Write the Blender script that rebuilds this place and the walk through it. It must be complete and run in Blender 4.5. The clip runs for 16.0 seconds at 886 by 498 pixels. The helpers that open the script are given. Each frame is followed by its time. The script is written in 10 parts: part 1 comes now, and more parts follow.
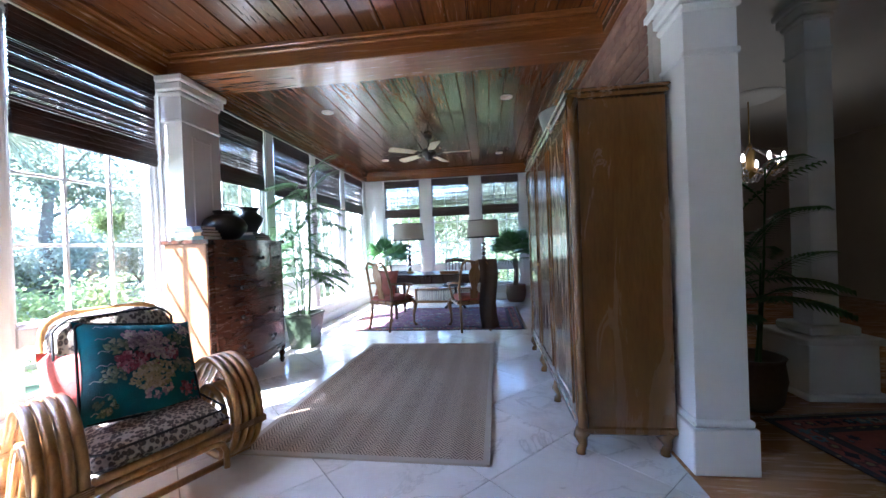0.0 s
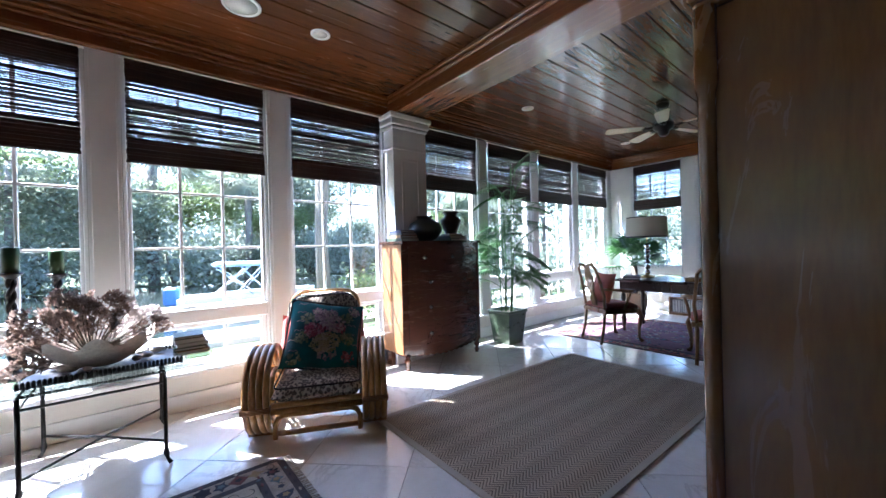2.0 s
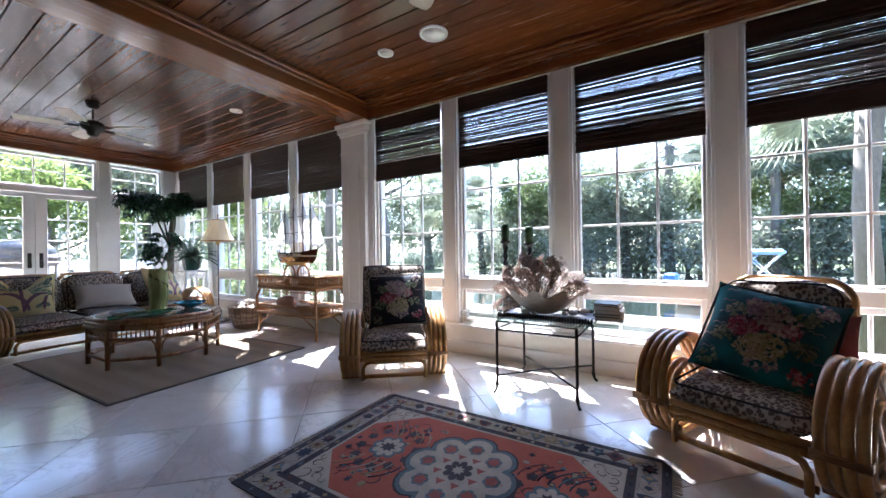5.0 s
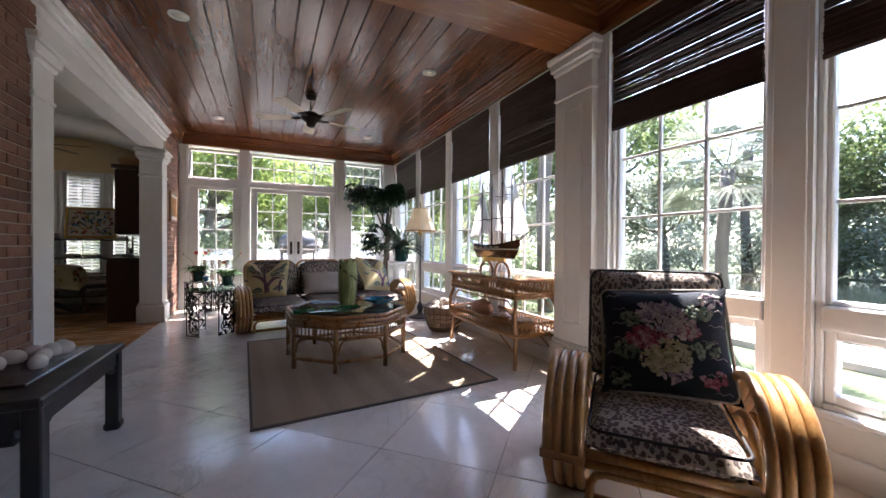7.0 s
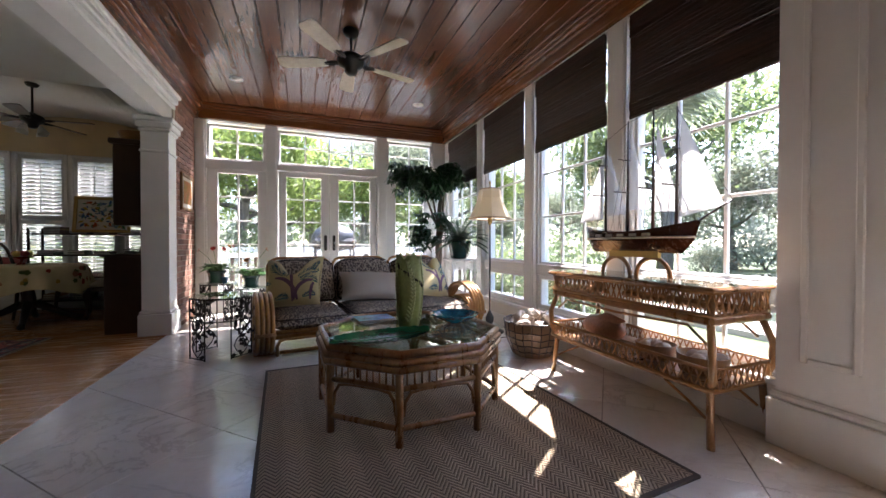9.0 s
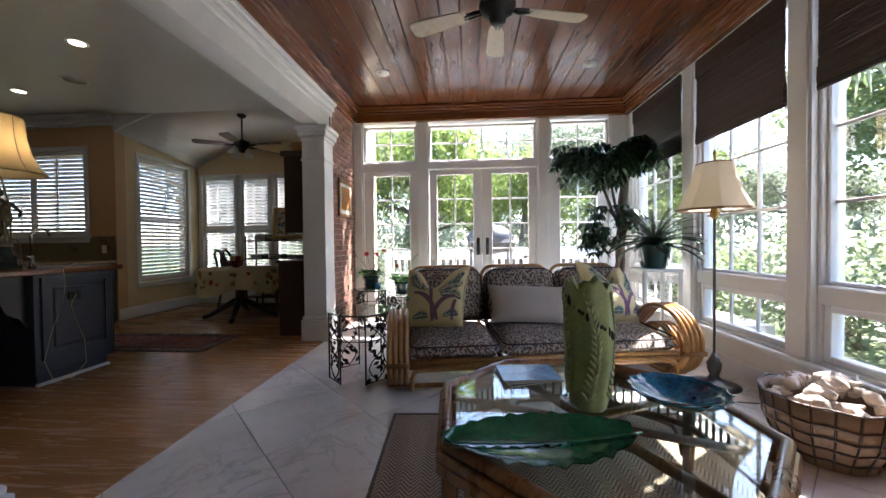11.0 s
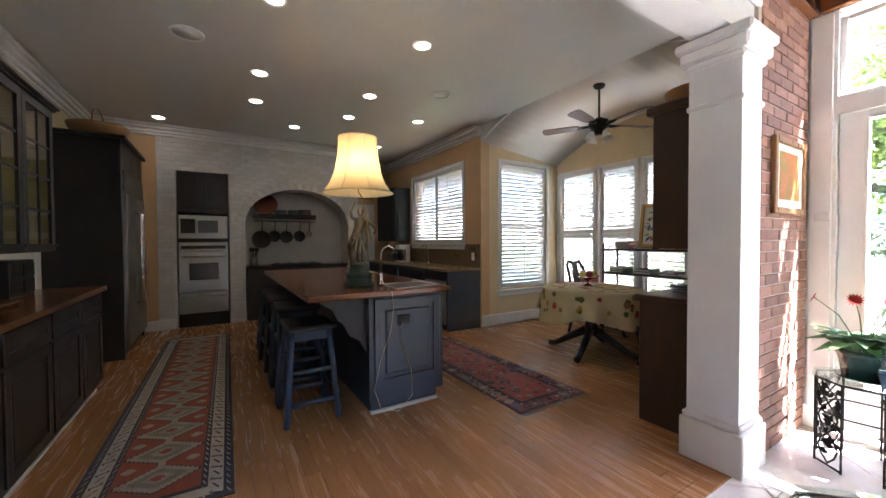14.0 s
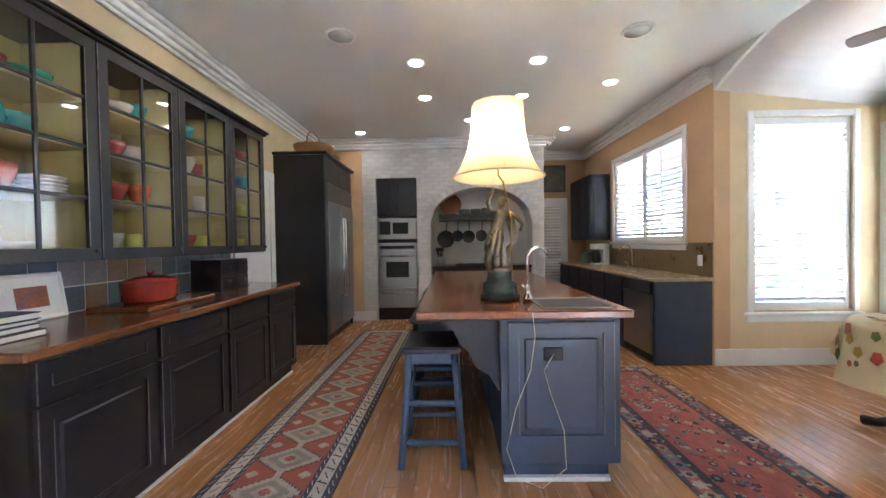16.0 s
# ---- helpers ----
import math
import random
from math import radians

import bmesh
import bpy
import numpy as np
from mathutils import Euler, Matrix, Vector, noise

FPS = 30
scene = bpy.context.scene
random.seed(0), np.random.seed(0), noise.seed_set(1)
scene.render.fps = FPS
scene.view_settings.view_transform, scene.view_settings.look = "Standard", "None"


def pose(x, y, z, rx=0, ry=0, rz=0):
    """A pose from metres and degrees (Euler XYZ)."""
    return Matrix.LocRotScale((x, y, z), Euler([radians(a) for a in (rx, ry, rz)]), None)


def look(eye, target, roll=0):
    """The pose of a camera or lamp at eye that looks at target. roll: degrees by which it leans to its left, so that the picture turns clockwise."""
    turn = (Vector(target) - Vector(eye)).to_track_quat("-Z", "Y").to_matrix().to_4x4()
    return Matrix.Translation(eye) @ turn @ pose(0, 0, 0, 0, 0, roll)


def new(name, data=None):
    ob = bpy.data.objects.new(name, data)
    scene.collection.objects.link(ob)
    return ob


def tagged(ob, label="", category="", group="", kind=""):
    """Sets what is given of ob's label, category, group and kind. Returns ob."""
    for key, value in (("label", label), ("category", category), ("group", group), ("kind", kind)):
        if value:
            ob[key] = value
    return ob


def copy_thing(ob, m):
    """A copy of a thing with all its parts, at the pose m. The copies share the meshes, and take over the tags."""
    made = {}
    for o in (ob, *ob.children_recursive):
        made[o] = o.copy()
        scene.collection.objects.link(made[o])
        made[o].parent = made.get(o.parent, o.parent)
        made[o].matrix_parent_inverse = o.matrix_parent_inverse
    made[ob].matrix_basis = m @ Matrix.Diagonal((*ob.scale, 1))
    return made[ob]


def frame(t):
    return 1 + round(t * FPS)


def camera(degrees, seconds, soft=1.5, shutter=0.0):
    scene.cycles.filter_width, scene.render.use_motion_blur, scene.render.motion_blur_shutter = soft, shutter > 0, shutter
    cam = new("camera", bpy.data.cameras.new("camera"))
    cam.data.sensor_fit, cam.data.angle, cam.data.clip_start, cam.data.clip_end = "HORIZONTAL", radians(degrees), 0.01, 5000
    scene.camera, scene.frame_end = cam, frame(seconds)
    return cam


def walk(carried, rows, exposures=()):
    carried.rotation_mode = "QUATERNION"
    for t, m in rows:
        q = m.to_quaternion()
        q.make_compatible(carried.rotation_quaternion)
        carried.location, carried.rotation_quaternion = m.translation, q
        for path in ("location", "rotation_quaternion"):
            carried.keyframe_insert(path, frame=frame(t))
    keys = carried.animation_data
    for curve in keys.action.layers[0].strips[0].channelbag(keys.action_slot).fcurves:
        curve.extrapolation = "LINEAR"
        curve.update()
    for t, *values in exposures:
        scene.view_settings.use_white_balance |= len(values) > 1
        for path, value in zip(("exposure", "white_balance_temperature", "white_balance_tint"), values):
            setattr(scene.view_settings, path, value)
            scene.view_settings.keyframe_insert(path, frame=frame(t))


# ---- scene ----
cam = camera(100.8, 16.0)
PATH = [
    (0, (0.305, 0.158, 1.222), (0.065, 2.143, 1.21), -2.2),
    (0.5, (0.545, 0.39, 1.236), (-0.05, 2.30, 1.226), -1.7),
    (1, (0.753, 0.556, 1.232), (-0.174, 2.328, 1.225), -1.4),
    (1.5, (0.979, 0.712, 1.252), (-0.279, 2.267, 1.247), -1.5),
    (2, (1.179, 0.884, 1.271), (-0.364, 2.156, 1.269), -1.5),
    (2.5, (1.369, 1.045, 1.272), (-0.409, 1.961, 1.281), -1.6),
    (3, (1.521, 1.237, 1.223), (-0.41, 1.756, 1.25), -1.5),
    (3.5, (1.569, 1.441, 1.231), (-0.427, 1.561, 1.233), -1.3),
    (4, (1.476, 1.553, 1.185), (-0.504, 1.276, 1.194), -1.1),
    (4.5, (1.268, 1.59, 1.144), (-0.614, 0.913, 1.161), -0.6),
    (5, (1.005, 1.548, 1.122), (-0.693, 0.491, 1.13), -0.8),
    (5.2, (0.901, 1.477, 1.108), (-0.718, 0.303, 1.112), -0.7),
    (7.3, (-0.133, 0.159, 1.099), (-0.946, -1.669, 1.078), 0.5),
    (7.5, (-0.145, -0.015, 1.083), (-0.947, -1.847, 1.058), 0.6),
    (8, (-0.149, -0.389, 1.025), (-0.932, -2.229, 0.997), 0.6),
    (10.5, (-0.165, -1.734, 1.035), (-0.354, -3.725, 1.011), -0.6),
    (11, (-0.36, -1.945, 1.106), (-0.211, -3.94, 1.071), -0.6),
    (11.5, (-0.488, -2.251, 1.216), (-0.059, -4.204, 1.17), -0.4),
    (12, (-0.484, -2.609, 1.266), (0.231, -4.476, 1.217), -0.3),
    (12.5, (-0.336, -2.91, 1.282), (0.677, -4.633, 1.231), -0.2),
    (13, (-0.087, -3.185, 1.296), (1.203, -4.713, 1.253), -0.1),
    (13.5, (0.169, -3.407, 1.3), (1.684, -4.712, 1.256), -0.3),
    (14, (0.435, -3.605, 1.297), (2.14, -4.649, 1.255), -0.3),
    (14.5, (0.722, -3.72, 1.291), (2.564, -4.498, 1.248), -0.4),
    (15, (0.913, -3.869, 1.307), (2.845, -4.383, 1.27), -0.7),
    (15.5, (1.011, -4.089, 1.309), (2.997, -4.324, 1.278), -0.9),
    (16, (1.074, -4.282, 1.295), (3.073, -4.249, 1.259), -0.9),
]
EXPOSURES = [(0, 4.42, 5150, 15), (1, 3.8, 5150, 14), (2, 3.6, 5200, 14), (3, 3.5, 5300, 14), (5, 3.27, 5500, 16), (7.5, 2.95, 6100, 20), (11, 3.1, 6000, 17), (12, 3.35, 6000, 18), (13, 4.0, 5950, 19), (13.5, 4.2, 5900, 19), (14.5, 5.25, 5800, 20), (15.2, 5.83, 5600, 19), (16, 6.05, 5400, 19)]
walk(cam, [(t, look(eye, target, roll)) for t, eye, target, roll in PATH], EXPOSURES)

# ---- light ----
SUN_TO = Vector((-0.57, -0.42, 1.0)).normalized()
world = bpy.data.worlds.new("sky")
scene.world = world
world.use_nodes = True
wn = world.node_tree
sky = wn.nodes.new("ShaderNodeTexSky")
sky.sky_type, sky.sun_disc = "NISHITA", False
sky.sun_elevation = math.asin(SUN_TO.z)
sky.sun_rotation = math.atan2(SUN_TO.x, SUN_TO.y) % (2 * math.pi)
sky.air_density, sky.dust_density = 1.0, 1.0
wn.links.new(sky.outputs[0], wn.nodes["Background"].inputs[0])
wn.nodes["Background"].inputs[1].default_value = 0.15
sun = new("sun", bpy.data.lights.new("sun", "SUN"))
sun.data.energy, sun.data.angle, sun.data.color = 5.0, radians(0.6), (1.0, 0.94, 0.85)
sun.matrix_world = look(SUN_TO * 40, (0, 0, 0))


# ---- materials ----
def base(name):
    m = bpy.data.materials.new(name)
    m.use_nodes = True
    nt = m.node_tree
    return m, nt, nt.nodes["Principled BSDF"]


def node(nt, kind, **values):
    n = nt.nodes.new(kind)
    for key, value in values.items():
        n.inputs[key.replace("_", " ")].default_value = value
    return n


def coords(nt, stretch=(1, 1, 1), turn=0.0, kind="Object"):
    tc = nt.nodes.new("ShaderNodeTexCoord")
    mp = node(nt, "ShaderNodeMapping", Scale=stretch, Rotation=(0, 0, turn))
    nt.links.new(tc.outputs[kind], mp.inputs["Vector"])
    return mp.outputs[0]


def ramp(nt, fac, stops, mode="LINEAR"):
    r = nt.nodes.new("ShaderNodeValToRGB")
    r.color_ramp.interpolation = mode
    while len(r.color_ramp.elements) < len(stops):
        r.color_ramp.elements.new(0.5)
    for e, (p, c) in zip(r.color_ramp.elements, stops):
        e.position, e.color = p, (*c, 1)
    nt.links.new(fac, r.inputs[0])
    return r.outputs[0]


def mixc(nt, fac, a, b, mode="MIX"):
    n = nt.nodes.new("ShaderNodeMix")
    n.data_type, n.blend_type = "RGBA", mode
    for sock, v in ((n.inputs[0], fac), (n.inputs[6], a), (n.inputs[7], b)):
        if isinstance(v, (int, float)):
            sock.default_value = v
        elif isinstance(v, tuple):
            sock.default_value = (*v, 1)
        else:
            nt.links.new(v, sock)
    return n.outputs[2]


def mathn(nt, op, a, b=None, c=None):
    n = nt.nodes.new("ShaderNodeMath")
    n.operation = op
    for i, v in enumerate((a, b, c)):
        if v is None:
            continue
        if isinstance(v, (int, float)):
            n.inputs[i].default_value = v
        else:
            nt.links.new(v, n.inputs[i])
    return n.outputs[0]


def bumped(nt, bs, height, strength, dist=0.01):
    b = node(nt, "ShaderNodeBump", Strength=strength, Distance=dist)
    nt.links.new(height, b.inputs["Height"])
    nt.links.new(b.outputs[0], bs.inputs["Normal"])


def scaled(c, k):
    return tuple(min(1.0, v * k) for v in c)


def mat(name, col, rough=0.5, metal=0.0, var=0.15, scale=4.0, fine=60.0, bump=0.08, stretch=(1, 1, 1), col2=None,
        rnd=0.0, coat=0.0, island=0.0, spec=0.5, sheen=0.0):
    """A surface of one colour with stains at one scale, grain at another, and fine relief."""
    m, nt, bs = base(name)
    v = coords(nt, stretch)
    n1 = node(nt, "ShaderNodeTexNoise", Scale=scale, Detail=5.0, Roughness=0.6)
    n2 = node(nt, "ShaderNodeTexNoise", Scale=fine, Detail=3.0, Roughness=0.6)
    nt.links.new(v, n1.inputs[0]), nt.links.new(v, n2.inputs[0])
    c = ramp(nt, n1.outputs[0], [(0.3, scaled(col, 1 - var)), (0.7, col2 or scaled(col, 1 + var))])
    c = mixc(nt, 0.35 * min(1.0, var * 4), c, ramp(nt, n2.outputs[0], [(0.35, scaled(col, 1 - var)), (0.65, scaled(col, 1 + var))]))
    for amount, kind in ((rnd, "ShaderNodeObjectInfo"), (island, "ShaderNodeNewGeometry")):
        if amount:
            o = nt.nodes.new(kind)
            out = o.outputs["Random" if kind == "ShaderNodeObjectInfo" else "Random Per Island"]
            c = mixc(nt, 1.0, c, ramp(nt, out, [(0, (1 - amount,) * 3), (1, (1, 1, 1))]), "MULTIPLY")
    nt.links.new(c, bs.inputs["Base Color"])
    rr = ramp(nt, n1.outputs[0], [(0.3, (max(0.02, rough * 0.85),) * 3), (0.7, (min(1, rough * 1.15),) * 3)])
    nt.links.new(rr, bs.inputs["Roughness"])
    bs.inputs["Metallic"].default_value = metal
    bs.inputs["Specular IOR Level"].default_value = spec
    bs.inputs["Coat Weight"].default_value = coat
    bs.inputs["Coat Roughness"].default_value = 0.12
    bs.inputs["Sheen Weight"].default_value = sheen
    if bump:
        bumped(nt, bs, n2.outputs[0], bump, 0.006)
    return m


def wood(name, dark, light, rough=0.35, grain=(1, 14, 14), coat=0.0, bump=0.05, rnd=0.0, scale=2.2, spec=0.5):
    """Wood with its grain along the axis of least stretch."""
    m, nt, bs = base(name)
    v = coords(nt, grain)
    warp = node(nt, "ShaderNodeTexNoise", Scale=scale, Detail=6.0, Roughness=0.65, Distortion=1.2)
    pore = node(nt, "ShaderNodeTexNoise", Scale=scale * 9, Detail=2.0)
    blot = node(nt, "ShaderNodeTexNoise", Scale=1.3, Detail=3.0)
    tc = coords(nt)
    nt.links.new(v, warp.inputs[0]), nt.links.new(v, pore.inputs[0]), nt.links.new(tc, blot.inputs[0])
    mid = tuple((a + b) / 2 for a, b in zip(dark, light))
    c = ramp(nt, warp.outputs[0], [(0.28, dark), (0.5, mid), (0.72, light)])
    c = mixc(nt, 0.25, c, ramp(nt, pore.outputs[0], [(0.35, dark), (0.6, light)]))
    c = mixc(nt, 0.5, c, ramp(nt, blot.outputs[0], [(0.3, (0.75, 0.72, 0.7)), (0.7, (1.0, 1.0, 1.0))]), "MULTIPLY")
    if rnd:
        o = nt.nodes.new("ShaderNodeObjectInfo")
        c = mixc(nt, 1.0, c, ramp(nt, o.outputs["Random"], [(0, (1 - rnd,) * 3), (1, (1, 1, 1))]), "MULTIPLY")
        g = nt.nodes.new("ShaderNodeNewGeometry")
        c = mixc(nt, 1.0, c, ramp(nt, g.outputs["Random Per Island"], [(0, (1 - rnd,) * 3), (1, (1, 1, 1))]), "MULTIPLY")
    nt.links.new(c, bs.inputs["Base Color"])
    nt.links.new(ramp(nt, warp.outputs[0], [(0.3, (rough * 0.8,) * 3), (0.7, (min(1, rough * 1.2),) * 3)]), bs.inputs["Roughness"])
    bs.inputs["Coat Weight"].default_value, bs.inputs["Coat Roughness"].default_value = coat, 0.1
    bs.inputs["Specular IOR Level"].default_value = spec
    bumped(nt, bs, pore.outputs[0], bump, 0.004)
    return m


def glass_sheet(name, tint=(1, 1, 1), gloss=1.0):
    """A thin clear sheet: light goes straight through, and the surface mirrors by Fresnel."""
    m, nt, bs = base(name)
    nt.nodes.remove(bs)
    tr = node(nt, "ShaderNodeBsdfTransparent", Color=(*tint, 1))
    gl = node(nt, "ShaderNodeBsdfGlossy", Roughness=0.02)
    lw = node(nt, "ShaderNodeLayerWeight", Blend=0.5)
    fr = mathn(nt, "MULTIPLY_ADD", mathn(nt, "POWER", lw.outputs["Facing"], 4.0), 0.7, 0.04)
    mx = nt.nodes.new("ShaderNodeMixShader")
    nt.links.new(mathn(nt, "MULTIPLY", fr, gloss), mx.inputs[0])
    nt.links.new(tr.outputs[0], mx.inputs[1]), nt.links.new(gl.outputs[0], mx.inputs[2])
    nt.links.new(mx.outputs[0], nt.nodes["Material Output"].inputs[0])
    return m


def glowing(name, col, strength):
    m, nt, bs = base(name)
    bs.inputs["Base Color"].default_value = (*col, 1)
    bs.inputs["Emission Color"].default_value = (*col, 1)
    bs.inputs["Emission Strength"].default_value = strength
    return m


def stone_tile():
    m, nt, bs = base("travertine")
    v = coords(nt, kind="Object")
    o = nt.nodes.new("ShaderNodeObjectInfo")
    add = nt.nodes.new("ShaderNodeVectorMath")
    add.operation = "ADD"
    sc = nt.nodes.new("ShaderNodeVectorMath")
    sc.operation = "SCALE"
    sc.inputs[0].default_value = (13, 7, 3)
    nt.links.new(o.outputs["Random"], sc.inputs["Scale"])
    nt.links.new(v, add.inputs[0]), nt.links.new(sc.outputs[0], add.inputs[1])
    n1 = node(nt, "ShaderNodeTexNoise", Scale=2.2, Detail=7.0, Roughness=0.62, Distortion=1.0)
    n2 = node(nt, "ShaderNodeTexNoise", Scale=7.0, Detail=8.0, Roughness=0.7, Distortion=2.5)
    n3 = node(nt, "ShaderNodeTexNoise", Scale=90.0, Detail=2.0)
    for n in (n1, n2, n3):
        nt.links.new(add.outputs[0], n.inputs[0])
    c = ramp(nt, n1.outputs[0], [(0.3, (0.74, 0.70, 0.65)), (0.55, (0.82, 0.79, 0.75)), (0.75, (0.85, 0.83, 0.80))])
    vein = ramp(nt, n2.outputs[0], [(0.27, (0.45, 0.40, 0.36)), (0.34, (0.95, 0.94, 0.92)), (0.6, (1, 1, 1))])
    c = mixc(nt, 0.6, c, vein, "MULTIPLY")
    n4 = node(nt, "ShaderNodeTexNoise", Scale=1.7, Detail=7.0, Roughness=0.6, Distortion=1.6)
    nt.links.new(add.outputs[0], n4.inputs[0])
    patch = node(nt, "ShaderNodeTexNoise", Scale=0.9, Detail=2.0)
    nt.links.new(add.outputs[0], patch.inputs[0])
    veins = ramp(nt, n4.outputs[0], [(0.46, (1, 1, 1)), (0.488, (0.72, 0.70, 0.69)), (0.505, (0.92, 0.92, 0.91)), (0.54, (1, 1, 1))])
    c = mixc(nt, ramp(nt, patch.outputs[0], [(0.42, (0, 0, 0)), (0.60, (0.85, 0.85, 0.85))]), c, mixc(nt, 1.0, c, veins, "MULTIPLY"))
    c = mixc(nt, 1.0, c, ramp(nt, o.outputs["Random"], [(0, (0.90, 0.89, 0.87)), (1, (1, 1, 1))]), "MULTIPLY")
    nt.links.new(c, bs.inputs["Base Color"])
    nt.links.new(ramp(nt, n2.outputs[0], [(0.3, (0.24,) * 3), (0.6, (0.11,) * 3)]), bs.inputs["Roughness"])
    bumped(nt, bs, n2.outputs[0], 0.06, 0.003)
    return m


def leopard():
    """Taupe cloth with close, dark, slightly open oval spots."""
    m, nt, bs = base("leopard_fabric")
    v = coords(nt, (1.0, 1.0, 0.62), 0.5)
    no = node(nt, "ShaderNodeTexNoise", Scale=26.0, Detail=2.0)
    nt.links.new(v, no.inputs[0])
    vm = nt.nodes.new("ShaderNodeVectorMath")
    vm.operation = "MULTIPLY_ADD"
    nt.links.new(no.outputs["Color"], vm.inputs[0])
    vm.inputs[1].default_value = (0.014, 0.014, 0.014)
    nt.links.new(v, vm.inputs[2])
    vo = node(nt, "ShaderNodeTexVoronoi", Scale=56.0, Randomness=0.75)
    nt.links.new(vm.outputs[0], vo.inputs["Vector"])
    c = ramp(nt, vo.outputs["Distance"], [(0.0, (0.17, 0.125, 0.095)), (0.16, (0.13, 0.095, 0.075)), (0.26, (0.075, 0.058, 0.05)), (0.46, (0.085, 0.065, 0.056)),
                                          (0.54, (0.38, 0.315, 0.245)), (0.8, (0.46, 0.39, 0.305))])
    big = node(nt, "ShaderNodeTexNoise", Scale=5.0, Detail=3.0)
    nt.links.new(v, big.inputs[0])
    c = mixc(nt, 0.6, c, ramp(nt, big.outputs[0], [(0.3, (0.72, 0.70, 0.70)), (0.7, (1, 1, 1))]), "MULTIPLY")
    nt.links.new(c, bs.inputs["Base Color"])
    bs.inputs["Roughness"].default_value = 0.9
    w = node(nt, "ShaderNodeTexNoise", Scale=400.0, Detail=1.0)
    nt.links.new(v, w.inputs[0])
    bumped(nt, bs, w.outputs[0], 0.25, 0.003)
    return m


def petals(name, cols, rough=0.8):
    """Many small pieces, each in one of the colours."""
    m, nt, bs = base(name)
    g = nt.nodes.new("ShaderNodeNewGeometry")
    stops = [(i / len(cols), c) for i, c in enumerate(cols)]
    c = ramp(nt, g.outputs["Random Per Island"], stops, "CONSTANT")
    n = node(nt, "ShaderNodeTexNoise", Scale=90.0, Detail=2.0)
    nt.links.new(coords(nt), n.inputs[0])
    c = mixc(nt, 0.6, c, ramp(nt, n.outputs[0], [(0.3, (0.6, 0.6, 0.6)), (0.7, (1, 1, 1))]), "MULTIPLY")
    nt.links.new(c, bs.inputs["Base Color"])
    bs.inputs["Roughness"].default_value = rough
    bumped(nt, bs, n.outputs[0], 0.2, 0.003)
    return m


def leafy(name, a, b, rough=0.45, trans=0.25):
    m, nt, bs = base(name)
    g = nt.nodes.new("ShaderNodeNewGeometry")
    c = ramp(nt, g.outputs["Random Per Island"], [(0, a), (1, b)])
    nt.links.new(c, bs.inputs["Base Color"])
    bs.inputs["Roughness"].default_value = rough
    tl = nt.nodes.new("ShaderNodeBsdfTranslucent")
    nt.links.new(c, tl.inputs[0])
    mx = nt.nodes.new("ShaderNodeMixShader")
    mx.inputs[0].default_value = trans
    nt.links.new(bs.outputs[0], mx.inputs[1]), nt.links.new(tl.outputs[0], mx.inputs[2])
    nt.links.new(mx.outputs[0], nt.nodes["Material Output"].inputs[0])
    return m


def chevron():
    """Sisal in herringbone: broad stripes, each of slanting ribs."""
    m, nt, bs = base("sisal_herringbone")
    sx = nt.nodes.new("ShaderNodeSeparateXYZ")
    nt.links.new(coords(nt), sx.inputs[0])
    band = mathn(nt, "PINGPONG", sx.outputs[0], 0.045)
    diag = mathn(nt, "ADD", sx.outputs[1], mathn(nt, "MULTIPLY", band, 1.3))
    rib = mathn(nt, "PINGPONG", diag, 0.0135)
    fac = mathn(nt, "DIVIDE", rib, 0.0135)
    no = node(nt, "ShaderNodeTexNoise", Scale=120.0, Detail=3.0)
    nt.links.new(coords(nt), no.inputs[0])
    fac2 = mathn(nt, "ADD", mathn(nt, "MULTIPLY", fac, 0.7), mathn(nt, "MULTIPLY", no.outputs[0], 0.4))
    c = ramp(nt, fac2, [(0.28, (0.12, 0.085, 0.055)), (0.62, (0.46, 0.36, 0.25))])
    stripe = mathn(nt, "PINGPONG", mathn(nt, "ADD", sx.outputs[0], 0.05), 0.11)
    c = mixc(nt, 0.35, c, ramp(nt, mathn(nt, "DIVIDE", stripe, 0.11), [(0.35, (0.62, 0.6, 0.58)), (0.65, (1, 1, 1))]), "MULTIPLY")
    nt.links.new(c, bs.inputs["Base Color"])
    bs.inputs["Roughness"].default_value = 0.95
    bumped(nt, bs, fac2, 0.6, 0.006)
    return m


WHITE = mat("white_paint", (0.74, 0.74, 0.72), 0.42, var=0.04, bump=0.03, fine=40)
CREAM = mat("cream_wall", (0.70, 0.67, 0.60), 0.6, var=0.05, bump=0.04)
TAN = mat("tan_wall", (0.56, 0.36, 0.19), 0.7, var=0.06, bump=0.05)
YELLOW = mat("straw_wall", (0.66, 0.53, 0.31), 0.7, var=0.06, bump=0.05)
# living room walls: the room's dimness is put into this darker beige
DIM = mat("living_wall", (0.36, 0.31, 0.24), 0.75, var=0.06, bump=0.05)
KCEIL = mat("kitchen_ceiling", (0.62, 0.61, 0.58), 0.45, var=0.03, bump=0.02)
PLANK = wood("ceiling_pine", (0.075, 0.022, 0.0055), (0.17, 0.056, 0.0135), 0.24, (14, 1, 14), coat=0.1, bump=0.02, rnd=0.25, spec=0.38)
BEAMW = wood("beam_pine", (0.11, 0.036, 0.009), (0.23, 0.083, 0.021), 0.25, (14, 1, 14), coat=0.2, bump=0.03)
BEAMX = wood("cross_beam_pine", (0.11, 0.036, 0.009), (0.23, 0.083, 0.021), 0.24, (1, 14, 14), coat=0.25, bump=0.03)
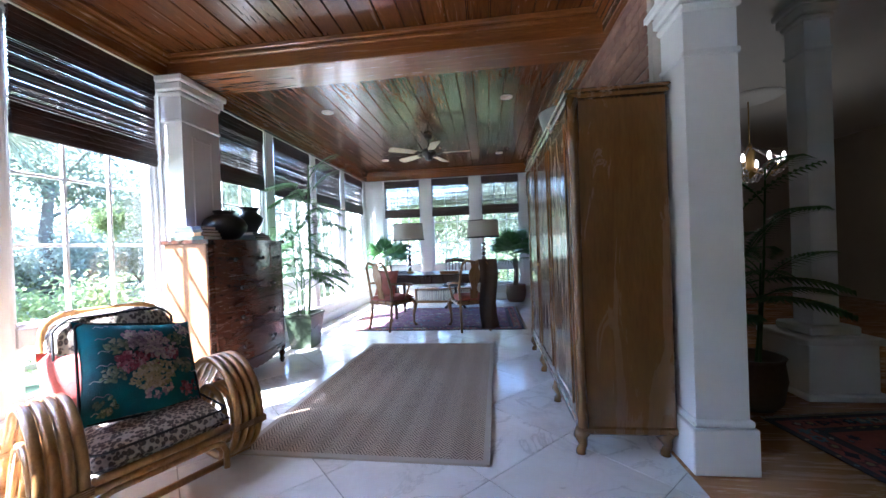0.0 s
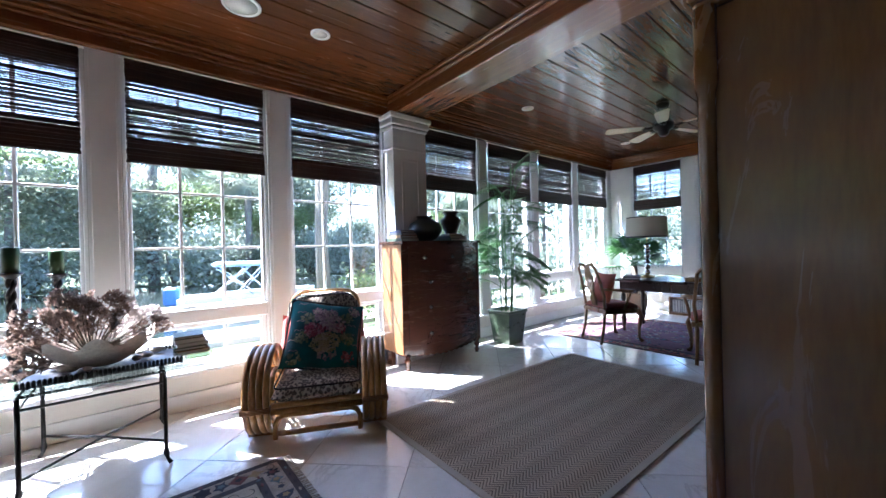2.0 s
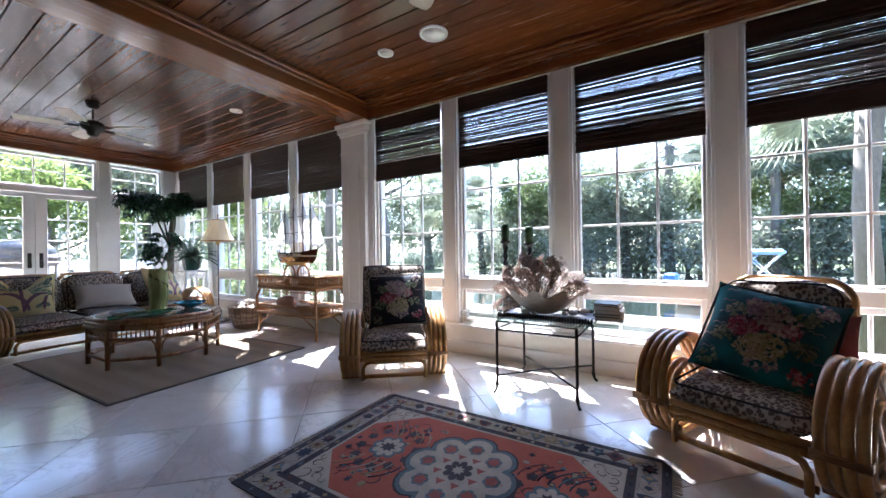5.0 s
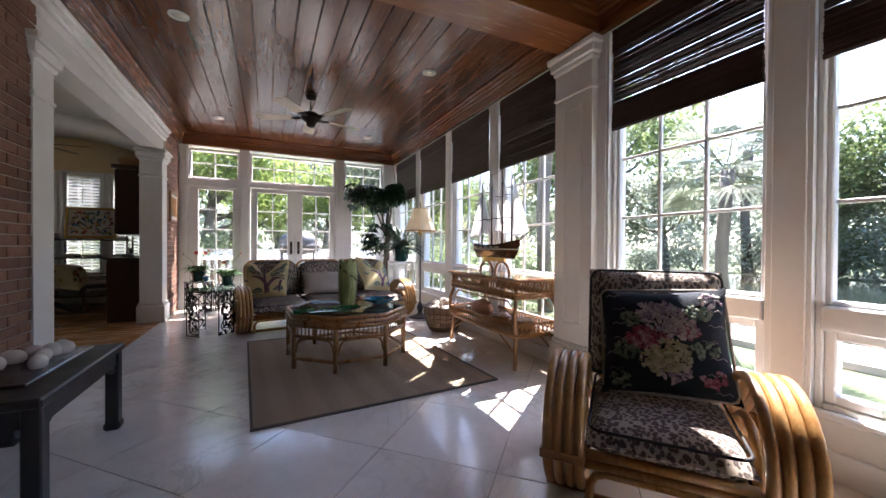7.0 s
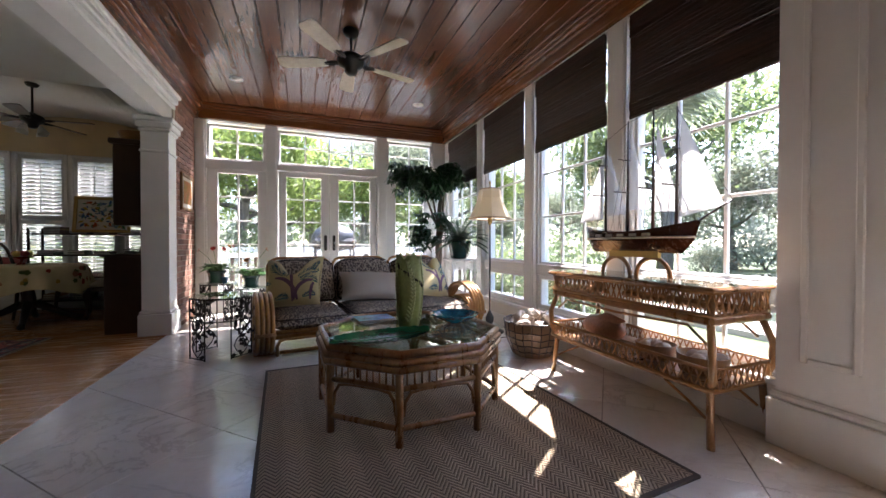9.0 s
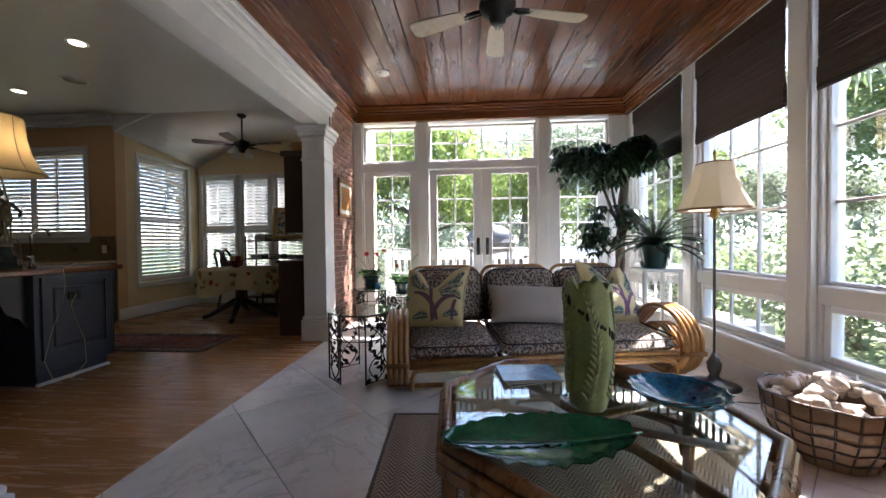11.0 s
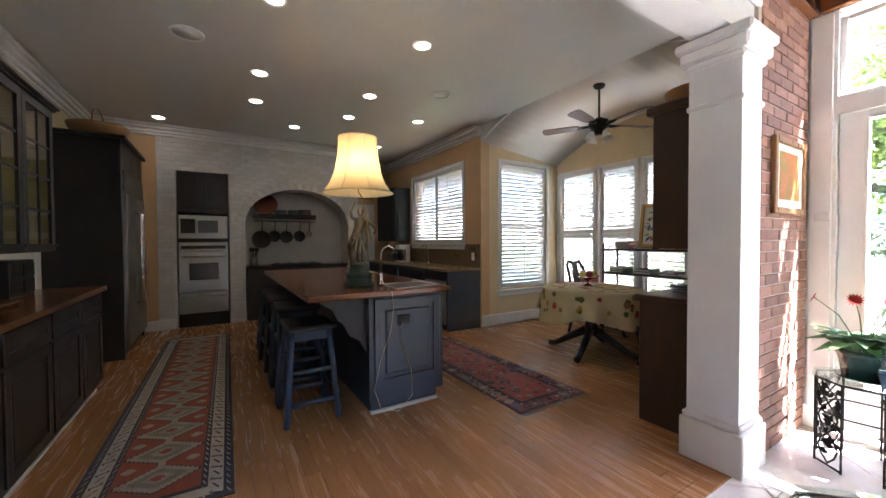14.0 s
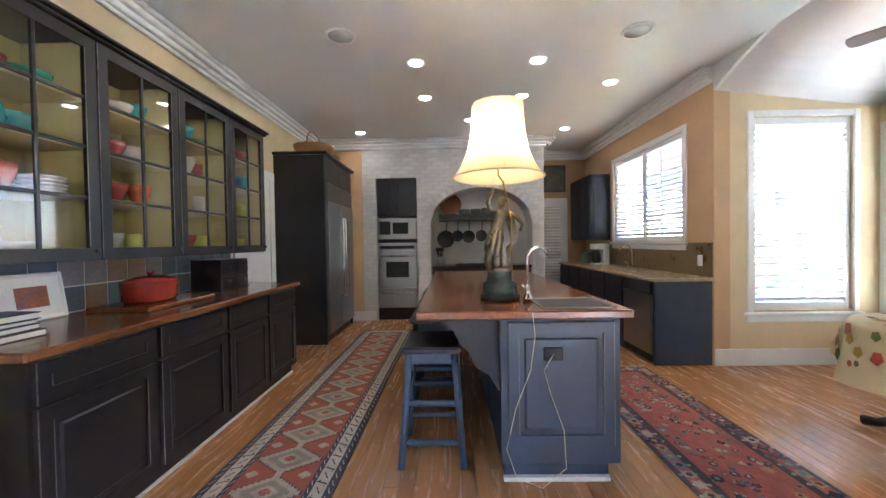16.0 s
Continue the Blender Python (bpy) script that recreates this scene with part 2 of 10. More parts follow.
OAK = wood("oak_strip", (0.40, 0.185, 0.070), (0.58, 0.30, 0.125), 0.26, (1, 12, 12), coat=0.2, rnd=0.12)
GROUT = mat("grout", (0.36, 0.33, 0.29), 0.9, var=0.1)
TILE = stone_tile()
BRICK = mat("red_brick", (0.36, 0.17, 0.11), 0.85, var=0.35, scale=9, fine=70, bump=0.5, col2=(0.44, 0.27, 0.20), rnd=0.4, island=0.3)
WBRICK = mat("whitewashed_brick", (0.66, 0.65, 0.62), 0.6, var=0.1, scale=8, fine=50, bump=0.5, rnd=0.16, island=0.12)
MORTAR = mat("mortar", (0.42, 0.37, 0.31), 0.95, var=0.15, bump=0.3)
WMORTAR = mat("painted_mortar", (0.5, 0.49, 0.46), 0.8, var=0.1, bump=0.3)
GLASS = glass_sheet("window_glass")
TABLEGLASS = glass_sheet("table_glass", (0.90, 0.96, 0.94), 1.3)
REED = mat("woven_reed", (0.056, 0.026, 0.019), 0.5, var=0.4, scale=3, fine=30, bump=0.2, stretch=(8, 1, 8), island=0.55)
REEDY = mat("woven_reed_cross", (0.056, 0.026, 0.019), 0.5, var=0.4, scale=3, fine=30, bump=0.2, stretch=(1, 8, 8), island=0.55)
ARMOIRE = wood("walnut_veneer", (0.115, 0.053, 0.016), (0.195, 0.093, 0.028), 0.26, (5, 5, 0.8), coat=0.5, scale=1.4)
MAHOG = wood("mahogany", (0.032, 0.011, 0.006), (0.088, 0.029, 0.014), 0.25, (9, 1.2, 9), coat=0.35)
# chest's south side: the sun on it is put into a paler wood colour
CHESTSIDE = wood("sunlit_chest_side", (0.20, 0.085, 0.03), (0.38, 0.19, 0.08), 0.4, (6, 6, 1), coat=0.1)
FRUITWOOD = wood("fruitwood", (0.14, 0.06, 0.02), (0.34, 0.18, 0.065), 0.3, (6, 6, 1), coat=0.3)
DARKWOOD = wood("dark_wood", (0.028, 0.013, 0.009), (0.048, 0.022, 0.014), 0.3, (6, 6, 1), coat=0.3)
RATTAN = wood("rattan", (0.30, 0.135, 0.035), (0.58, 0.33, 0.11), 0.33, (7, 7, 2.0), coat=0.3, bump=0.1)
CARTWOOD = wood("aged_rattan", (0.17, 0.072, 0.022), (0.38, 0.19, 0.07), 0.3, (7, 7, 2.0), coat=0.35, bump=0.1)
WICKER = mat("grey_wicker", (0.20, 0.135, 0.085), 0.6, var=0.3, fine=120, bump=0.5)
CANE = mat("cane_binding", (0.32, 0.155, 0.05), 0.4, var=0.3, fine=150, bump=0.5)
LEOPARD = leopard()
PIPING = mat("black_piping", (0.015, 0.012, 0.012), 0.8, var=0.1)
IRON = mat("black_iron", (0.022, 0.021, 0.02), 0.45, 0.6, var=0.3, fine=120, bump=0.15)
PEWTER = mat("dark_steel", (0.10, 0.10, 0.10), 0.4, 0.8, var=0.2, fine=100, bump=0.1)
BLACKPOT = mat("black_clay", (0.02, 0.019, 0.02), 0.4, var=0.3, scale=8, bump=0.15)
STEEL = mat("brushed_steel", (0.34, 0.33, 0.315), 0.33, 1.0, var=0.06, scale=2, fine=90, bump=0.0)
CHROME = mat("chrome", (0.75, 0.75, 0.76), 0.08, 1.0, var=0.03, bump=0.0)
BRASS = mat("aged_brass", (0.42, 0.28, 0.10), 0.35, 1.0, var=0.2, bump=0.05)
BLACKCAB = mat("black_cabinet_paint", (0.015, 0.0125, 0.013), 0.36, var=0.3, scale=5, bump=0.06, col2=(0.025, 0.020, 0.020))
# darker than NAVY, for the sink side's fronts and wall cabinet
DEEPNAVY = mat("dark_navy", (0.018, 0.021, 0.033), 0.4, var=0.2, scale=5, bump=0.06)
WORN = mat("worn_edge", (0.17, 0.15, 0.145), 0.5, var=0.6, scale=25, bump=0.1)
NAVY = mat("slate_blue_paint", (0.034, 0.044, 0.066), 0.4, var=0.2, scale=5, bump=0.06)
STOOLBLUE = mat("stool_blue_paint", (0.036, 0.056, 0.088), 0.45, var=0.3, scale=12, bump=0.08)
COUNTER = wood("wood_counter", (0.12, 0.042, 0.016), (0.26, 0.105, 0.04), 0.22, (1, 12, 12), coat=0.4)
GRANITE = mat("dark_granite", (0.03, 0.03, 0.03), 0.15, var=0.5, scale=60, fine=200, bump=0.0)
STONECTR = mat("tan_stone", (0.40, 0.30, 0.18), 0.25, var=0.2, scale=20, bump=0.02)
SISAL = chevron()
BINDING = mat("rug_binding", (0.40, 0.34, 0.26), 0.9, var=0.1, bump=0.3)
CHAIN = mat("dark_binding", (0.10, 0.085, 0.065), 0.9, var=0.2, bump=0.3)
TERRA = mat("celadon_pot", (0.06, 0.085, 0.05), 0.3, var=0.4, scale=6, bump=0.1, coat=0.3)
GREENPOT = mat("green_glazed_pot", (0.012, 0.05, 0.04), 0.15, var=0.4, scale=8, bump=0.03, coat=0.4)
CLAYPOT = mat("brown_clay_pot", (0.12, 0.075, 0.045), 0.7, var=0.25, scale=8, bump=0.15)
SOIL = mat("soil", (0.03, 0.02, 0.013), 0.95, var=0.4, scale=30, bump=0.6)
BARK = mat("bark", (0.13, 0.10, 0.07), 0.9, var=0.4, scale=9, fine=40, bump=0.8, stretch=(2, 2, 0.6))
PALMLEAF = leafy("palm_leaf", (0.035, 0.10, 0.028), (0.09, 0.19, 0.06), 0.45, 0.35)
DARKLEAF = leafy("ficus_leaf", (0.012, 0.045, 0.016), (0.03, 0.085, 0.03), 0.35, 0.12)
FERNLEAF = leafy("fern_leaf", (0.05, 0.14, 0.045), (0.14, 0.25, 0.10), 0.4, 0.35)
TREELEAF = leafy("tree_leaf", (0.11, 0.15, 0.06), (0.21, 0.265, 0.11), 0.6, 0.62)
TREEBARK = mat("tree_bark", (0.13, 0.115, 0.095), 0.9, var=0.35, scale=5, fine=30, bump=0.6, stretch=(2, 2, 0.6))
BUSHLEAF = leafy("bush_leaf", (0.10, 0.135, 0.07), (0.19, 0.24, 0.12), 0.6, 0.62)
OLIVELEAF = leafy("grey_green_leaf", (0.14, 0.165, 0.115), (0.25, 0.28, 0.19), 0.6, 0.62)
# distance haze is put into this leaf colour, paler than the near foliage
HAZELEAF = leafy("hazed_leaf", (0.24, 0.275, 0.225), (0.36, 0.395, 0.32), 0.7, 0.6)
WATER = mat("canal_water", (0.018, 0.026, 0.022), 0.07, var=0.3, scale=0.3, fine=3.0, bump=0.25)
GRASS = mat("lawn", (0.06, 0.085, 0.03), 0.9, var=0.35, scale=0.6, fine=30, bump=0.5, col2=(0.085, 0.12, 0.035))
CONCRETE = mat("pale_concrete", (0.36, 0.34, 0.30), 0.85, var=0.15, scale=1.2, fine=40, bump=0.2)
LINEN = leafy("linen_shade", (0.62, 0.54, 0.40), (0.68, 0.60, 0.46), 0.8, 0.5)
WHITESHADE = mat("white_shade", (0.72, 0.70, 0.64), 0.8, var=0.04, fine=300, bump=0.1)
DRUMSHADE = leafy("drum_shade", (0.66, 0.63, 0.56), (0.72, 0.69, 0.62), 0.8, 0.5)
PAPER = mat("paper", (0.62, 0.60, 0.55), 0.8, var=0.08)
SHELL = mat("sea_shell", (0.62, 0.52, 0.42), 0.45, var=0.25, scale=15, bump=0.3, col2=(0.75, 0.68, 0.6), island=0.3)


# ---- mesh building ----
class B:
    """Faces gathered for one mesh."""

    def __init__(self):
        self.v, self.f, self.s = [], [], []

    def add(self, vs, fs, smooth=False):
        n = len(self.v)
        self.v += [tuple(p) for p in vs]
        self.f += [tuple(i + n for i in f) for f in fs]
        self.s += [smooth] * len(fs)
        return self

    def at(self, m, start=0):
        self.v[start:] = [tuple(m @ Vector(p)) for p in self.v[start:]]
        return self

    def box(self, x0, x1, y0, y1, z0, z1, c=0.0):
        if x0 > x1: x0, x1 = x1, x0
        if y0 > y1: y0, y1 = y1, y0
        if z0 > z1: z0, z1 = z1, z0
        c = min(c, (x1 - x0) * 0.45, (y1 - y0) * 0.45, (z1 - z0) * 0.45)
        if c <= 0:
            vs = [(x, y, z) for z in (z0, z1) for y in (y0, y1) for x in (x0, x1)]
            return self.add(vs, [(0, 2, 3, 1), (4, 5, 7, 6), (0, 1, 5, 4), (2, 6, 7, 3), (0, 4, 6, 2), (1, 3, 7, 5)])
        vs, ids = [], {}
        for sx in (0, 1):
            for sy in (0, 1):
                for sz in (0, 1):
                    X, Y, Z = (x0, x1)[sx], (y0, y1)[sy], (z0, z1)[sz]
                    dx, dy, dz = (c, -c)[sx], (c, -c)[sy], (c, -c)[sz]
                    for a, p in (("x", (X, Y + dy, Z + dz)), ("y", (X + dx, Y, Z + dz)), ("z", (X + dx, Y + dy, Z))):
                        ids[sx, sy, sz, a] = len(vs)
                        vs.append(p)
        fs = []
        for s in (0, 1):
            fs.append([ids[s, a, b, "x"] for a, b in ((0, 0), (1, 0), (1, 1), (0, 1))][::1 if s else -1])
            fs.append([ids[a, s, b, "y"] for a, b in ((0, 0), (1, 0), (1, 1), (0, 1))][::-1 if s else 1])
            fs.append([ids[a, b, s, "z"] for a, b in ((0, 0), (1, 0), (1, 1), (0, 1))][::1 if s else -1])
        for a in (0, 1):
            for b in (0, 1):
                q = [ids[0, a, b, "y"], ids[1, a, b, "y"], ids[1, a, b, "z"], ids[0, a, b, "z"]]
                fs.append(q if (a + b) % 2 == 0 else q[::-1])
                q = [ids[a, 0, b, "x"], ids[a, 1, b, "x"], ids[a, 1, b, "z"], ids[a, 0, b, "z"]]
                fs.append(q[::-1] if (a + b) % 2 == 0 else q)
                q = [ids[a, b, 0, "x"], ids[a, b, 1, "x"], ids[a, b, 1, "y"], ids[a, b, 0, "y"]]
                fs.append(q if (a + b) % 2 == 0 else q[::-1])
                for d in (0, 1):
                    t = [ids[a, b, d, k] for k in "xyz"]
                    fs.append(t if (a + b + d) % 2 else t[::-1])
        return self.add(vs, fs)

    def ring(self, x0, x1, y0, y1, z0, z1, wide):
        """A rectangular frame in the x-z plane, y0 to y1 thick, as one piece."""
        vs = [(x, y, z) for y in (y0, y1) for k in (0, wide) for x, z in ((x0 + k, z0 + k), (x1 - k, z0 + k), (x1 - k, z1 - k), (x0 + k, z1 - k))]
        fs = []
        for i in range(4):
            j = (i + 1) % 4
            fs += [(i, j, 4 + j, 4 + i), (8 + j, 8 + i, 12 + i, 12 + j), (j, i, 8 + i, 8 + j), (4 + i, 4 + j, 12 + j, 12 + i)]
        return self.add(vs, fs)

    def lathe(self, prof, n=20, cx=0.0, cy=0.0, smooth=True, sq=None, wave=0.0, waves=0, cap=True):
        """A turned shape from (radius, height) pairs; sq: number of flat sides."""
        n = sq or n
        vs, fs = [], []
        for r, z in prof:
            for i in range(n):
                a = 2 * math.pi * (i + (0.5 if sq else 0)) / n
                k = r * (1 + wave * math.cos(waves * a)) if waves else r
                vs.append((cx + k * math.cos(a), cy + k * math.sin(a), z))
        for j in range(len(prof) - 1):
            for i in range(n):
                fs.append((j * n + i, j * n + (i + 1) % n, (j + 1) * n + (i + 1) % n, (j + 1) * n + i))
        if cap and prof[0][0] > 1e-4:
            fs.append(tuple(range(n))[::-1])
        if cap and prof[-1][0] > 1e-4:
            fs.append(tuple(range((len(prof) - 1) * n, len(prof) * n)))
        return self.add(vs, fs, smooth and not sq)

    def tube(self, pts, r, n=8, closed=False, flat=1.0):
        pts = [Vector(p) for p in pts]
        m = len(pts)
        rs = r if isinstance(r, (list, tuple)) else [r] * m
        vs, fs, up = [], [], None
        for i, p in enumerate(pts):
            a = pts[(i - 1) % m] if (closed or i) else p
            b = pts[(i + 1) % m] if (closed or i < m - 1) else p
            d = (b - a).normalized()
            if up is None:
                up = d.orthogonal().normalized()
            up = (up - d * up.dot(d))
            up = up.normalized() if up.length > 1e-6 else d.orthogonal().normalized()
            side = d.cross(up)
            for k in range(n):
                t = 2 * math.pi * k / n
                vs.append(p + (up * math.cos(t) * flat + side * math.sin(t)) * rs[i])
        for i in range(m if closed else m - 1):
            for k in range(n):
                fs.append((i * n + k, i * n + (k + 1) % n, ((i + 1) % m) * n + (k + 1) % n, ((i + 1) % m) * n + k))
        if not closed:
            fs += [tuple(range(n))[::-1], tuple(range((m - 1) * n, m * n))]
        return self.add(vs, fs, True)

    def prism(self, poly, z0, z1):
        n = len(poly)
        vs = [(x, y, z0) for x, y in poly] + [(x, y, z1) for x, y in poly]
        fs = [tuple(range(n))[::-1], tuple(range(n, 2 * n))]
        fs += [(i, (i + 1) % n, n + (i + 1) % n, n + i) for i in range(n)]
        return self.add(vs, fs)

    def cushion(self, w, d, h, n=10, power=3.5, pinch=0.0):
        """A stuffed cushion about the origin: w by d, h thick in the middle."""
        vs, fs = [], []
        for side in (1, -1):
            for j in range(n + 1):
                for i in range(n + 1):
                    u, v = 2 * i / n - 1, 2 * j / n - 1
                    k = (1 - abs(u) ** power) * (1 - abs(v) ** power)
                    e = 1 - pinch * (1 - max(abs(u), abs(v)) ** 2 * min(abs(u), abs(v)) ** 2) * max(abs(u), abs(v)) ** 6
                    vs.append((u * w / 2 * e, v * d / 2 * e, side * (h / 2) * max(0, k) ** 0.5))
        m = (n + 1) ** 2
        for j in range(n):
            for i in range(n):
                a = j * (n + 1) + i
                fs.append((a, a + 1, a + n + 2, a + n + 1))
                fs.append((m + a, m + a + n + 1, m + a + n + 2, m + a + 1))
        return self.add(vs, fs, True)

    def ball(self, c, rx, ry, rz, n=10):
        prof = [(math.sin(math.pi * i / n) or 0.0, -math.cos(math.pi * i / n)) for i in range(n + 1)]
        s = len(self.v)
        self.lathe([(max(0.0, a), z) for a, z in prof], n + 2)
        return self.at(Matrix.Translation(c) @ Matrix.Diagonal((rx, ry, rz, 1)), s)

    def leaf(self, p, d, n, length, width, fold=0.15, droop=0.0):
        """One leaf of four faces from p along d."""
        d = Vector(d).normalized()
        side = d.cross(Vector(n))
        side = side.normalized() if side.length > 1e-4 else d.orthogonal().normalized()
        up = side.cross(d)
        p = Vector(p)
        a = p + d * length * 0.45 + side * width / 2 + up * fold * width
        b = p + d * length * 0.45 - side * width / 2 + up * fold * width
        mid = p + d * length * 0.5
        tip = p + d * length - Vector((0, 0, droop * length))
        return self.add([p, a, tip, b, mid], [(0, 1, 4), (1, 2, 4), (2, 3, 4), (3, 0, 4)])


def mesh_of(b, name, material):
    me = bpy.data.meshes.new(name)
    me.from_pydata(b.v, [], b.f)
    me.polygons.foreach_set("use_smooth", b.s)
    me.materials.append(material)
    me.validate()
    me.update()
    return me


def part(name, b, material, parent, label="", kind=""):
    ob = new(name, mesh_of(b, name, material))
    ob.parent = parent
    return tagged(ob, label, kind=kind)


def thing(name, label, category, m=None, group="", kind=""):
    ob = new(name)
    ob.empty_display_size = 0.1
    if m is not None:
        ob.matrix_basis = m
    return tagged(ob, label, category, group, kind)


def solid(name, b, material, label, category, m=None, group="", kind=""):
    ob = new(name, mesh_of(b, name, material))
    if m is not None:
        ob.matrix_basis = m
    return tagged(ob, label, category, group, kind)


def structure(name, b, material, label="", category=""):
    return solid(name, b, material, label, category, kind="structure")


def arc(cx, cy, r, a0, a1, n):
    return [(cx + r * math.cos(radians(a0 + (a1 - a0) * i / n)), cy + r * math.sin(radians(a0 + (a1 - a0) * i / n))) for i in range(n + 1)]


# ---- the setting ----
WX, EX, SY, NY, CEIL, HEAD = -2.5, 1.3, -7.1, 8.5, 3.0, 2.8
OPENINGS = [(-6.98, -5.83), (-5.64, -4.60), (-4.42, -3.38), (-3.19, -2.15), (-1.65, -0.62), (-0.44, 0.595), (0.785, 1.82),
            (2.01, 3.05), (3.55, 4.59), (4.78, 5.82), (6.00, 7.04), (7.23, 8.35)]
SILL, RAIL0, RAIL1 = 0.34, 0.70, 0.82

# ground and yard
structure("ground", B().box(-400, 400, -400, 400, -0.9, -0.5), GRASS, "mown green lawn round the house", "lawn")
structure("water", B().box(-25, -8.3, -13, 70, -0.5, -0.485), WATER, "still dark water of a canal behind the garden", "water")
structure("pavement", B().box(-8.3, -7.0, -13, 70, -0.5, -0.40), CONCRETE, "pale concrete sea wall along the canal", "sea wall")
structure("foundation", B().box(-2.7, 8.5, -8.8, 8.75, -0.5, -0.04), CONCRETE, "concrete slab under the house", "slab")
structure("pavement", B().box(-4.5, 1.5, -11.6, -7.25, -0.5, -0.08), CONCRETE, "pale stone terrace outside the French doors", "terrace")

# walls of the sun room
w = B().box(WX - 0.2, WX, SY - 0.15, NY + 0.15, -0.04, SILL - 0.03)
w.box(WX - 0.2, WX, SY - 0.15, NY + 0.15, HEAD, 3.3)
structure("wall_west", w, CREAM, "cream painted wall below a row of windows", "wall")
edges = [SY - 0.15] + [e for o in OPENINGS for e in o] + [NY + 0.15]
for i in range(0, len(edges), 2):
    b = B().box(WX - 0.2, WX, edges[i], edges[i + 1], SILL - 0.03, HEAD)
    b.box(WX, WX + 0.012, edges[i] + 0.02, edges[i + 1] - 0.02, SILL, HEAD - 0.01, 0.004)
    structure("trim", b, WHITE, "white painted post between windows", "window post")
b = B().box(WX, WX + 0.05, SY, NY, SILL - 0.05, SILL - 0.015, 0.008).box(WX, WX + 0.018, SY, NY, 0.0, 0.14, 0.005)
structure("baseboard", b, WHITE, "white sill board and baseboard", "baseboard")


def muntins(b, x0, x1, y0, y1, cols, rows, wide=0.022, axis="y"):
    """Glazing bars; the span runs along y (or x) from y0 to y1, rows is a list of heights with the ends."""
    z0, z1 = rows[0], rows[-1]
    for i in range(1, cols):
        c = y0 + (y1 - y0) * i / cols
        if axis == "y":
            b.box(x0, x1, c - wide / 2, c + wide / 2, z0, z1, 0.004)
        else:
            b.box(c - wide / 2, c + wide / 2, x0, x1, z0, z1, 0.004)
    for z in rows[1:-1]:
        if axis == "y":
            b.box(x0 + 0.002, x1 - 0.002, y0, y1, z - wide / 2, z + wide / 2, 0.004)
        else:
            b.box(y0, y1, x0 + 0.002, x1 - 0.002, z - wide / 2, z + wide / 2, 0.004)


def frame_bars(b, x0, x1, y0, y1, z0, z1, wide, axis="y", c=0.006):
    for a0, a1, c0, c1 in ((y0, y0 + wide, z0, z1), (y1 - wide, y1, z0, z1), (y0 + wide, y1 - wide, z0, z0 + wide), (y0 + wide, y1 - wide, z1 - wide, z1)):
        if axis == "y":
            b.box(x0, x1, a0, a1, c0, c1, c)
        else:
            b.box(a0, a1, x0, x1, c0, c1, c)


def panes(win, x, y0, y1, cols, rows, axis="y"):
    """One sheet of glass in every light of a window."""
    wide = (y1 - y0) / cols
    for j in range(len(rows) - 1):
        z0, z1 = rows[j], rows[j + 1]
        b = B()
        if axis == "y":
            b.box(-0.002, 0.002, -wide / 2, wide / 2, 0, z1 - z0)
        else:
            b.box(-wide / 2, wide / 2, -0.002, 0.002, 0, z1 - z0)
        me = mesh_of(b, "pane", GLASS)
        for i in range(cols):
            c = y0 + wide * (i + 0.5)
            ob = new("pane", me)
            ob.parent = win
            ob.location = (x, c, z0) if axis == "y" else (c, x, z0)
            ob.visible_shadow = False


WROWS = [RAIL1 + 0.05, 1.33, 1.79, 2.25, HEAD - 0.05]


def wall_window(num, at, y0, y1, axis="y", inward=1):
    """A tall fixed light over a low awning light, each with bars."""
    win = thing("window_%d" % num, "white framed window with small square panes", "window", kind="structure")
    o = at - 0.10 * inward
    jamb = B()
    frame_bars(jamb, *sorted((at - 0.14 * inward, at - 0.035 * inward)), y0, y1, SILL - 0.03, HEAD, 0.03, axis)
    frame_bars(jamb, *sorted((at - 0.12 * inward, at - 0.06 * inward)), y0 + 0.03, y1 - 0.03, RAIL1, HEAD - 0.03, 0.025, axis)
    part("window_frame", jamb, WHITE, win)
    part("rail", (B().box(at - 0.15 * inward, at - 0.012 * inward, y0 + 0.03, y1 - 0.03, RAIL0, RAIL1, 0.008) if axis == "y"
                  else B().box(y0 + 0.03, y1 - 0.03, at - 0.15 * inward, at - 0.012 * inward, RAIL0, RAIL1, 0.008)), WHITE, win)
    low = B()
    frame_bars(low, *sorted((at - 0.125 * inward, at - 0.05 * inward)), y0 + 0.03, y1 - 0.03, SILL, RAIL0, 0.045, axis)
    muntins(low, *sorted((o - 0.012, o + 0.012)), y0 + 0.075, y1 - 0.075, 3, [SILL + 0.045, RAIL0 - 0.045], axis=axis)
    part("awning_sash", low, WHITE, win)
    bars = B()
    muntins(bars, *sorted((o - 0.014, o + 0.014)), y0 + 0.055, y1 - 0.055, 3, [RAIL1 + 0.025] + WROWS[1:4] + [HEAD - 0.055], axis=axis)
    part("glazing_bars", bars, WHITE, win)
    panes(win, o, y0 + 0.05, y1 - 0.05, 3, [RAIL1 + 0.02] + WROWS[1:4] + [HEAD - 0.05], axis)
    panes(win, o, y0 + 0.07, y1 - 0.07, 3, [SILL + 0.04, RAIL0 - 0.04], axis)
    return win


num = 0
for y0, y1 in OPENINGS:
    num += 1
    wall_window(num, WX, y0, y1)

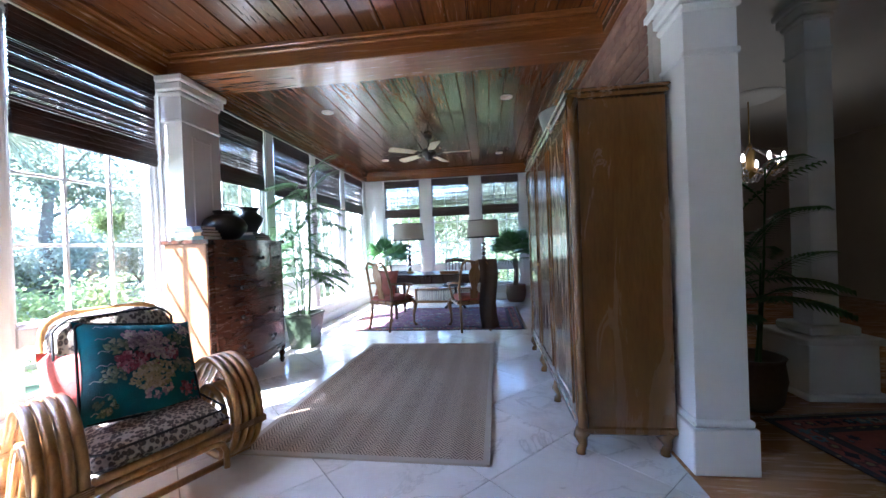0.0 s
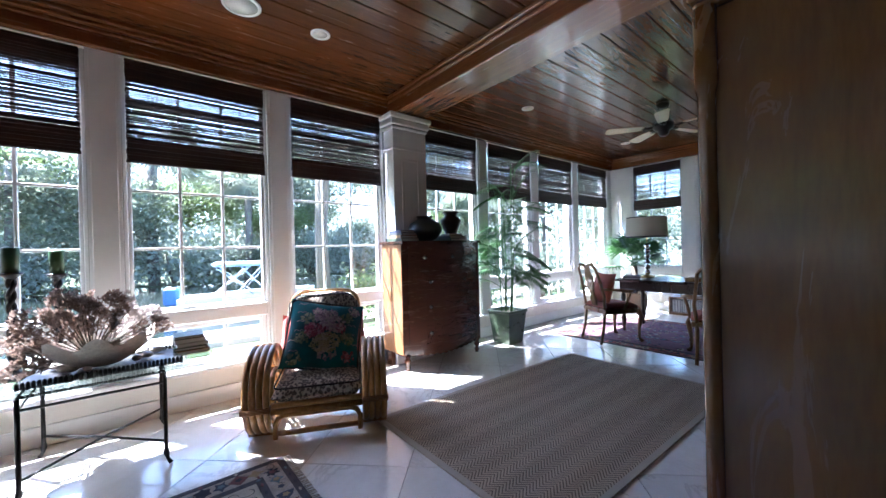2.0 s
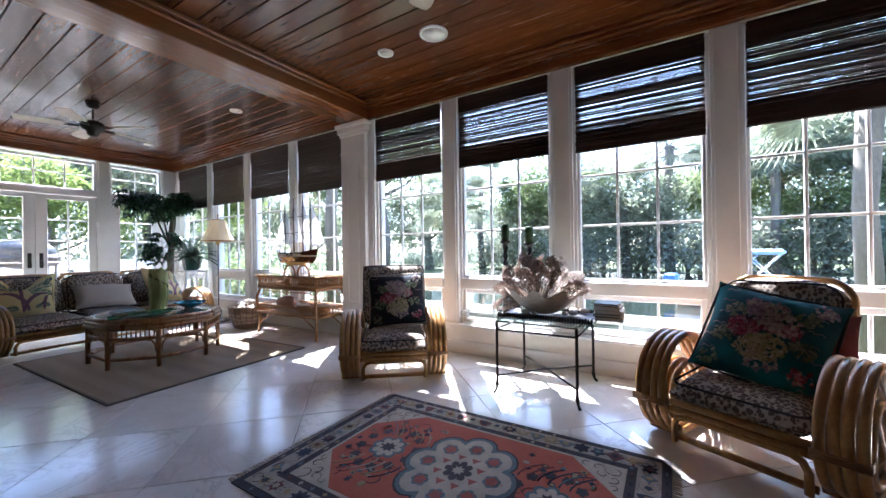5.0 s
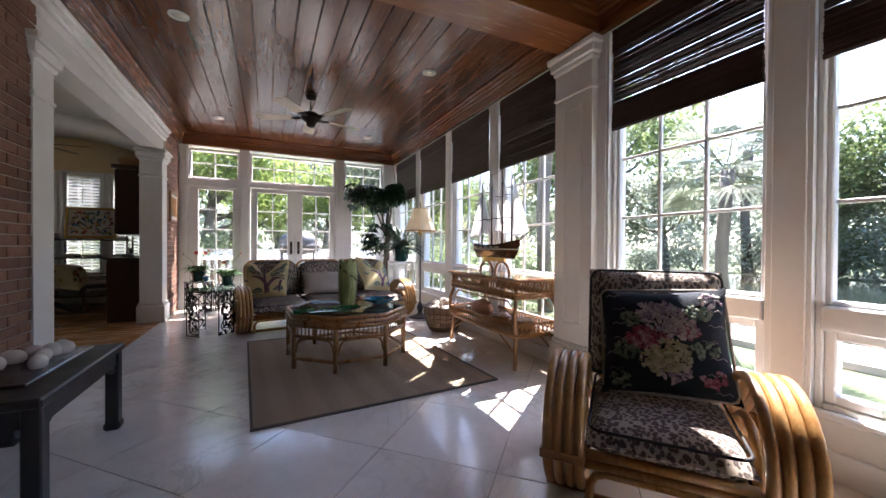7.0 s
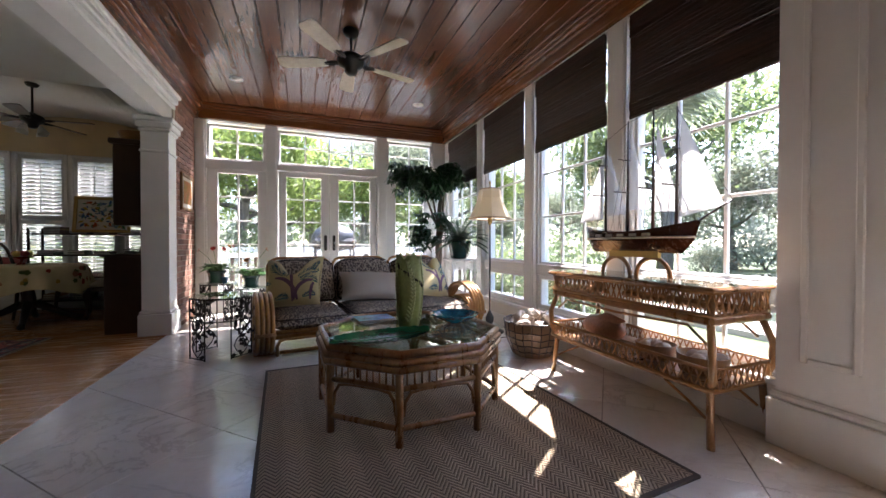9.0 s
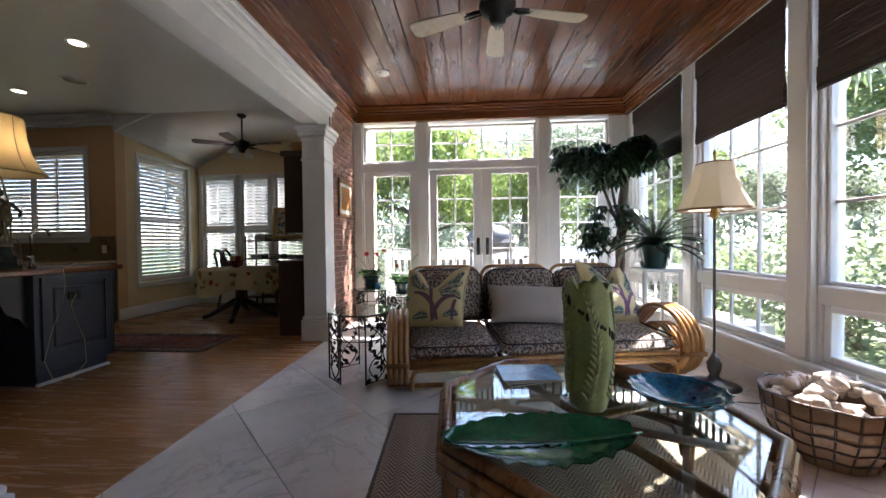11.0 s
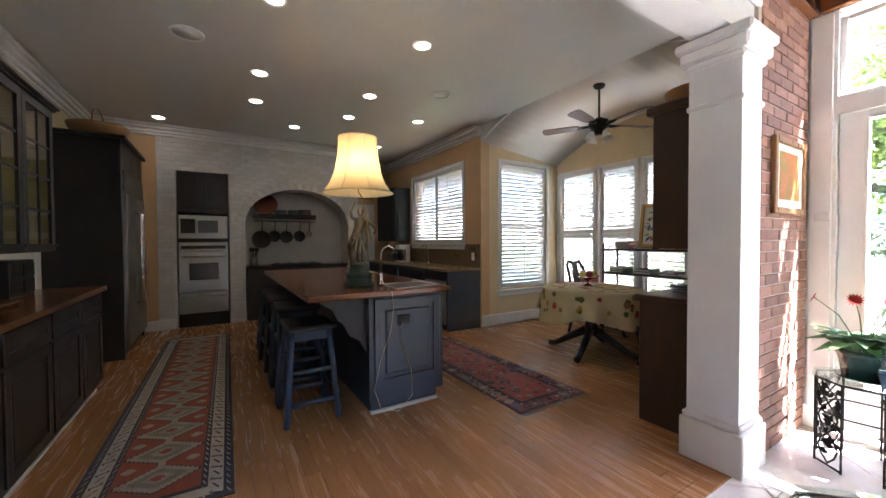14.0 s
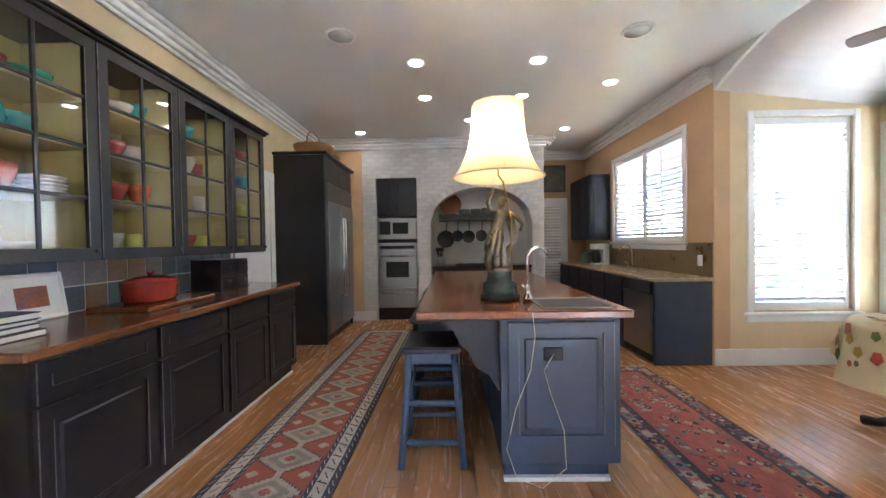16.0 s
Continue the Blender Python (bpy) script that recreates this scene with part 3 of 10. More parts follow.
# north wall with three windows
NWIN = [(-2.06, -1.18), (-0.95, -0.04), (0.19, 1.07)]
w = B().box(WX, EX, NY, NY + 0.2, -0.04, SILL - 0.03).box(WX, EX, NY, NY + 0.2, HEAD, 3.3)
structure("wall_north", w, CREAM, "cream painted end wall with three windows", "wall")
ne = [WX] + [e for o in NWIN for e in o] + [EX]
for i in range(0, len(ne), 2):
    structure("trim", B().box(ne[i], ne[i + 1], NY, NY + 0.2, SILL - 0.03, HEAD).box(ne[i] + 0.02, ne[i + 1] - 0.02, NY - 0.012, NY, SILL, HEAD - 0.01, 0.004),
              WHITE, "white painted post between windows", "window post")
for x0, x1 in NWIN:
    num += 1
    wall_window(num, NY, x0, x1, "x", -1)
structure("baseboard", B().box(WX, EX, NY - 0.05, NY, SILL - 0.05, SILL - 0.015, 0.008).box(WX, EX, NY - 0.018, NY, 0, 0.14, 0.005), WHITE,
          "white sill board and baseboard", "baseboard")

# south wall: transoms, sidelights and French doors
w = B().box(WX - 0.2, EX + 0.26, SY - 0.16, SY, HEAD, 3.3)
for x0, x1 in ((WX, -2.25), (-1.46, -1.28), (0.22, 0.39), (1.15, EX)):
    w.box(x0, x1, SY - 0.16, SY, -0.04, HEAD)
    w.box(x0 + 0.02, x1 - 0.02, SY, SY + 0.015, 0.15, HEAD - 0.01, 0.004)
w.box(-2.25, -1.46, SY - 0.16, SY, 2.12, 2.24).box(-1.28, 0.22, SY - 0.16, SY, 2.15, 2.24).box(0.39, 1.15, SY - 0.16, SY, 2.12, 2.24)
structure("wall_south", w, WHITE, "white painted wall of posts round French doors", "wall")
for x0, x1, cols in ((-2.25, -1.46, 2), (-1.28, 0.22, 4), (0.39, 1.15, 2)):
    num += 1
    win = thing("window_%d" % num, "white transom window with small panes over a door", "transom window", kind="structure")
    f = B()
    frame_bars(f, SY - 0.13, SY - 0.03, x0, x1, 2.24, HEAD - 0.04, 0.035, "x")
    muntins(f, SY - 0.10, SY - 0.07, x0 + 0.035, x1 - 0.035, cols, [2.275, 2.52, HEAD - 0.075], axis="x")
    part("window_frame", f, WHITE, win)
    panes(win, SY - 0.085, x0 + 0.03, x1 - 0.03, cols, [2.27, 2.52, HEAD - 0.07], "x")


def glazed_leaf(name, label, cat, x0, x1, g0, g1, handle=None):
    d = thing(name, label, cat, kind="structure")
    f = B()
    z = [0.32, 0.67, 1.02, 1.37, 1.72, 2.07]
    f.box(x0, g0, SY - 0.09, SY - 0.035, 0.02, 2.14, 0.004).box(g1, x1, SY - 0.09, SY - 0.035, 0.02, 2.14, 0.004)
    f.box(g0, g1, SY - 0.09, SY - 0.035, 0.02, z[0], 0.004).box(g0, g1, SY - 0.09, SY - 0.035, z[-1], 2.14, 0.004)
    part("door_frame", f, WHITE, d)
    bars = B()
    muntins(bars, SY - 0.078, SY - 0.046, g0, g1, 2, z, axis="x")
    frame_bars(bars, SY - 0.085, SY - 0.026, g0 - 0.012, g1 + 0.012, z[0] - 0.012, z[-1] + 0.012, 0.02, "x")
    part("glazing_bars", bars, WHITE, d)
    panes(d, SY - 0.062, g0, g1, 2, z, "x")
    if handle:
        h = B().box(handle - 0.022, handle + 0.022, SY - 0.035, SY - 0.022, 0.93, 1.17, 0.006)
        h.tube([(handle, SY - 0.02, 1.05), (handle, SY + 0.035, 1.05), (handle, SY + 0.045, 1.01), (handle, SY + 0.045, 0.94)], 0.011)
        part("door_handle", h, IRON, d, "dark bronze lever handle")
    return d


glazed_leaf("door_1", "white French door leaf with ten panes", "door", -0.53, 0.21, -0.41, 0.11, -0.47)
glazed_leaf("door_2", "white French door leaf with ten panes", "door", -1.275, -0.535, -1.18, -0.665, -0.60)
glazed_leaf("window_30", "white sidelight window with ten panes", "sidelight", 0.392, 1.148, 0.49, 1.02)
glazed_leaf("window_31", "white sidelight window with ten panes", "sidelight", -2.248, -1.462, -2.11, -1.60)
b = B()
for x0, x1 in ((WX, -2.25), (-1.46, -1.28), (0.22, 0.39), (1.15, EX)):
    b.box(x0, x1, SY, SY + 0.022, 0, 0.15, 0.005)
structure("baseboard", b, WHITE, "white baseboard between the doors", "baseboard")


# pilasters, columns, beams
def shaft(x0, x1, y0, y1, top, panel="", base_h=0.28, label="white painted square column with moulded cap and base", name="column"):
    col = thing(name, label, "column", kind="structure")
    s = B().box(x0, x1, y0, y1, 0, top)
    part("shaft", s, WHITE, col)
    t = B()
    for k, (z0, z1) in zip((0.02, 0.04, 0.06), ((top - 0.17, top - 0.13), (top - 0.13, top - 0.06), (top - 0.06, top - 0.004))):
        t.box(x0 - k, x1 + k, y0 - k, y1 + k, z0, z1, 0.012)
    t.box(x0 - 0.012, x1 + 0.012, y0 - 0.012, y1 + 0.012, top - 0.40, top - 0.37, 0.006)
    part("cap", t, WHITE, col)
    p = B().box(x0 - 0.03, x1 + 0.03, y0 - 0.03, y1 + 0.03, 0, base_h - 0.04, 0.006).box(x0 - 0.02, x1 + 0.02, y0 - 0.02, y1 + 0.02, base_h - 0.04, base_h, 0.012)
    part("plinth", p, WHITE, col)
    if panel == "x":
        f = B()
        frame_bars(f, x1, x1 + 0.012, y0 + 0.10, y1 - 0.10, 0.45, top - 0.5, 0.03)
        part("panel_moulding", f, WHITE, col)
    return col


shaft(WX, -2.3, 3.07, 3.52, HEAD, "x")
shaft(WX, -2.43, -2.17, -1.75, HEAD, "x")
shaft(1.345, 1.60, 2.19, 2.45, 2.55)
shaft(1.28, 1.54, -6.26, -6.0, 2.45)
shaft(1.28, 1.54, -3.08, -2.83, 2.45)
inner = shaft(2.745, 2.925, 3.26, 3.44, 3.0, base_h=0.1)
part("pedestal", B().box(2.60, 3.06, 3.12, 3.58, 0.0, 0.40, 0.006).box(2.57, 3.09, 3.09, 3.61, 0.40, 0.45, 0.01).box(2.66, 3.01, 3.18, 3.52, 0.45, 0.52, 0.015).box(2.56, 3.10, 3.08, 3.62, 0, 0.05, 0.01), WHITE, inner)

for y in (3.3, -1.9):
    bm_ = B().box(WX, EX, y - 0.2, y + 0.2, HEAD, 3.02, 0.008)
    for s in (-1, 1):
        for k, (z0, z1) in zip((0.025, 0.05), ((2.92, 2.955), (2.955, 2.997))):
            bm_.box(WX + 0.1, EX - 0.1, *sorted((y + s * 0.2, y + s * (0.2 + k))), z0, z1, 0.008)
    structure("beam", bm_, BEAMX, "varnished pine ceiling beam", "beam")
bw = B()
for y0, y1 in ((SY, -2.1), (-1.7, 3.1), (3.5, NY)):
    for k, (z0, z1) in ((0.06, (HEAD + 0.002, 2.9)), (0.075, (2.9, 2.93)), (0.11, (2.93, 2.96)), (0.14, (2.96, 2.998))):
        bw.box(WX, WX + k, y0, y1, z0, z1, 0.006)
        bw.box(EX - k, EX, y0, y1, z0, z1, 0.006)
structure("trim", bw, BEAMW, "varnished pine fascia and crown along the ceiling", "fascia")
bw = B()
for y, s in ((SY, 1), (NY, -1)):
    for k, (z0, z1) in ((0.06, (HEAD + 0.002, 2.9)), (0.075, (2.9, 2.93)), (0.11, (2.93, 2.96)), (0.14, (2.96, 2.997))):
        bw.box(WX + 0.07, EX - 0.07, *sorted((y, y + s * k)), z0, z1, 0.006)
structure("trim", bw, BEAMX, "varnished pine fascia at the end wall", "fascia")

# plank ceiling, in one mesh, with its grooves
cb = B()
x = WX
while x < EX + 0.02:
    for y0, y1 in ((SY, -1.9), (-1.9, 3.3), (3.3, NY)):
        cb.box(x + 0.003, min(x + 0.167, EX + 0.25), y0, y1, CEIL, CEIL + 0.03, 0.005)
    x += 0.17
structure("ceiling", cb, PLANK, "glossy varnished pine plank ceiling", "ceiling")
structure("roof_kitchen", B().box(1.5, 8.6, -8.9, -1.9, 3.46, 3.55), KCEIL, "roof over the kitchen", "roof")
structure("ceiling_deck", B().box(WX - 0.2, EX + 0.26, SY - 0.16, NY + 0.2, 3.032, 3.12), BEAMW, "roof deck above the planks", "roof")

# east side: brick wall with white headers over its openings
for name, y0, y1, z0 in (("wall_east_1", 2.43, NY, 0), ("wall_east_2", -2.83, 0.1, 0), ("wall_east_3", SY - 0.16, -6.26, 0)):
    structure(name, B().box(EX, 1.54, y0, y1, -0.04, 3.1), MORTAR, "red brick wall with pale mortar", "brick wall")
structure("wall_east_4", B().box(EX + 0.02, 1.52, 0.1, 2.43, 2.55, 3.1).box(EX + 0.02, 1.52, -6.26, -2.83, 2.45, 3.1), WHITE, "white header over a wide opening", "header")
b = B()
for y0, y1, z in ((0.1, 2.43, 2.55), (-6.30, -2.79, 2.45)):
    for k, (d0, d1) in zip((0.03, 0.06, 0.09), ((0.18, 0.24), (0.24, 0.30), (0.30, 0.348))):
        b.box(EX + 0.02 - k, EX + 0.02, y0, y1, z + d0, z + d1, 0.012)
structure("trim", b, WHITE, "white crown moulding on the header", "moulding")

# tile floor of the sun room: joint bed here, tiles further down
structure("floor", B().box(WX - 0.2, EX, SY, NY, -0.04, -0.004), GROUT, "pale travertine tile floor laid on the diagonal", "floor")

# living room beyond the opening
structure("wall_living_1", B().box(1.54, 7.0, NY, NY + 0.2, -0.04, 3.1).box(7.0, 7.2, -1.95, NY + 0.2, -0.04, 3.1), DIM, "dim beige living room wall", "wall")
structure("ceiling_living", B().box(1.54, 7.2, -2.05, NY + 0.2, 3.0, 3.1), KCEIL, "plain painted ceiling", "ceiling")
structure("floor_living", B().box(EX, 7.2, -2.05, NY, -0.04, -0.002), OAK, "dark oak strip floor", "floor")

# kitchen and breakfast nook
structure("wall_kitchen_east", B().box(7.226, 7.24, -2.838, -2.05, 0.15, 2.86), TAN, "tan painted strip of kitchen wall", "wall")
w = B().box(1.54, 8.4, -2.05, -1.95, -0.04, 3.1)
structure("wall_kitchen_north", w, YELLOW, "ochre painted kitchen wall", "wall")
w = B().box(4.82, 5.28, -7.12, -6.96, -0.04, 3.46).box(7.05, 8.4, -7.12, -6.96, -0.04, 3.1).box(5.28, 7.05, -7.12, -6.96, -0.04, 1.26).box(5.28, 7.05, -7.12, -6.96, 2.53, 3.1)
structure("wall_kitchen_south", w, TAN, "tan painted kitchen wall round a window", "wall")
w = B().box(4.82, 5.0, -7.34, -7.12, -0.04, 3.4).box(4.82, 5.0, -8.75, -8.33, -0.04, 3.4).box(4.82, 5.0, -8.33, -7.34, -0.04, 0.56).box(4.82, 5.0, -8.33, -7.34, 2.5, 3.4)
structure("wall_nook_east", w, YELLOW, "straw yellow wall of the breakfast nook", "wall")
w = B().box(8.3, 8.45, -7.1, -5.8, -0.04, 3.1).box(7.75, 8.4, -5.95, -5.85, -0.04, 3.1)
structure("wall_pantry", w, TAN, "tan painted wall of the back passage", "wall")
# unseen wall, added to keep sun and sky out of the nook
structure("wall_nook_west", B().box(1.40, 1.54, -8.75, -7.262, -0.04, 3.42), YELLOW, "unseen straw yellow wall closing the nook's west side", "wall")
NOOK = [(4.72, 4.07), (3.97, 3.40), (3.30, 2.74), (2.64, 2.02)]
w = B().box(1.54, 4.82, -8.75, -8.6, -0.04, 0.5).box(1.54, 2.02, -8.75, -8.6, 0.5, 2.42).box(4.72, 4.82, -8.75, -8.6, 0.5, 2.42)
for x1, x0 in ((4.07, 3.97), (3.40, 3.30), (2.74, 2.64)):
    w.box(x0, x1, -8.75, -8.6, 0.5, 2.42)
structure("wall_nook_south", w, WHITE, "white posts between the nook windows", "wall")


def vault(i, k):
    """A point across the nook's ceiling; k runs from the kitchen (0) to the windows (1)."""
    return 4.82 - 3.28 * i / 24, 2.78 - 0.2 * k + (0.40 + 0.06 * k) * math.sin(math.pi * i / 24) ** 0.85


UP = Matrix(((1, 0, 0, 0), (0, 0, -1, 0), (0, 1, 0, 0), (0, 0, 0, 1)))
structure("wall_nook_lunette", B().prism([(1.54, 2.42), (4.82, 2.42)] + [vault(i, 1) for i in range(25)], 0, 0.15).at(Matrix.Translation((0, -8.6, 0)) @ UP),
          YELLOW, "straw yellow arched wall above the windows", "wall")
b = B()
for i in range(24):
    (xa, za), (xb, zb), (xc, zc), (xd, zd) = vault(i, 0), vault(i + 1, 0), vault(i + 1, 1.08), vault(i, 1.08)
    b.add([(xa, -6.96, za), (xb, -6.96, zb), (xc, -8.75, zc), (xd, -8.75, zd), (xa, -6.96, za + 0.08), (xb, -6.96, zb + 0.08), (xc, -8.75, zc + 0.08), (xd, -8.75, zd + 0.08)],
          [(0, 3, 2, 1), (4, 5, 6, 7), (0, 1, 5, 4), (2, 3, 7, 6)], True)
structure("ceiling_nook", b, KCEIL, "pale vaulted plaster ceiling", "ceiling")
b = B()
for i in range(24):
    (xa, za), (xb, zb) = vault(i, 0), vault(i + 1, 0)
    b.add([(xa, -6.955, za - 0.004), (xb, -6.955, zb - 0.004), (xb, -6.955, 3.45), (xa, -6.955, 3.45), (xa, -6.99, za - 0.004), (xb, -6.99, zb - 0.004), (xb, -6.99, 3.45), (xa, -6.99, 3.45)],
          [(0, 3, 2, 1), (4, 5, 6, 7), (0, 1, 5, 4)])
structure("wall_gable", b, KCEIL, "plaster face where the vault begins", "wall")
structure("ceiling_kitchen", B().box(1.52, 8.45, -6.96, -2.05, 3.02, 3.12), KCEIL, "smooth painted kitchen ceiling", "ceiling")
structure("floor_kitchen", B().box(EX, 8.4, -8.7, -2.05, -0.04, -0.006), GROUT, "oak strip floor", "floor")
b = B()
for k, (z0, z1) in zip((0.03, 0.06, 0.10, 0.13), ((2.86, 2.895), (2.895, 2.94), (2.94, 2.98), (2.98, 3.018))):
    b.box(1.54, 7.2, -2.05 - k, -2.05, z0, z1, 0.008)
    b.box(7.22 - k, 7.22, -5.88 - k, -2.05, z0, z1, 0.008)
    b.box(7.22, 8.3, -5.95 - k, -5.95, z0, z1, 0.008)
    b.box(4.82, 8.3, -6.96, -6.96 + k, z0, z1, 0.008)
    b.box(8.3 - k, 8.3, -6.96, -5.95, z0, z1, 0.008)
structure("trim", b, WHITE, "white crown moulding round the kitchen", "crown moulding")
b = B().box(4.80, 4.82, -8.6, -6.96, 0, 0.17, 0.006).box(1.54, 4.80, -8.6, -8.58, 0, 0.17, 0.006).box(5.72, 7.2, -2.07, -2.05, 0, 0.15, 0.006)
b.box(7.2, 7.22, -3.05, -2.05, 0, 0.15, 0.006)
structure("baseboard", b, WHITE, "white baseboard", "baseboard")

# whitewashed brick wall with oven recess and arched niche: body here, bricks further down
ARCH_Y, ARCH_R, ARCH_Z = -4.83, 0.85, 1.62


def arch_z(y):
    """Height of the flat arch over the niche at y."""
    u = abs(y - ARCH_Y) / ARCH_R
    return ARCH_Z + 0.59 * math.sqrt(max(0.0, 1 - u * u))


w = B().box(7.24, 7.75, -3.07, -2.05, -0.04, 3.1).box(7.24, 7.75, -3.98, -3.75, -0.04, 3.1).box(7.24, 7.75, -5.88, -5.68, -0.04, 3.1)
w.box(7.24, 7.75, -3.75, -3.07, 2.4, 3.1).box(7.7, 7.75, -5.68, -3.07, -0.04, 3.1)
n = 24
for i in range(n):
    ya, yb = ARCH_Y - ARCH_R + 2 * ARCH_R * i / n, ARCH_Y - ARCH_R + 2 * ARCH_R * (i + 1) / n
    za, zb = arch_z(ya), arch_z(yb)
    w.add([(7.24, ya, za), (7.24, yb, zb), (7.24, yb, 3.1), (7.24, ya, 3.1), (7.7, ya, za), (7.7, yb, zb)], [(0, 3, 2, 1), (0, 1, 5, 4)])
structure("wall_oven", w, WMORTAR, "whitewashed brick wall with an arched niche", "brick wall")


# ---- the sun room's things ----
def blind(m, width, bottom, material, axis="y", open_=1.0):
    """A woven reed blind: valance, open weave, folded hem."""
    t = thing("roman_blind", "dark brown woven reed blind drawn halfway up a window", "blind", m, "woven blinds")
    rng = random.Random(int(width * 1000) + int(m.translation.y * 100) + int(m.translation.x * 100))

    def reed(b, z, h, d, off):
        sag = rng.uniform(-0.002, 0.002)
        a, c = -width / 2 + rng.uniform(0, 0.008), width / 2 - rng.uniform(0, 0.008)
        if axis == "y":
            b.box(off - d / 2, off + d / 2, a, c, z + sag, z + sag + h)
        else:
            b.box(a, c, off - d / 2, off + d / 2, z + sag, z + sag + h)

    va, op, he = B(), B(), B()
    z = HEAD - 0.012
    while z > HEAD - 0.17:
        z -= 0.0105
        reed(va, z, 0.0105, 0.012, 0.012)
    z = HEAD - 0.02
    while z > bottom + 0.17:
        gap = open_ * rng.choice((0.0008, 0.0012, 0.002, 0.0028, 0.004, 0.0065))
        h = rng.uniform(0.004, 0.008)
        z -= h + gap
        reed(op, z, h, 0.009, rng.uniform(-0.003, 0.003))
    z = bottom + 0.19
    while z > bottom + 0.012:
        z -= 0.0105
        reed(he, z, 0.0105, 0.03 if z < bottom + 0.13 else 0.016, 0.0)
    part("valance", va, material, t, kind="stuff")
    part("open_weave", op, material, t, kind="stuff")
    part("folded_hem", he, material, t, kind="stuff")
    bar = B().tube([(0.0, -width / 2, bottom + 0.006), (0.0, width / 2, bottom + 0.006)] if axis == "y" else [(-width / 2, 0, bottom + 0.006), (width / 2, 0, bottom + 0.006)], 0.011, 8)
    part("bottom_bar", bar, material, t)
    for k in (-0.3, 0.0, 0.3):
        p = (-0.012, k * width) if axis == "y" else (k * width, 0.012)
        part("cord", B().box(p[0] - 0.002, p[0] + 0.002, p[1] - 0.002, p[1] + 0.002, bottom, HEAD - 0.02), PIPING, t)
    return t


for i, (y0, y1) in enumerate(OPENINGS):
    blind(pose(WX - 0.012, (y0 + y1) / 2, 0), y1 - y0 - 0.055, 2.0 + 0.012 * ((i * 7) % 3), REED, "y", 0.05 if i < 4 else 0.72 if i < 8 else 0.5)
for i, (x0, x1) in enumerate(NWIN):
    blind(pose((x0 + x1) / 2, NY + 0.012, 0), x1 - x0 - 0.05, 1.93, REEDY, "x")


def rounded_loop(y0, y1, z0, z1, r, n=6):
    pts = []
    for cy, cz, a in ((y1 - r, z1 - r, 0), (y0 + r, z1 - r, 90), (y0 + r, z0 + r, 180), (y1 - r, z0 + r, 270)):
        pts += arc(cy, cz, r, a, a + 90, n)
    return pts


def rattan_arm(name, parent, x, mirror=1):
    """Four bent poles side by side, each a full loop, round a smaller loop, bound with cane."""
    outer = [(0.38, 0.024), (0.15, 0.02), (-0.02, 0.02)] + arc(-0.12, 0.29, 0.27, 262, 30, 18) + [(0.19, 0.35), (0.28, 0.235), (0.36, 0.12), (0.40, 0.05)]
    inner = [(0.20, 0.055), (0.02, 0.055)] + arc(-0.10, 0.235, 0.165, 255, 25, 12) + [(0.10, 0.25), (0.16, 0.16), (0.21, 0.08)]
    arm = None
    for k in range(4):
        xo = x + mirror * (k - 1.5) * 0.040
        b = B().tube([(xo, p[0], p[1]) for p in outer], 0.0195, 9, True)
        if arm is None:
            arm = part(name, b, RATTAN, parent)
        else:
            part("pole", b, RATTAN, arm)
        part("inner_pole", B().tube([(xo, p[0], p[1]) for p in inner], 0.016, 8, True), RATTAN, arm)
    for i, (yb, zb, t) in enumerate(((-0.388, 0.24, 90), (0.235, 0.295, 127), (-0.23, 0.045, 25))):
        c, w = math.cos(radians(t)), math.sin(radians(t))
        for q in range(4):
            o = (q - 1.5) * 0.009
            loop = [(x + 0.083 * u, yb + o * c - v * 0.024 * w, zb + o * w + v * 0.024 * c) for u, v in ((-1, 1), (1, 1), (1, -1), (-1, -1))]
            part("binding", B().tube(loop, 0.0045, 5, True), CANE, arm, "cane wrapped binding")
    return arm


def box_cushion(parent, name, w, d, h, m, back=False):
    b = B().cushion(w, d, h, 14, 5.0)
    if back:
        b.v = [(x * (1 - 0.16 * max(0.0, (y / (d / 2) - 0.45) / 0.55) ** 2), y - 0.05 * (abs(x) / (w / 2)) ** 3 * max(0.0, y / (d / 2)), z) for x, y, z in b.v]
    ob = part(name, b.at(m), LEOPARD, parent, "black and cream animal spot cushion with black piping")
    pi = B()
    for s in (1, -1):
        ring = [(u, v, s * h * 0.36) for u, v in rounded_loop(-w / 2 + 0.012, w / 2 - 0.012, -d / 2 + 0.012, d / 2 - 0.012, 0.05, 4)]
        if back:
            ring = [(x * (1 - 0.16 * max(0.0, (y / (d / 2) - 0.45) / 0.55) ** 2), y - 0.05 * (abs(x) / (w / 2)) ** 3 * max(0.0, y / (d / 2)), z) for x, y, z in ring]
        pi.tube([m @ Vector(p) for p in ring], 0.006, 6, True)
    part("piping", pi, PIPING, ob, "black cord piping")
    return ob


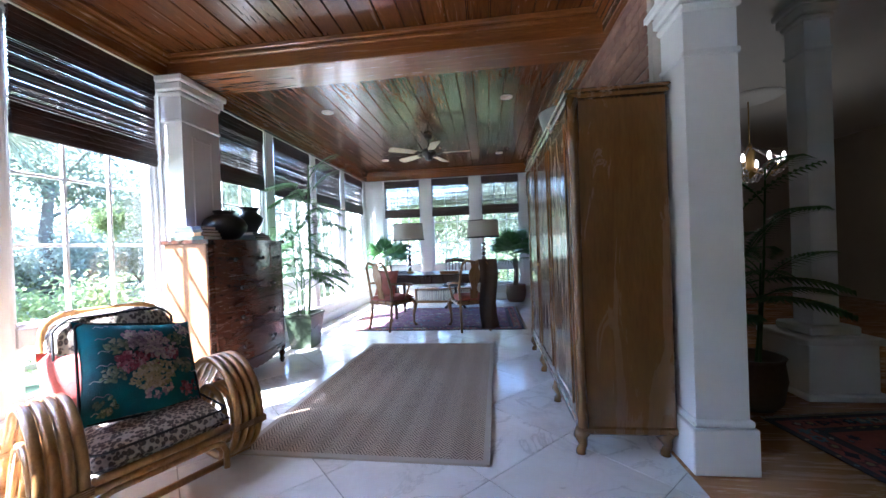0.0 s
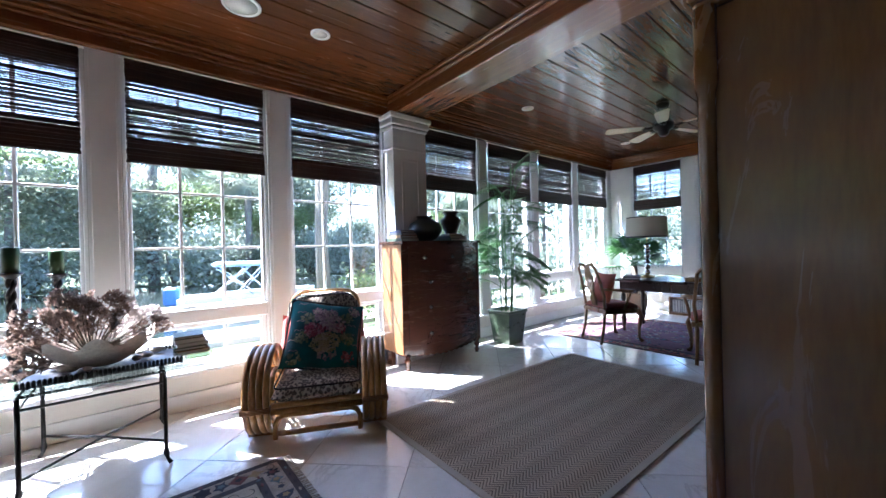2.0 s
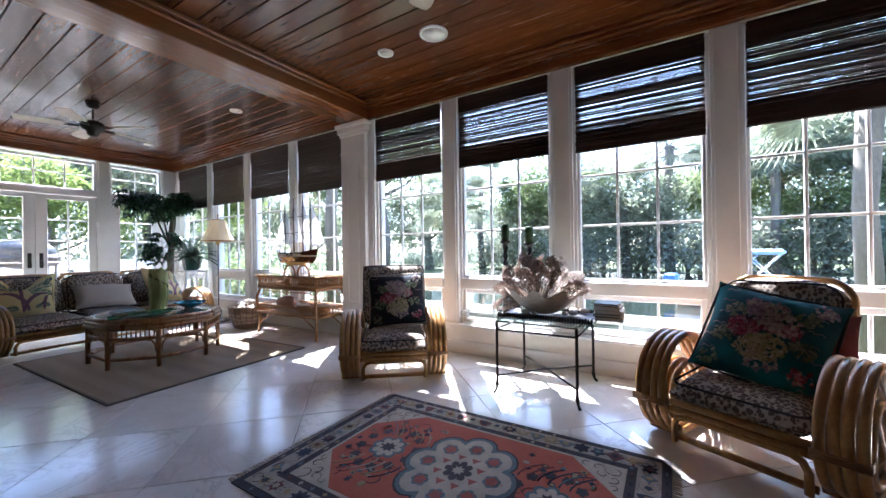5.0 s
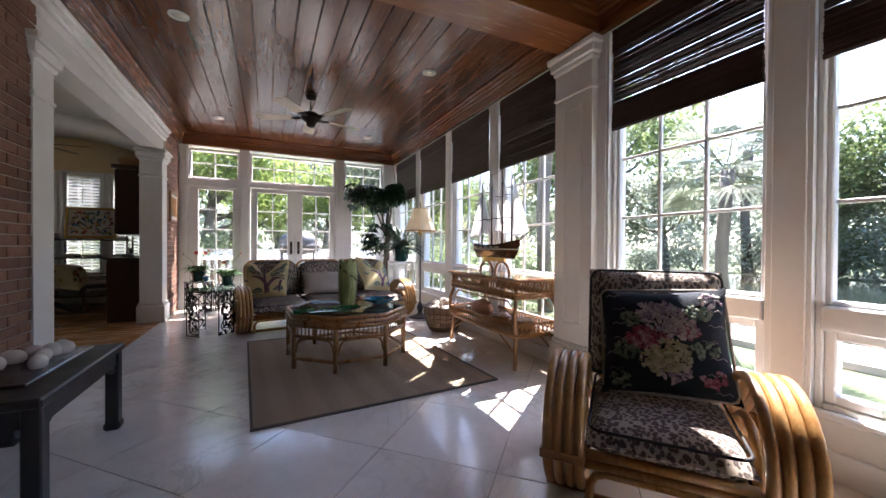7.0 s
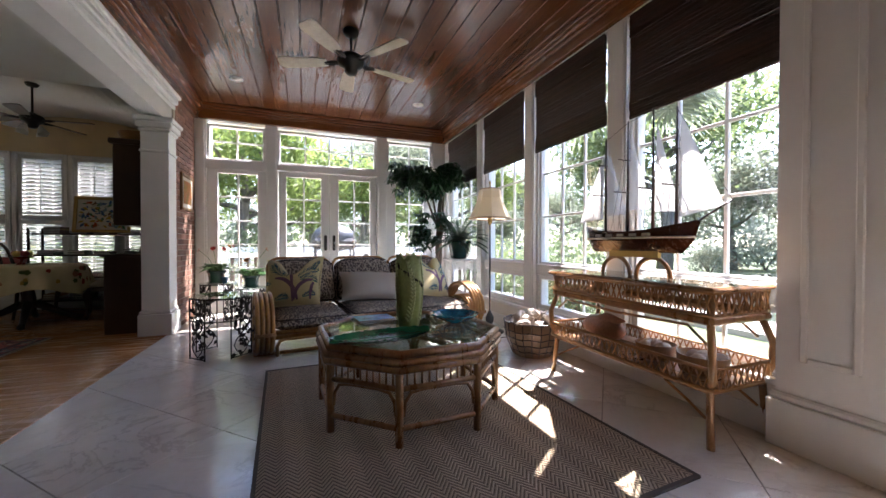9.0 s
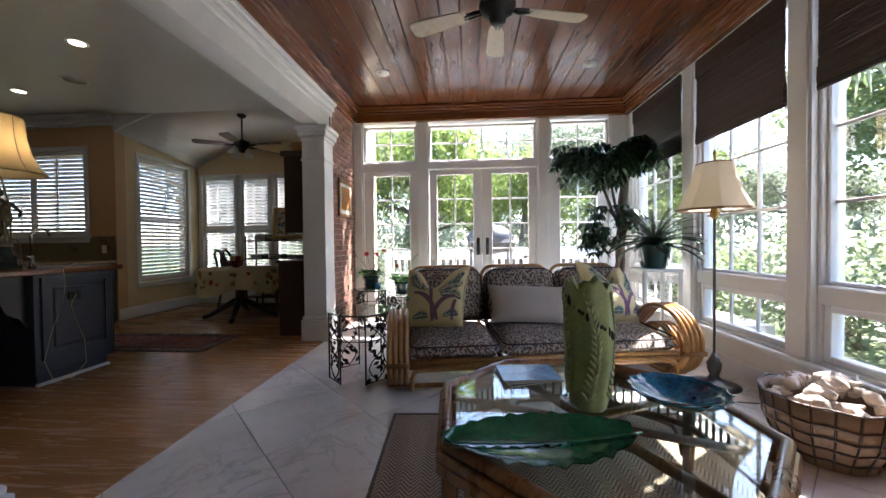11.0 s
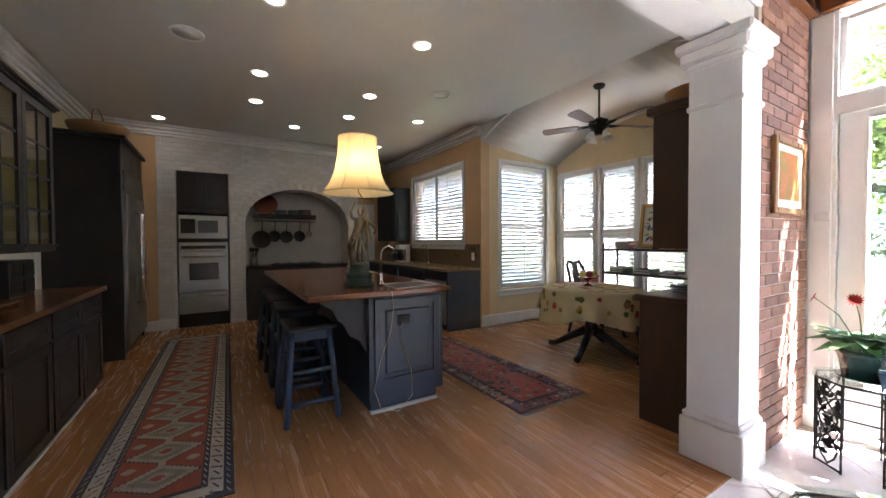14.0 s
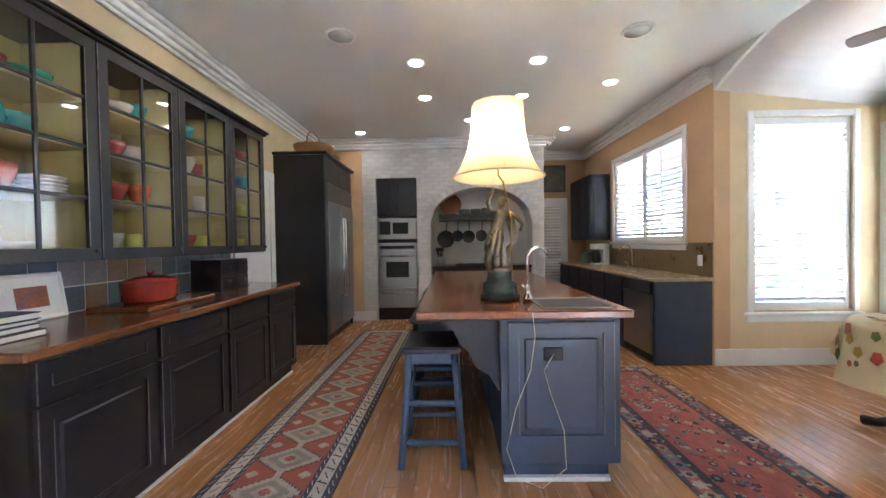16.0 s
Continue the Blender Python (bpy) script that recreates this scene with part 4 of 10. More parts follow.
def rattan_seat(name, label, cat, m, width, seats, group="", tall=0.0):
    """A pretzel-arm rattan seat with its front to -y."""
    t = thing(name, label, cat, m, group)
    half = width / 2
    rattan_arm("armrest", t, -half + 0.076, 1)
    rattan_arm("armrest", t, half - 0.076, -1)
    inner = half - 0.155
    fr = B()
    for y, z in ((-0.33, 0.235), (-0.33, 0.195), (0.30, 0.20), (0.30, 0.16)):
        fr.tube([(-inner, y, z), (inner, y, z)], 0.02, 8)
    fr.tube([(-inner, -0.30, 0.045), (inner, -0.30, 0.045)], 0.018, 8)
    for i in range(seats * 3 + 1):
        x = -inner + 2 * inner * i / (seats * 3)
        fr.tube([(x, -0.33, 0.235), (x, 0.30, 0.20)], 0.012, 6)
    part("seat_frame", fr, RATTAN, t)
    for i in range(seats):
        a, c = -inner + 2 * inner * i / seats + 0.02, -inner + 2 * inner * (i + 1) / seats - 0.02
        b = B().tube([(a, -0.34, 0.03)] + [(a, -0.34, 0.12), (a + 0.02, -0.34, 0.16), (a + 0.06, -0.34, 0.175), (c - 0.06, -0.34, 0.175), (c - 0.02, -0.34, 0.16), (c, -0.34, 0.12), (c, -0.34, 0.03)], 0.016, 8)
        part("front_bow", b, RATTAN, t)
    w = 2 * inner / seats
    for i in range(seats):
        x = -inner + w * (i + 0.5)
        box_cushion(t, "seat_cushion", w - 0.001, 0.62, 0.15, pose(x, -0.05, 0.31, 4))
        back = box_cushion(t, "back_cushion", w - 0.001 + tall, 0.50 + tall, 0.17, pose(x, 0.285, 0.63 + tall / 2, 78), tall == 0)
        bow = rounded_loop(-w / 2 + 0.01, w / 2 - 0.01, -0.30, 0.275 - tall, 0.12, 5)
        mm = pose(x, 0.375, 0.60, 78)
        part("back_frame", B().tube([mm @ Vector((u, v, 0)) for u, v in bow], 0.017, 8, True), RATTAN, t)
        sl = B()
        for k in (-0.25, 0, 0.25):
            sl.tube([mm @ Vector((k * w, -0.30, 0)), mm @ Vector((k * w, 0.275 - tall, 0))], 0.012, 6)
        part("back_slat", sl, RATTAN, t)
    return t


TEAL = mat("teal_needlepoint", (0.012, 0.045, 0.055), 0.9, var=0.6, scale=3.2, fine=220, bump=0.5, col2=(0.0, 0.28, 0.33))
INK = mat("ink_needlepoint", (0.010, 0.012, 0.022), 0.9, var=0.4, scale=3, fine=220, bump=0.5, col2=(0.012, 0.03, 0.045))
PINKWOOL = petals("pink_wool", [(0.48, 0.20, 0.25), (0.36, 0.09, 0.14), (0.54, 0.34, 0.37), (0.22, 0.05, 0.08)])
PALEWOOL = petals("pale_wool", [(0.58, 0.48, 0.48), (0.48, 0.38, 0.42), (0.60, 0.54, 0.46), (0.34, 0.25, 0.32)])
GOLDWOOL = petals("gold_wool", [(0.56, 0.50, 0.30), (0.42, 0.40, 0.22), (0.62, 0.57, 0.42)])
SAGEWOOL = petals("sage_wool", [(0.20, 0.26, 0.16), (0.30, 0.33, 0.24), (0.10, 0.16, 0.12)])
SALMON = mat("salmon_wool", (0.42, 0.10, 0.085), 0.9, var=0.2, bump=0.4)
PALMPRINT = mat("yellow_cotton", (0.68, 0.58, 0.30), 0.85, var=0.06, fine=200, bump=0.2)
PRINTED = petals("palm_print", [(0.04, 0.17, 0.17), (0.05, 0.14, 0.20), (0.07, 0.20, 0.16), (0.10, 0.14, 0.20), (0.03, 0.11, 0.13)])
PURPLE = mat("purple_print", (0.20, 0.11, 0.16), 0.85, var=0.3, scale=20, fine=200, bump=0.2)
TAUPE = mat("taupe_linen", (0.40, 0.35, 0.29), 0.9, var=0.06, fine=220, bump=0.3)


def flat_petals(b, cx, cy, n, r, size, rng, hgt):
    for i in range(n):
        a = rng.uniform(0, 2 * math.pi)
        d = r * math.sqrt(rng.random())
        p = (cx + d * math.cos(a), cy + d * math.sin(a) * 0.8)
        t = rng.uniform(0, 2 * math.pi)
        s = size * rng.uniform(0.6, 1.3)
        pts = [(p[0] + s * math.cos(t + k) * w, p[1] + s * math.sin(t + k) * w) for k, w in ((0, 1.0), (0.9, 0.6), (2.2, 0.55), (3.14, 0.7), (4.1, 0.55), (5.4, 0.6))]
        b.add([(x, y, hgt(x, y) + 0.003 + 0.0001 * i) for x, y in pts] + [(p[0], p[1], hgt(*p) + 0.008)], [(k, (k + 1) % 6, 6) for k in range(6)])


def pillow_height(w, d, h, x, y):
    u, v = min(1, abs(2 * x / w)), min(1, abs(2 * y / d))
    return (h / 2) * max(0, (1 - u ** 2.2) * (1 - v ** 2.2)) ** 0.5


def floral_pillow(m, face, edge, seed, label):
    t = thing("floral_pillow", label, "pillow", m, "floral pillows")
    part("cover", B().cushion(0.5, 0.48, 0.17, 14, 2.2, 0.10), face, t)
    rng = random.Random(seed)
    hh = lambda x, y: pillow_height(0.5, 0.48, 0.17, x, y)
    for nm, cloth, spots in (("rose_bloom", PINKWOOL, ((-0.08, 0.0, 60, 0.055), (0.09, 0.03, 26, 0.04), (-0.02, 0.0, 24, 0.05), (0.16, -0.15, 16, 0.04))),
                             ("pale_bloom", PALEWOOL, ((0.0, 0.09, 90, 0.075), (0.06, 0.05, 50, 0.06), (-0.05, 0.12, 26, 0.045), (0.02, -0.13, 26, 0.06), (0.18, 0.17, 14, 0.04))),
                             ("basket", GOLDWOOL, ((0.02, -0.07, 80, 0.075), (-0.03, -0.09, 40, 0.06))),
                             ("leaf_sprig", SAGEWOOL, ((-0.14, -0.05, 22, 0.045), (0.13, 0.11, 20, 0.04), (-0.12, 0.08, 18, 0.04), (0.14, -0.04, 20, 0.045), (-0.17, -0.18, 14, 0.04)))):
        fl = B()
        for cx, cy, count_, r in spots:
            flat_petals(fl, cx, cy, count_ * 2, r * 1.05, 0.0135, rng, hh)
        part(nm, fl, cloth, t, kind="stuff")
    fl = B()
    for k in range(7):
        y = -0.2 + 0.065 * k
        for s in (-1, 1):
            x0 = rng.uniform(0.13, 0.17)
            pts = [(s * (x0 + 0.011 * i), y + 0.006 * math.sin(i * 2.1)) for i in range(6)]
            fl.tube([(x, yy, hh(x, yy) + 0.003) for x, yy in pts], 0.0016, 4)
    part("wave_stitching", fl, PALEWOOL, t, kind="stuff")
    part("cord", B().tube([(x, y, 0) for x, y in rounded_loop(-0.237, 0.237, -0.227, 0.227, 0.02, 2)], 0.006, 6, True), edge, t)
    return t


def edge_loop():
    k = [-0.237 + 0.474 * i / 12 for i in range(12)]
    return [(u, -0.237) for u in k] + [(0.237, u) for u in k] + [(-u, 0.237) for u in k] + [(-0.237, -u) for u in k]


def chopped(b):
    """A pillow pressed down along the middle of its upper edge."""
    out = []
    for x, y, z in b.v:
        w = max(0.0, y / 0.25) ** 1.3 * math.exp(-(x / 0.1) ** 2)
        out.append((x * (1.1 + 0.08 * max(0.0, y / 0.25) * (1 - w)), (y - 0.24 * w) * 1.1, z * (1 - 0.3 * w)))
    b.v = out
    return b


def palm_pillow(m, seed):
    t = thing("palm_print_pillow", "pale yellow pillow printed with purple and teal palm leaves", "pillow", m, "palm print pillows")
    part("cover", chopped(B().cushion(0.5, 0.5, 0.23, 20, 2.2, 0.10)), PALMPRINT, t)
    rng = random.Random(seed)
    hh = lambda x, y: pillow_height(0.5, 0.5, 0.23, x, y)
    lim = lambda v: max(-0.225, min(0.225, v))
    stem, leaf = B(), B()
    for x0, y0, bend, top, wide in ((0.06, -0.21, -0.20, 0.0, 1.3), (0.03, -0.21, 0.16, -0.03, 1.2), (0.02, -0.22, -0.05, 0.14, 1.0), (0.17, -0.21, 0.03, -0.06, 0.9)):
        curve = [(lim(x0 + bend * (q / 8) ** 1.6), lim(y0 + (top - y0) * math.sin(1.57 * q / 8))) for q in range(9)]
        rim = []
        for q, (x, y) in enumerate(curve):
            (xa, ya), (xb, yb) = curve[max(0, q - 1)], curve[min(8, q + 1)]
            n = math.hypot(xb - xa, yb - ya) + 1e-6
            w = wide * (0.004 + 0.010 * math.sin(math.pi * (q + 1) / 10))
            for side in (-1, 1):
                px, py = lim(x - side * w * (yb - ya) / n), lim(y + side * w * (xb - xa) / n)
                rim.append((px, py, hh(px, py) + 0.0045))
        stem.add(rim, [(2 * q, 2 * q + 1, 2 * q + 3, 2 * q + 2) for q in range(8)])
    for tx, ty, a0, long_ in ((-0.05, 0.02, 2.5, 0.20), (-0.04, 0.0, 1.7, 0.19), (0.06, -0.02, 0.9, 0.20), (0.07, -0.03, 0.3, 0.16), (-0.17, -0.05, 2.9, 0.09), (0.17, 0.06, 1.2, 0.13), (-0.14, -0.20, 0.4, 0.12), (0.10, -0.19, 0.5, 0.11)):
        for q in range(1, 21):
            d = long_ * q / 20
            x, y = lim(tx + d * math.cos(a0 - 1.6 * d)), lim(ty + d * math.sin(a0 - 1.6 * d) - 0.7 * d * d)
            for side in (-1, 1):
                w = a0 - 1.6 * d + side * 0.62 + rng.uniform(-0.12, 0.12)
                e = 0.085 * math.sin(0.35 + 2.6 * q / 21) * long_ / 0.18
                xe, ye = lim(x + e * math.cos(w)), lim(y + e * math.sin(w))
                leaf.leaf((x, y, hh(x, y) + 0.004), (xe - x, ye - y, hh(xe, ye) - hh(x, y)), (0, 0, 1), math.hypot(xe - x, ye - y) + 0.001, 0.0065, 0.02)
    part("leaf_print", chopped(leaf), PRINTED, t, "teal and blue feathered leaves", kind="stuff")
    part("stem_print", chopped(stem), PURPLE, t, "curved purple stems")
    part("cord", chopped(B().tube([(x, y, 0) for x, y in edge_loop()], 0.006, 6, True)), PALMPRINT, t)
    return t


CH1, CH2, SOFA = pose(-1.635, 1.955, 0, 0, 0, 64) @ Matrix.Scale(1.06, 4), pose(-1.71, -0.70, 0, 0, 0, 129) @ Matrix.Scale(1.04, 4), pose(-0.86, -5.22, 0, 0, 0, 189.2)
rattan_seat("rattan_armchair", "bent rattan pretzel armchair with animal spot cushions", "armchair", CH1, 0.87, 1, "rattan armchairs")
rattan_seat("rattan_armchair", "bent rattan pretzel armchair with animal spot cushions", "armchair", CH2, 0.86, 1, "rattan armchairs", 0.06)
rattan_seat("rattan_sofa", "three seat bent rattan sofa with animal spot cushions", "sofa", SOFA @ pose(0, 0.40, 0) @ Matrix.Diagonal((1, 1.2, 1, 1)) @ pose(0, -0.40, 0), 2.40, 3)
floral_pillow(CH1 @ pose(0.02, 0.0, 0.585, 58, 11, 6) @ Matrix.Diagonal((1.08, 1.1, 1, 1)), TEAL, PIPING, 3, "teal needlepoint pillow with a flower basket")
floral_pillow(CH2 @ pose(0.03, 0.08, 0.625, 68, -3, 0) @ Matrix.Diagonal((1.08, 1.06, 0.9, 1)), INK, TAUPE, 9, "ink blue needlepoint pillow with a flower basket")
for s in (-1, 1):
    solid("small_pillow", B().cushion(0.34, 0.34, 0.10, 8, 2.2, 0.1), SALMON, "salmon red wool pillow tucked behind another", "pillow", CH1 @ pose(s * 0.16, 0.185, 0.55, 66, 0, s * 12), "salmon pillows")
palm_pillow(SOFA @ pose(-0.82, -0.02, 0.645, 60, -4, -24), 4)
palm_pillow(SOFA @ pose(0.74, 0.0, 0.645, 60, 9, 22) @ Matrix.Scale(1.06, 4), 6)
solid("lumbar_pillow", B().cushion(0.70, 0.36, 0.20, 14, 2.2, 0.08), TAUPE, "plain taupe linen lumbar pillow", "pillow", SOFA @ pose(0.0, 0.0, 0.555, 58, 3, 0))


# rugs
def band(b, hx, hy, inset, wide, z0, z1):
    for x0, x1, y0, y1 in ((-hx + inset, hx - inset, hy - inset - wide, hy - inset), (-hx + inset, hx - inset, -hy + inset, -hy + inset + wide),
                           (-hx + inset, -hx + inset + wide, -hy + inset + wide, hy - inset - wide), (hx - inset - wide, hx - inset, -hy + inset + wide, hy - inset - wide)):
        b.box(x0, x1, y0, y1, z0, z1)


def sisal_rug(m, wx, wy, edge, label, group="sisal rugs", wide=0.038):
    t = thing("sisal_rug", label, "rug", m, group)
    part("weave", B().box(-wx / 2, wx / 2, -wy / 2, wy / 2, 0.0, 0.011, 0.004), SISAL, t)
    b = B()
    band(b, wx / 2 + 0.012, wy / 2 + 0.012, 0, wide, 0.0, 0.0135)
    part("binding", b, edge, t, "woven cloth binding")
    return t


sisal_rug(pose(-0.47, 3.46, 0.0, 0, 0, -1.5), 1.53, 2.5, BINDING, "brown herringbone sisal rug with a pale binding")
sisal_rug(pose(-0.82, -3.18, 0.0, 0, 0, 3.0), 1.78, 2.22, CHAIN, "brown woven sisal rug under a coffee table", wide=0.018)

RUGRED = mat("rug_red", (0.42, 0.095, 0.052), 0.95, var=0.25, scale=5, fine=180, bump=0.5, col2=(0.50, 0.14, 0.085))
RUGRUST = mat("rug_rust", (0.29, 0.075, 0.04), 0.95, var=0.25, scale=6, fine=180, bump=0.5, col2=(0.36, 0.11, 0.06))
RUGINK = mat("rug_ink", (0.05, 0.043, 0.052), 0.95, var=0.4, scale=9, fine=180, bump=0.5)
RUGCREAM = mat("rug_cream", (0.44, 0.38, 0.30), 0.95, var=0.25, scale=9, fine=180, bump=0.5)
RUGBORDER = mat("rug_border", (0.36, 0.31, 0.26), 0.95, var=0.5, scale=14, fine=180, bump=0.5)
RUGBLUE = mat("rug_blue", (0.12, 0.16, 0.175), 0.95, var=0.3, scale=9, fine=180, bump=0.5)
RUGROSE = mat("rug_rose", (0.30, 0.09, 0.07), 0.95, var=0.4, scale=12, fine=180, bump=0.5)
RUGMIX = petals("rug_motifs", [(0.03, 0.03, 0.05), (0.42, 0.36, 0.28), (0.16, 0.06, 0.06), (0.14, 0.20, 0.23), (0.36, 0.27, 0.15), (0.05, 0.06, 0.09)], 0.95)


def star(cx, cy, rx, ry, n, dent):
    return [(cx + (rx if i % 2 == 0 else rx * dent) * math.cos(math.pi * i / n), cy + (ry if i % 2 == 0 else ry * dent) * math.sin(math.pi * i / n)) for i in range(2 * n)]


def lobed(cx, cy, rx, ry, n, depth, turn=0.0):
    """A rosette outline of n round petals."""
    out = []
    for i in range(n * 6):
        a = 2 * math.pi * i / (n * 6)
        k = 1 - depth + depth * abs(math.cos(n * (a - turn) / 2)) ** 0.6
        out.append((cx + rx * k * math.cos(a), cy + ry * k * math.sin(a)))
    return out


def fringe(parent, wx, wy):
    b = B()
    rng = random.Random(2)
    for s in (-1, 1):
        for i in range(int(wx / 0.018)):
            x = -wx / 2 + 0.018 * i + 0.009
            b.tube([(x, s * wy / 2, 0.004), (x + rng.uniform(-0.008, 0.008), s * (wy / 2 + 0.04), 0.002)], 0.003, 3)
    part("fringe", b, RUGCREAM, parent, "knotted cream fringe", kind="stuff")


def oriental_rug(m, wx, wy, label, medallion=True, field=None, seed=1, edge=0.19):
    """A pile rug: borders, a notched field, medallion and scattered motifs, each proud of the last."""
    t = thing("oriental_rug", label, "rug", m)
    hx, hy = wx / 2, wy / 2
    part("ground", B().box(-hx, hx, -hy, hy, 0, 0.006), RUGINK, t)
    b = B()
    band(b, hx, hy, edge * 0.22, edge * 0.55, 0.004, 0.0072)
    part("main_border", b, RUGBORDER if medallion else RUGROSE, t, "cream border with dark flowers")
    cut = 0.26 if medallion else 0.02
    fx, fy = hx - edge, hy - edge
    part("field_surround", B().box(-fx, fx, -fy, fy, 0.004, 0.0074), RUGCREAM if medallion else RUGINK, t)
    oct_ = [(fx - cut, -fy + 0.02), (fx - 0.02, -fy + cut), (fx - 0.02, fy - cut), (fx - cut, fy - 0.02), (-fx + cut, fy - 0.02), (-fx + 0.02, fy - cut), (-fx + 0.02, -fy + cut), (-fx + cut, -fy + 0.02)]
    part("field", B().prism(oct_, 0.006, 0.0088), field or RUGRED, t)
    rng = random.Random(seed)
    mo = B()

    def motif(x, y, r, z=0.0084):
        k = rng.choice((3, 4, 5, 6, 8))
        mo.prism(star(x, y, r * rng.uniform(0.7, 1.1), r * rng.uniform(0.7, 1.1), k, rng.uniform(0.45, 0.7)), 0.006, z + rng.uniform(0.0006, 0.0014))
        mo.prism(star(x, y, r * 0.4, r * 0.4, 5, 0.7), 0.006, z + 0.0022)

    step = 0.085
    for i in range(int((wx - edge) / step)):
        for s in (-1, 1):
            motif(-hx + edge / 2 + step * (i + 0.5), s * (hy - edge * 0.49), 0.05)
            mo.prism(star(-hx + edge / 2 + step * (i + 0.5), s * (hy - edge * 0.11), 0.02, 0.014, 2, 0.6), 0.004, 0.0068)
            mo.prism(star(-hx + edge / 2 + step * (i + 0.5), s * (hy - edge * 0.88), 0.022, 0.014, 2, 0.6), 0.004, 0.0082)
    for i in range(int((wy - edge) / step)):
        for s in (-1, 1):
            motif(s * (hx - edge * 0.49), -hy + edge / 2 + step * (i + 0.5), 0.05)
            mo.prism(star(s * (hx - edge * 0.11), -hy + edge / 2 + step * (i + 0.5), 0.014, 0.02, 2, 0.6), 0.004, 0.0068)
            mo.prism(star(s * (hx - edge * 0.88), -hy + edge / 2 + step * (i + 0.5), 0.014, 0.022, 2, 0.6), 0.004, 0.0082)
    if medallion:
        for k in range(90):
            x, y = rng.uniform(-fx + 0.1, fx - 0.1), rng.uniform(-fy + 0.1, fy - 0.1)
            if abs(x) / fx + abs(y) / fy < 1.5 and math.hypot(x / 0.39, y / 0.34) > 1.0:
                motif(x, y, rng.uniform(0.015, 0.03), 0.0092)
        for s in (-1, 1):
            cy = s * fy * 0.62
            part("rosette", B().prism(lobed(0.0, cy, 0.115, 0.105, 8, 0.2), 0.006, 0.0098), RUGBLUE, t)
            part("rosette", B().prism(lobed(0.0, cy, 0.095, 0.085, 8, 0.35), 0.006, 0.0108), RUGCREAM, t)
            part("rosette", B().prism(star(0.0, cy, 0.05, 0.05, 8, 0.6), 0.006, 0.0116), RUGINK, t)
            for i in range(12):
                a = 2 * math.pi * (i + 0.5) / 12
                part("wreath_flower", B().prism(lobed(0.20 * math.cos(a), cy + 0.165 * math.sin(a), 0.033, 0.03, 5, 0.4, i), 0.006, 0.0100), RUGINK, t)
            for i in range(16):
                a = 2 * math.pi * i / 16
                motif(0.28 * math.cos(a), cy + 0.22 * math.sin(a), 0.02, 0.0092)
            for sx in (-1, 1):
                for k in range(6):
                    mo.tube([(sx * (0.12 + 0.03 * j), s * (0.27 + 0.05 * k) + s * 0.012 * j * j * 0.3, 0.0092) for j in range(6)], 0.005, 4, False, 0.4)
        part("medallion", B().prism(lobed(0, 0, 0.36, 0.31, 8, 0.16), 0.006, 0.0098), RUGINK, t, "grey blue central medallion")
        part("medallion_rim", B().prism(lobed(0, 0, 0.348, 0.298, 8, 0.17), 0.006, 0.0103), RUGBLUE, t)
        part("medallion_field", B().prism(lobed(0, 0, 0.325, 0.276, 8, 0.24), 0.006, 0.0108), RUGCREAM, t)
        for i in range(8):
            a = 2 * math.pi * i / 8
            cx_, cy_ = 0.215 * math.cos(a), 0.182 * math.sin(a)
            part("medallion_petal", B().prism(lobed(cx_, cy_, 0.05, 0.044, 6, 0.25, i), 0.006, 0.0113), RUGBLUE, t)
            part("medallion_petal", B().prism(lobed(cx_, cy_, 0.036, 0.032, 5, 0.35, i), 0.006, 0.0118), RUGROSE, t)
            a += math.pi / 8
            part("medallion_leaf", B().prism(star(0.125 * math.cos(a), 0.107 * math.sin(a), 0.03, 0.03, 3, 0.45), 0.006, 0.0113), RUGROSE, t)
        curls = B()

        def curl(x, y, s, turn, z):
            curls.tube([(x + s * (0.35 + 0.65 * (1 - w)) * math.cos(turn + 4.4 * w), y + s * (0.35 + 0.65 * (1 - w)) * math.sin(turn + 4.4 * w), z) for w in [q / 8 for q in range(9)]], [0.002 + 0.0006 * min(q, 8 - q) for q in range(9)], 4, False, 0.35)

        for sx in (-1, 1):
            for sy in (-1, 1):
                for u, v, s in ((0.05, 0.05, 0.05), (0.13, 0.05, 0.035), (0.05, 0.13, 0.035), (0.19, 0.045, 0.025), (0.045, 0.19, 0.025), (0.10, 0.10, 0.03)):
                    curl(sx * (fx - u), sy * (fy - v), s, rng.uniform(0, 6), 0.0076)
                for k in range(9):
                    u = cut * (k + 0.5) / 9
                    mo.prism(star(sx * (fx - 0.03 - u), sy * (fy - 0.03 - cut + u), 0.014, 0.014, 2, 0.6), 0.006, 0.0084)
        for i in range(int(wx / 0.11)):
            for sy in (-1, 1):
                curl(-hx + 0.07 + 0.11 * i, sy * (hy - edge * 0.49), 0.035, 3.1 * (i % 2), 0.0074)
        for i in range(int(wy / 0.11)):
            for sx in (-1, 1):
                curl(sx * (hx - edge * 0.49), -hy + 0.07 + 0.11 * i, 0.035, 1.5 + 3.1 * (i % 2), 0.0074)
        for s in (-1, 1):
            for k in range(16):
                curl(rng.uniform(-fx * 0.7, fx * 0.7), s * rng.uniform(0.25, fy * 0.85), rng.uniform(0.03, 0.055), rng.uniform(0, 6), 0.0091)
        tagged(part("woven_curl", curls, RUGINK, t, "dark woven arabesques"), kind="stuff")
        part("medallion_eye", B().prism(lobed(0, 0, 0.085, 0.075, 8, 0.35), 0.006, 0.0122), RUGINK, t)
        part("medallion_eye", B().prism(star(0, 0, 0.04, 0.036, 8, 0.6), 0.006, 0.0128), RUGCREAM, t)
    else:
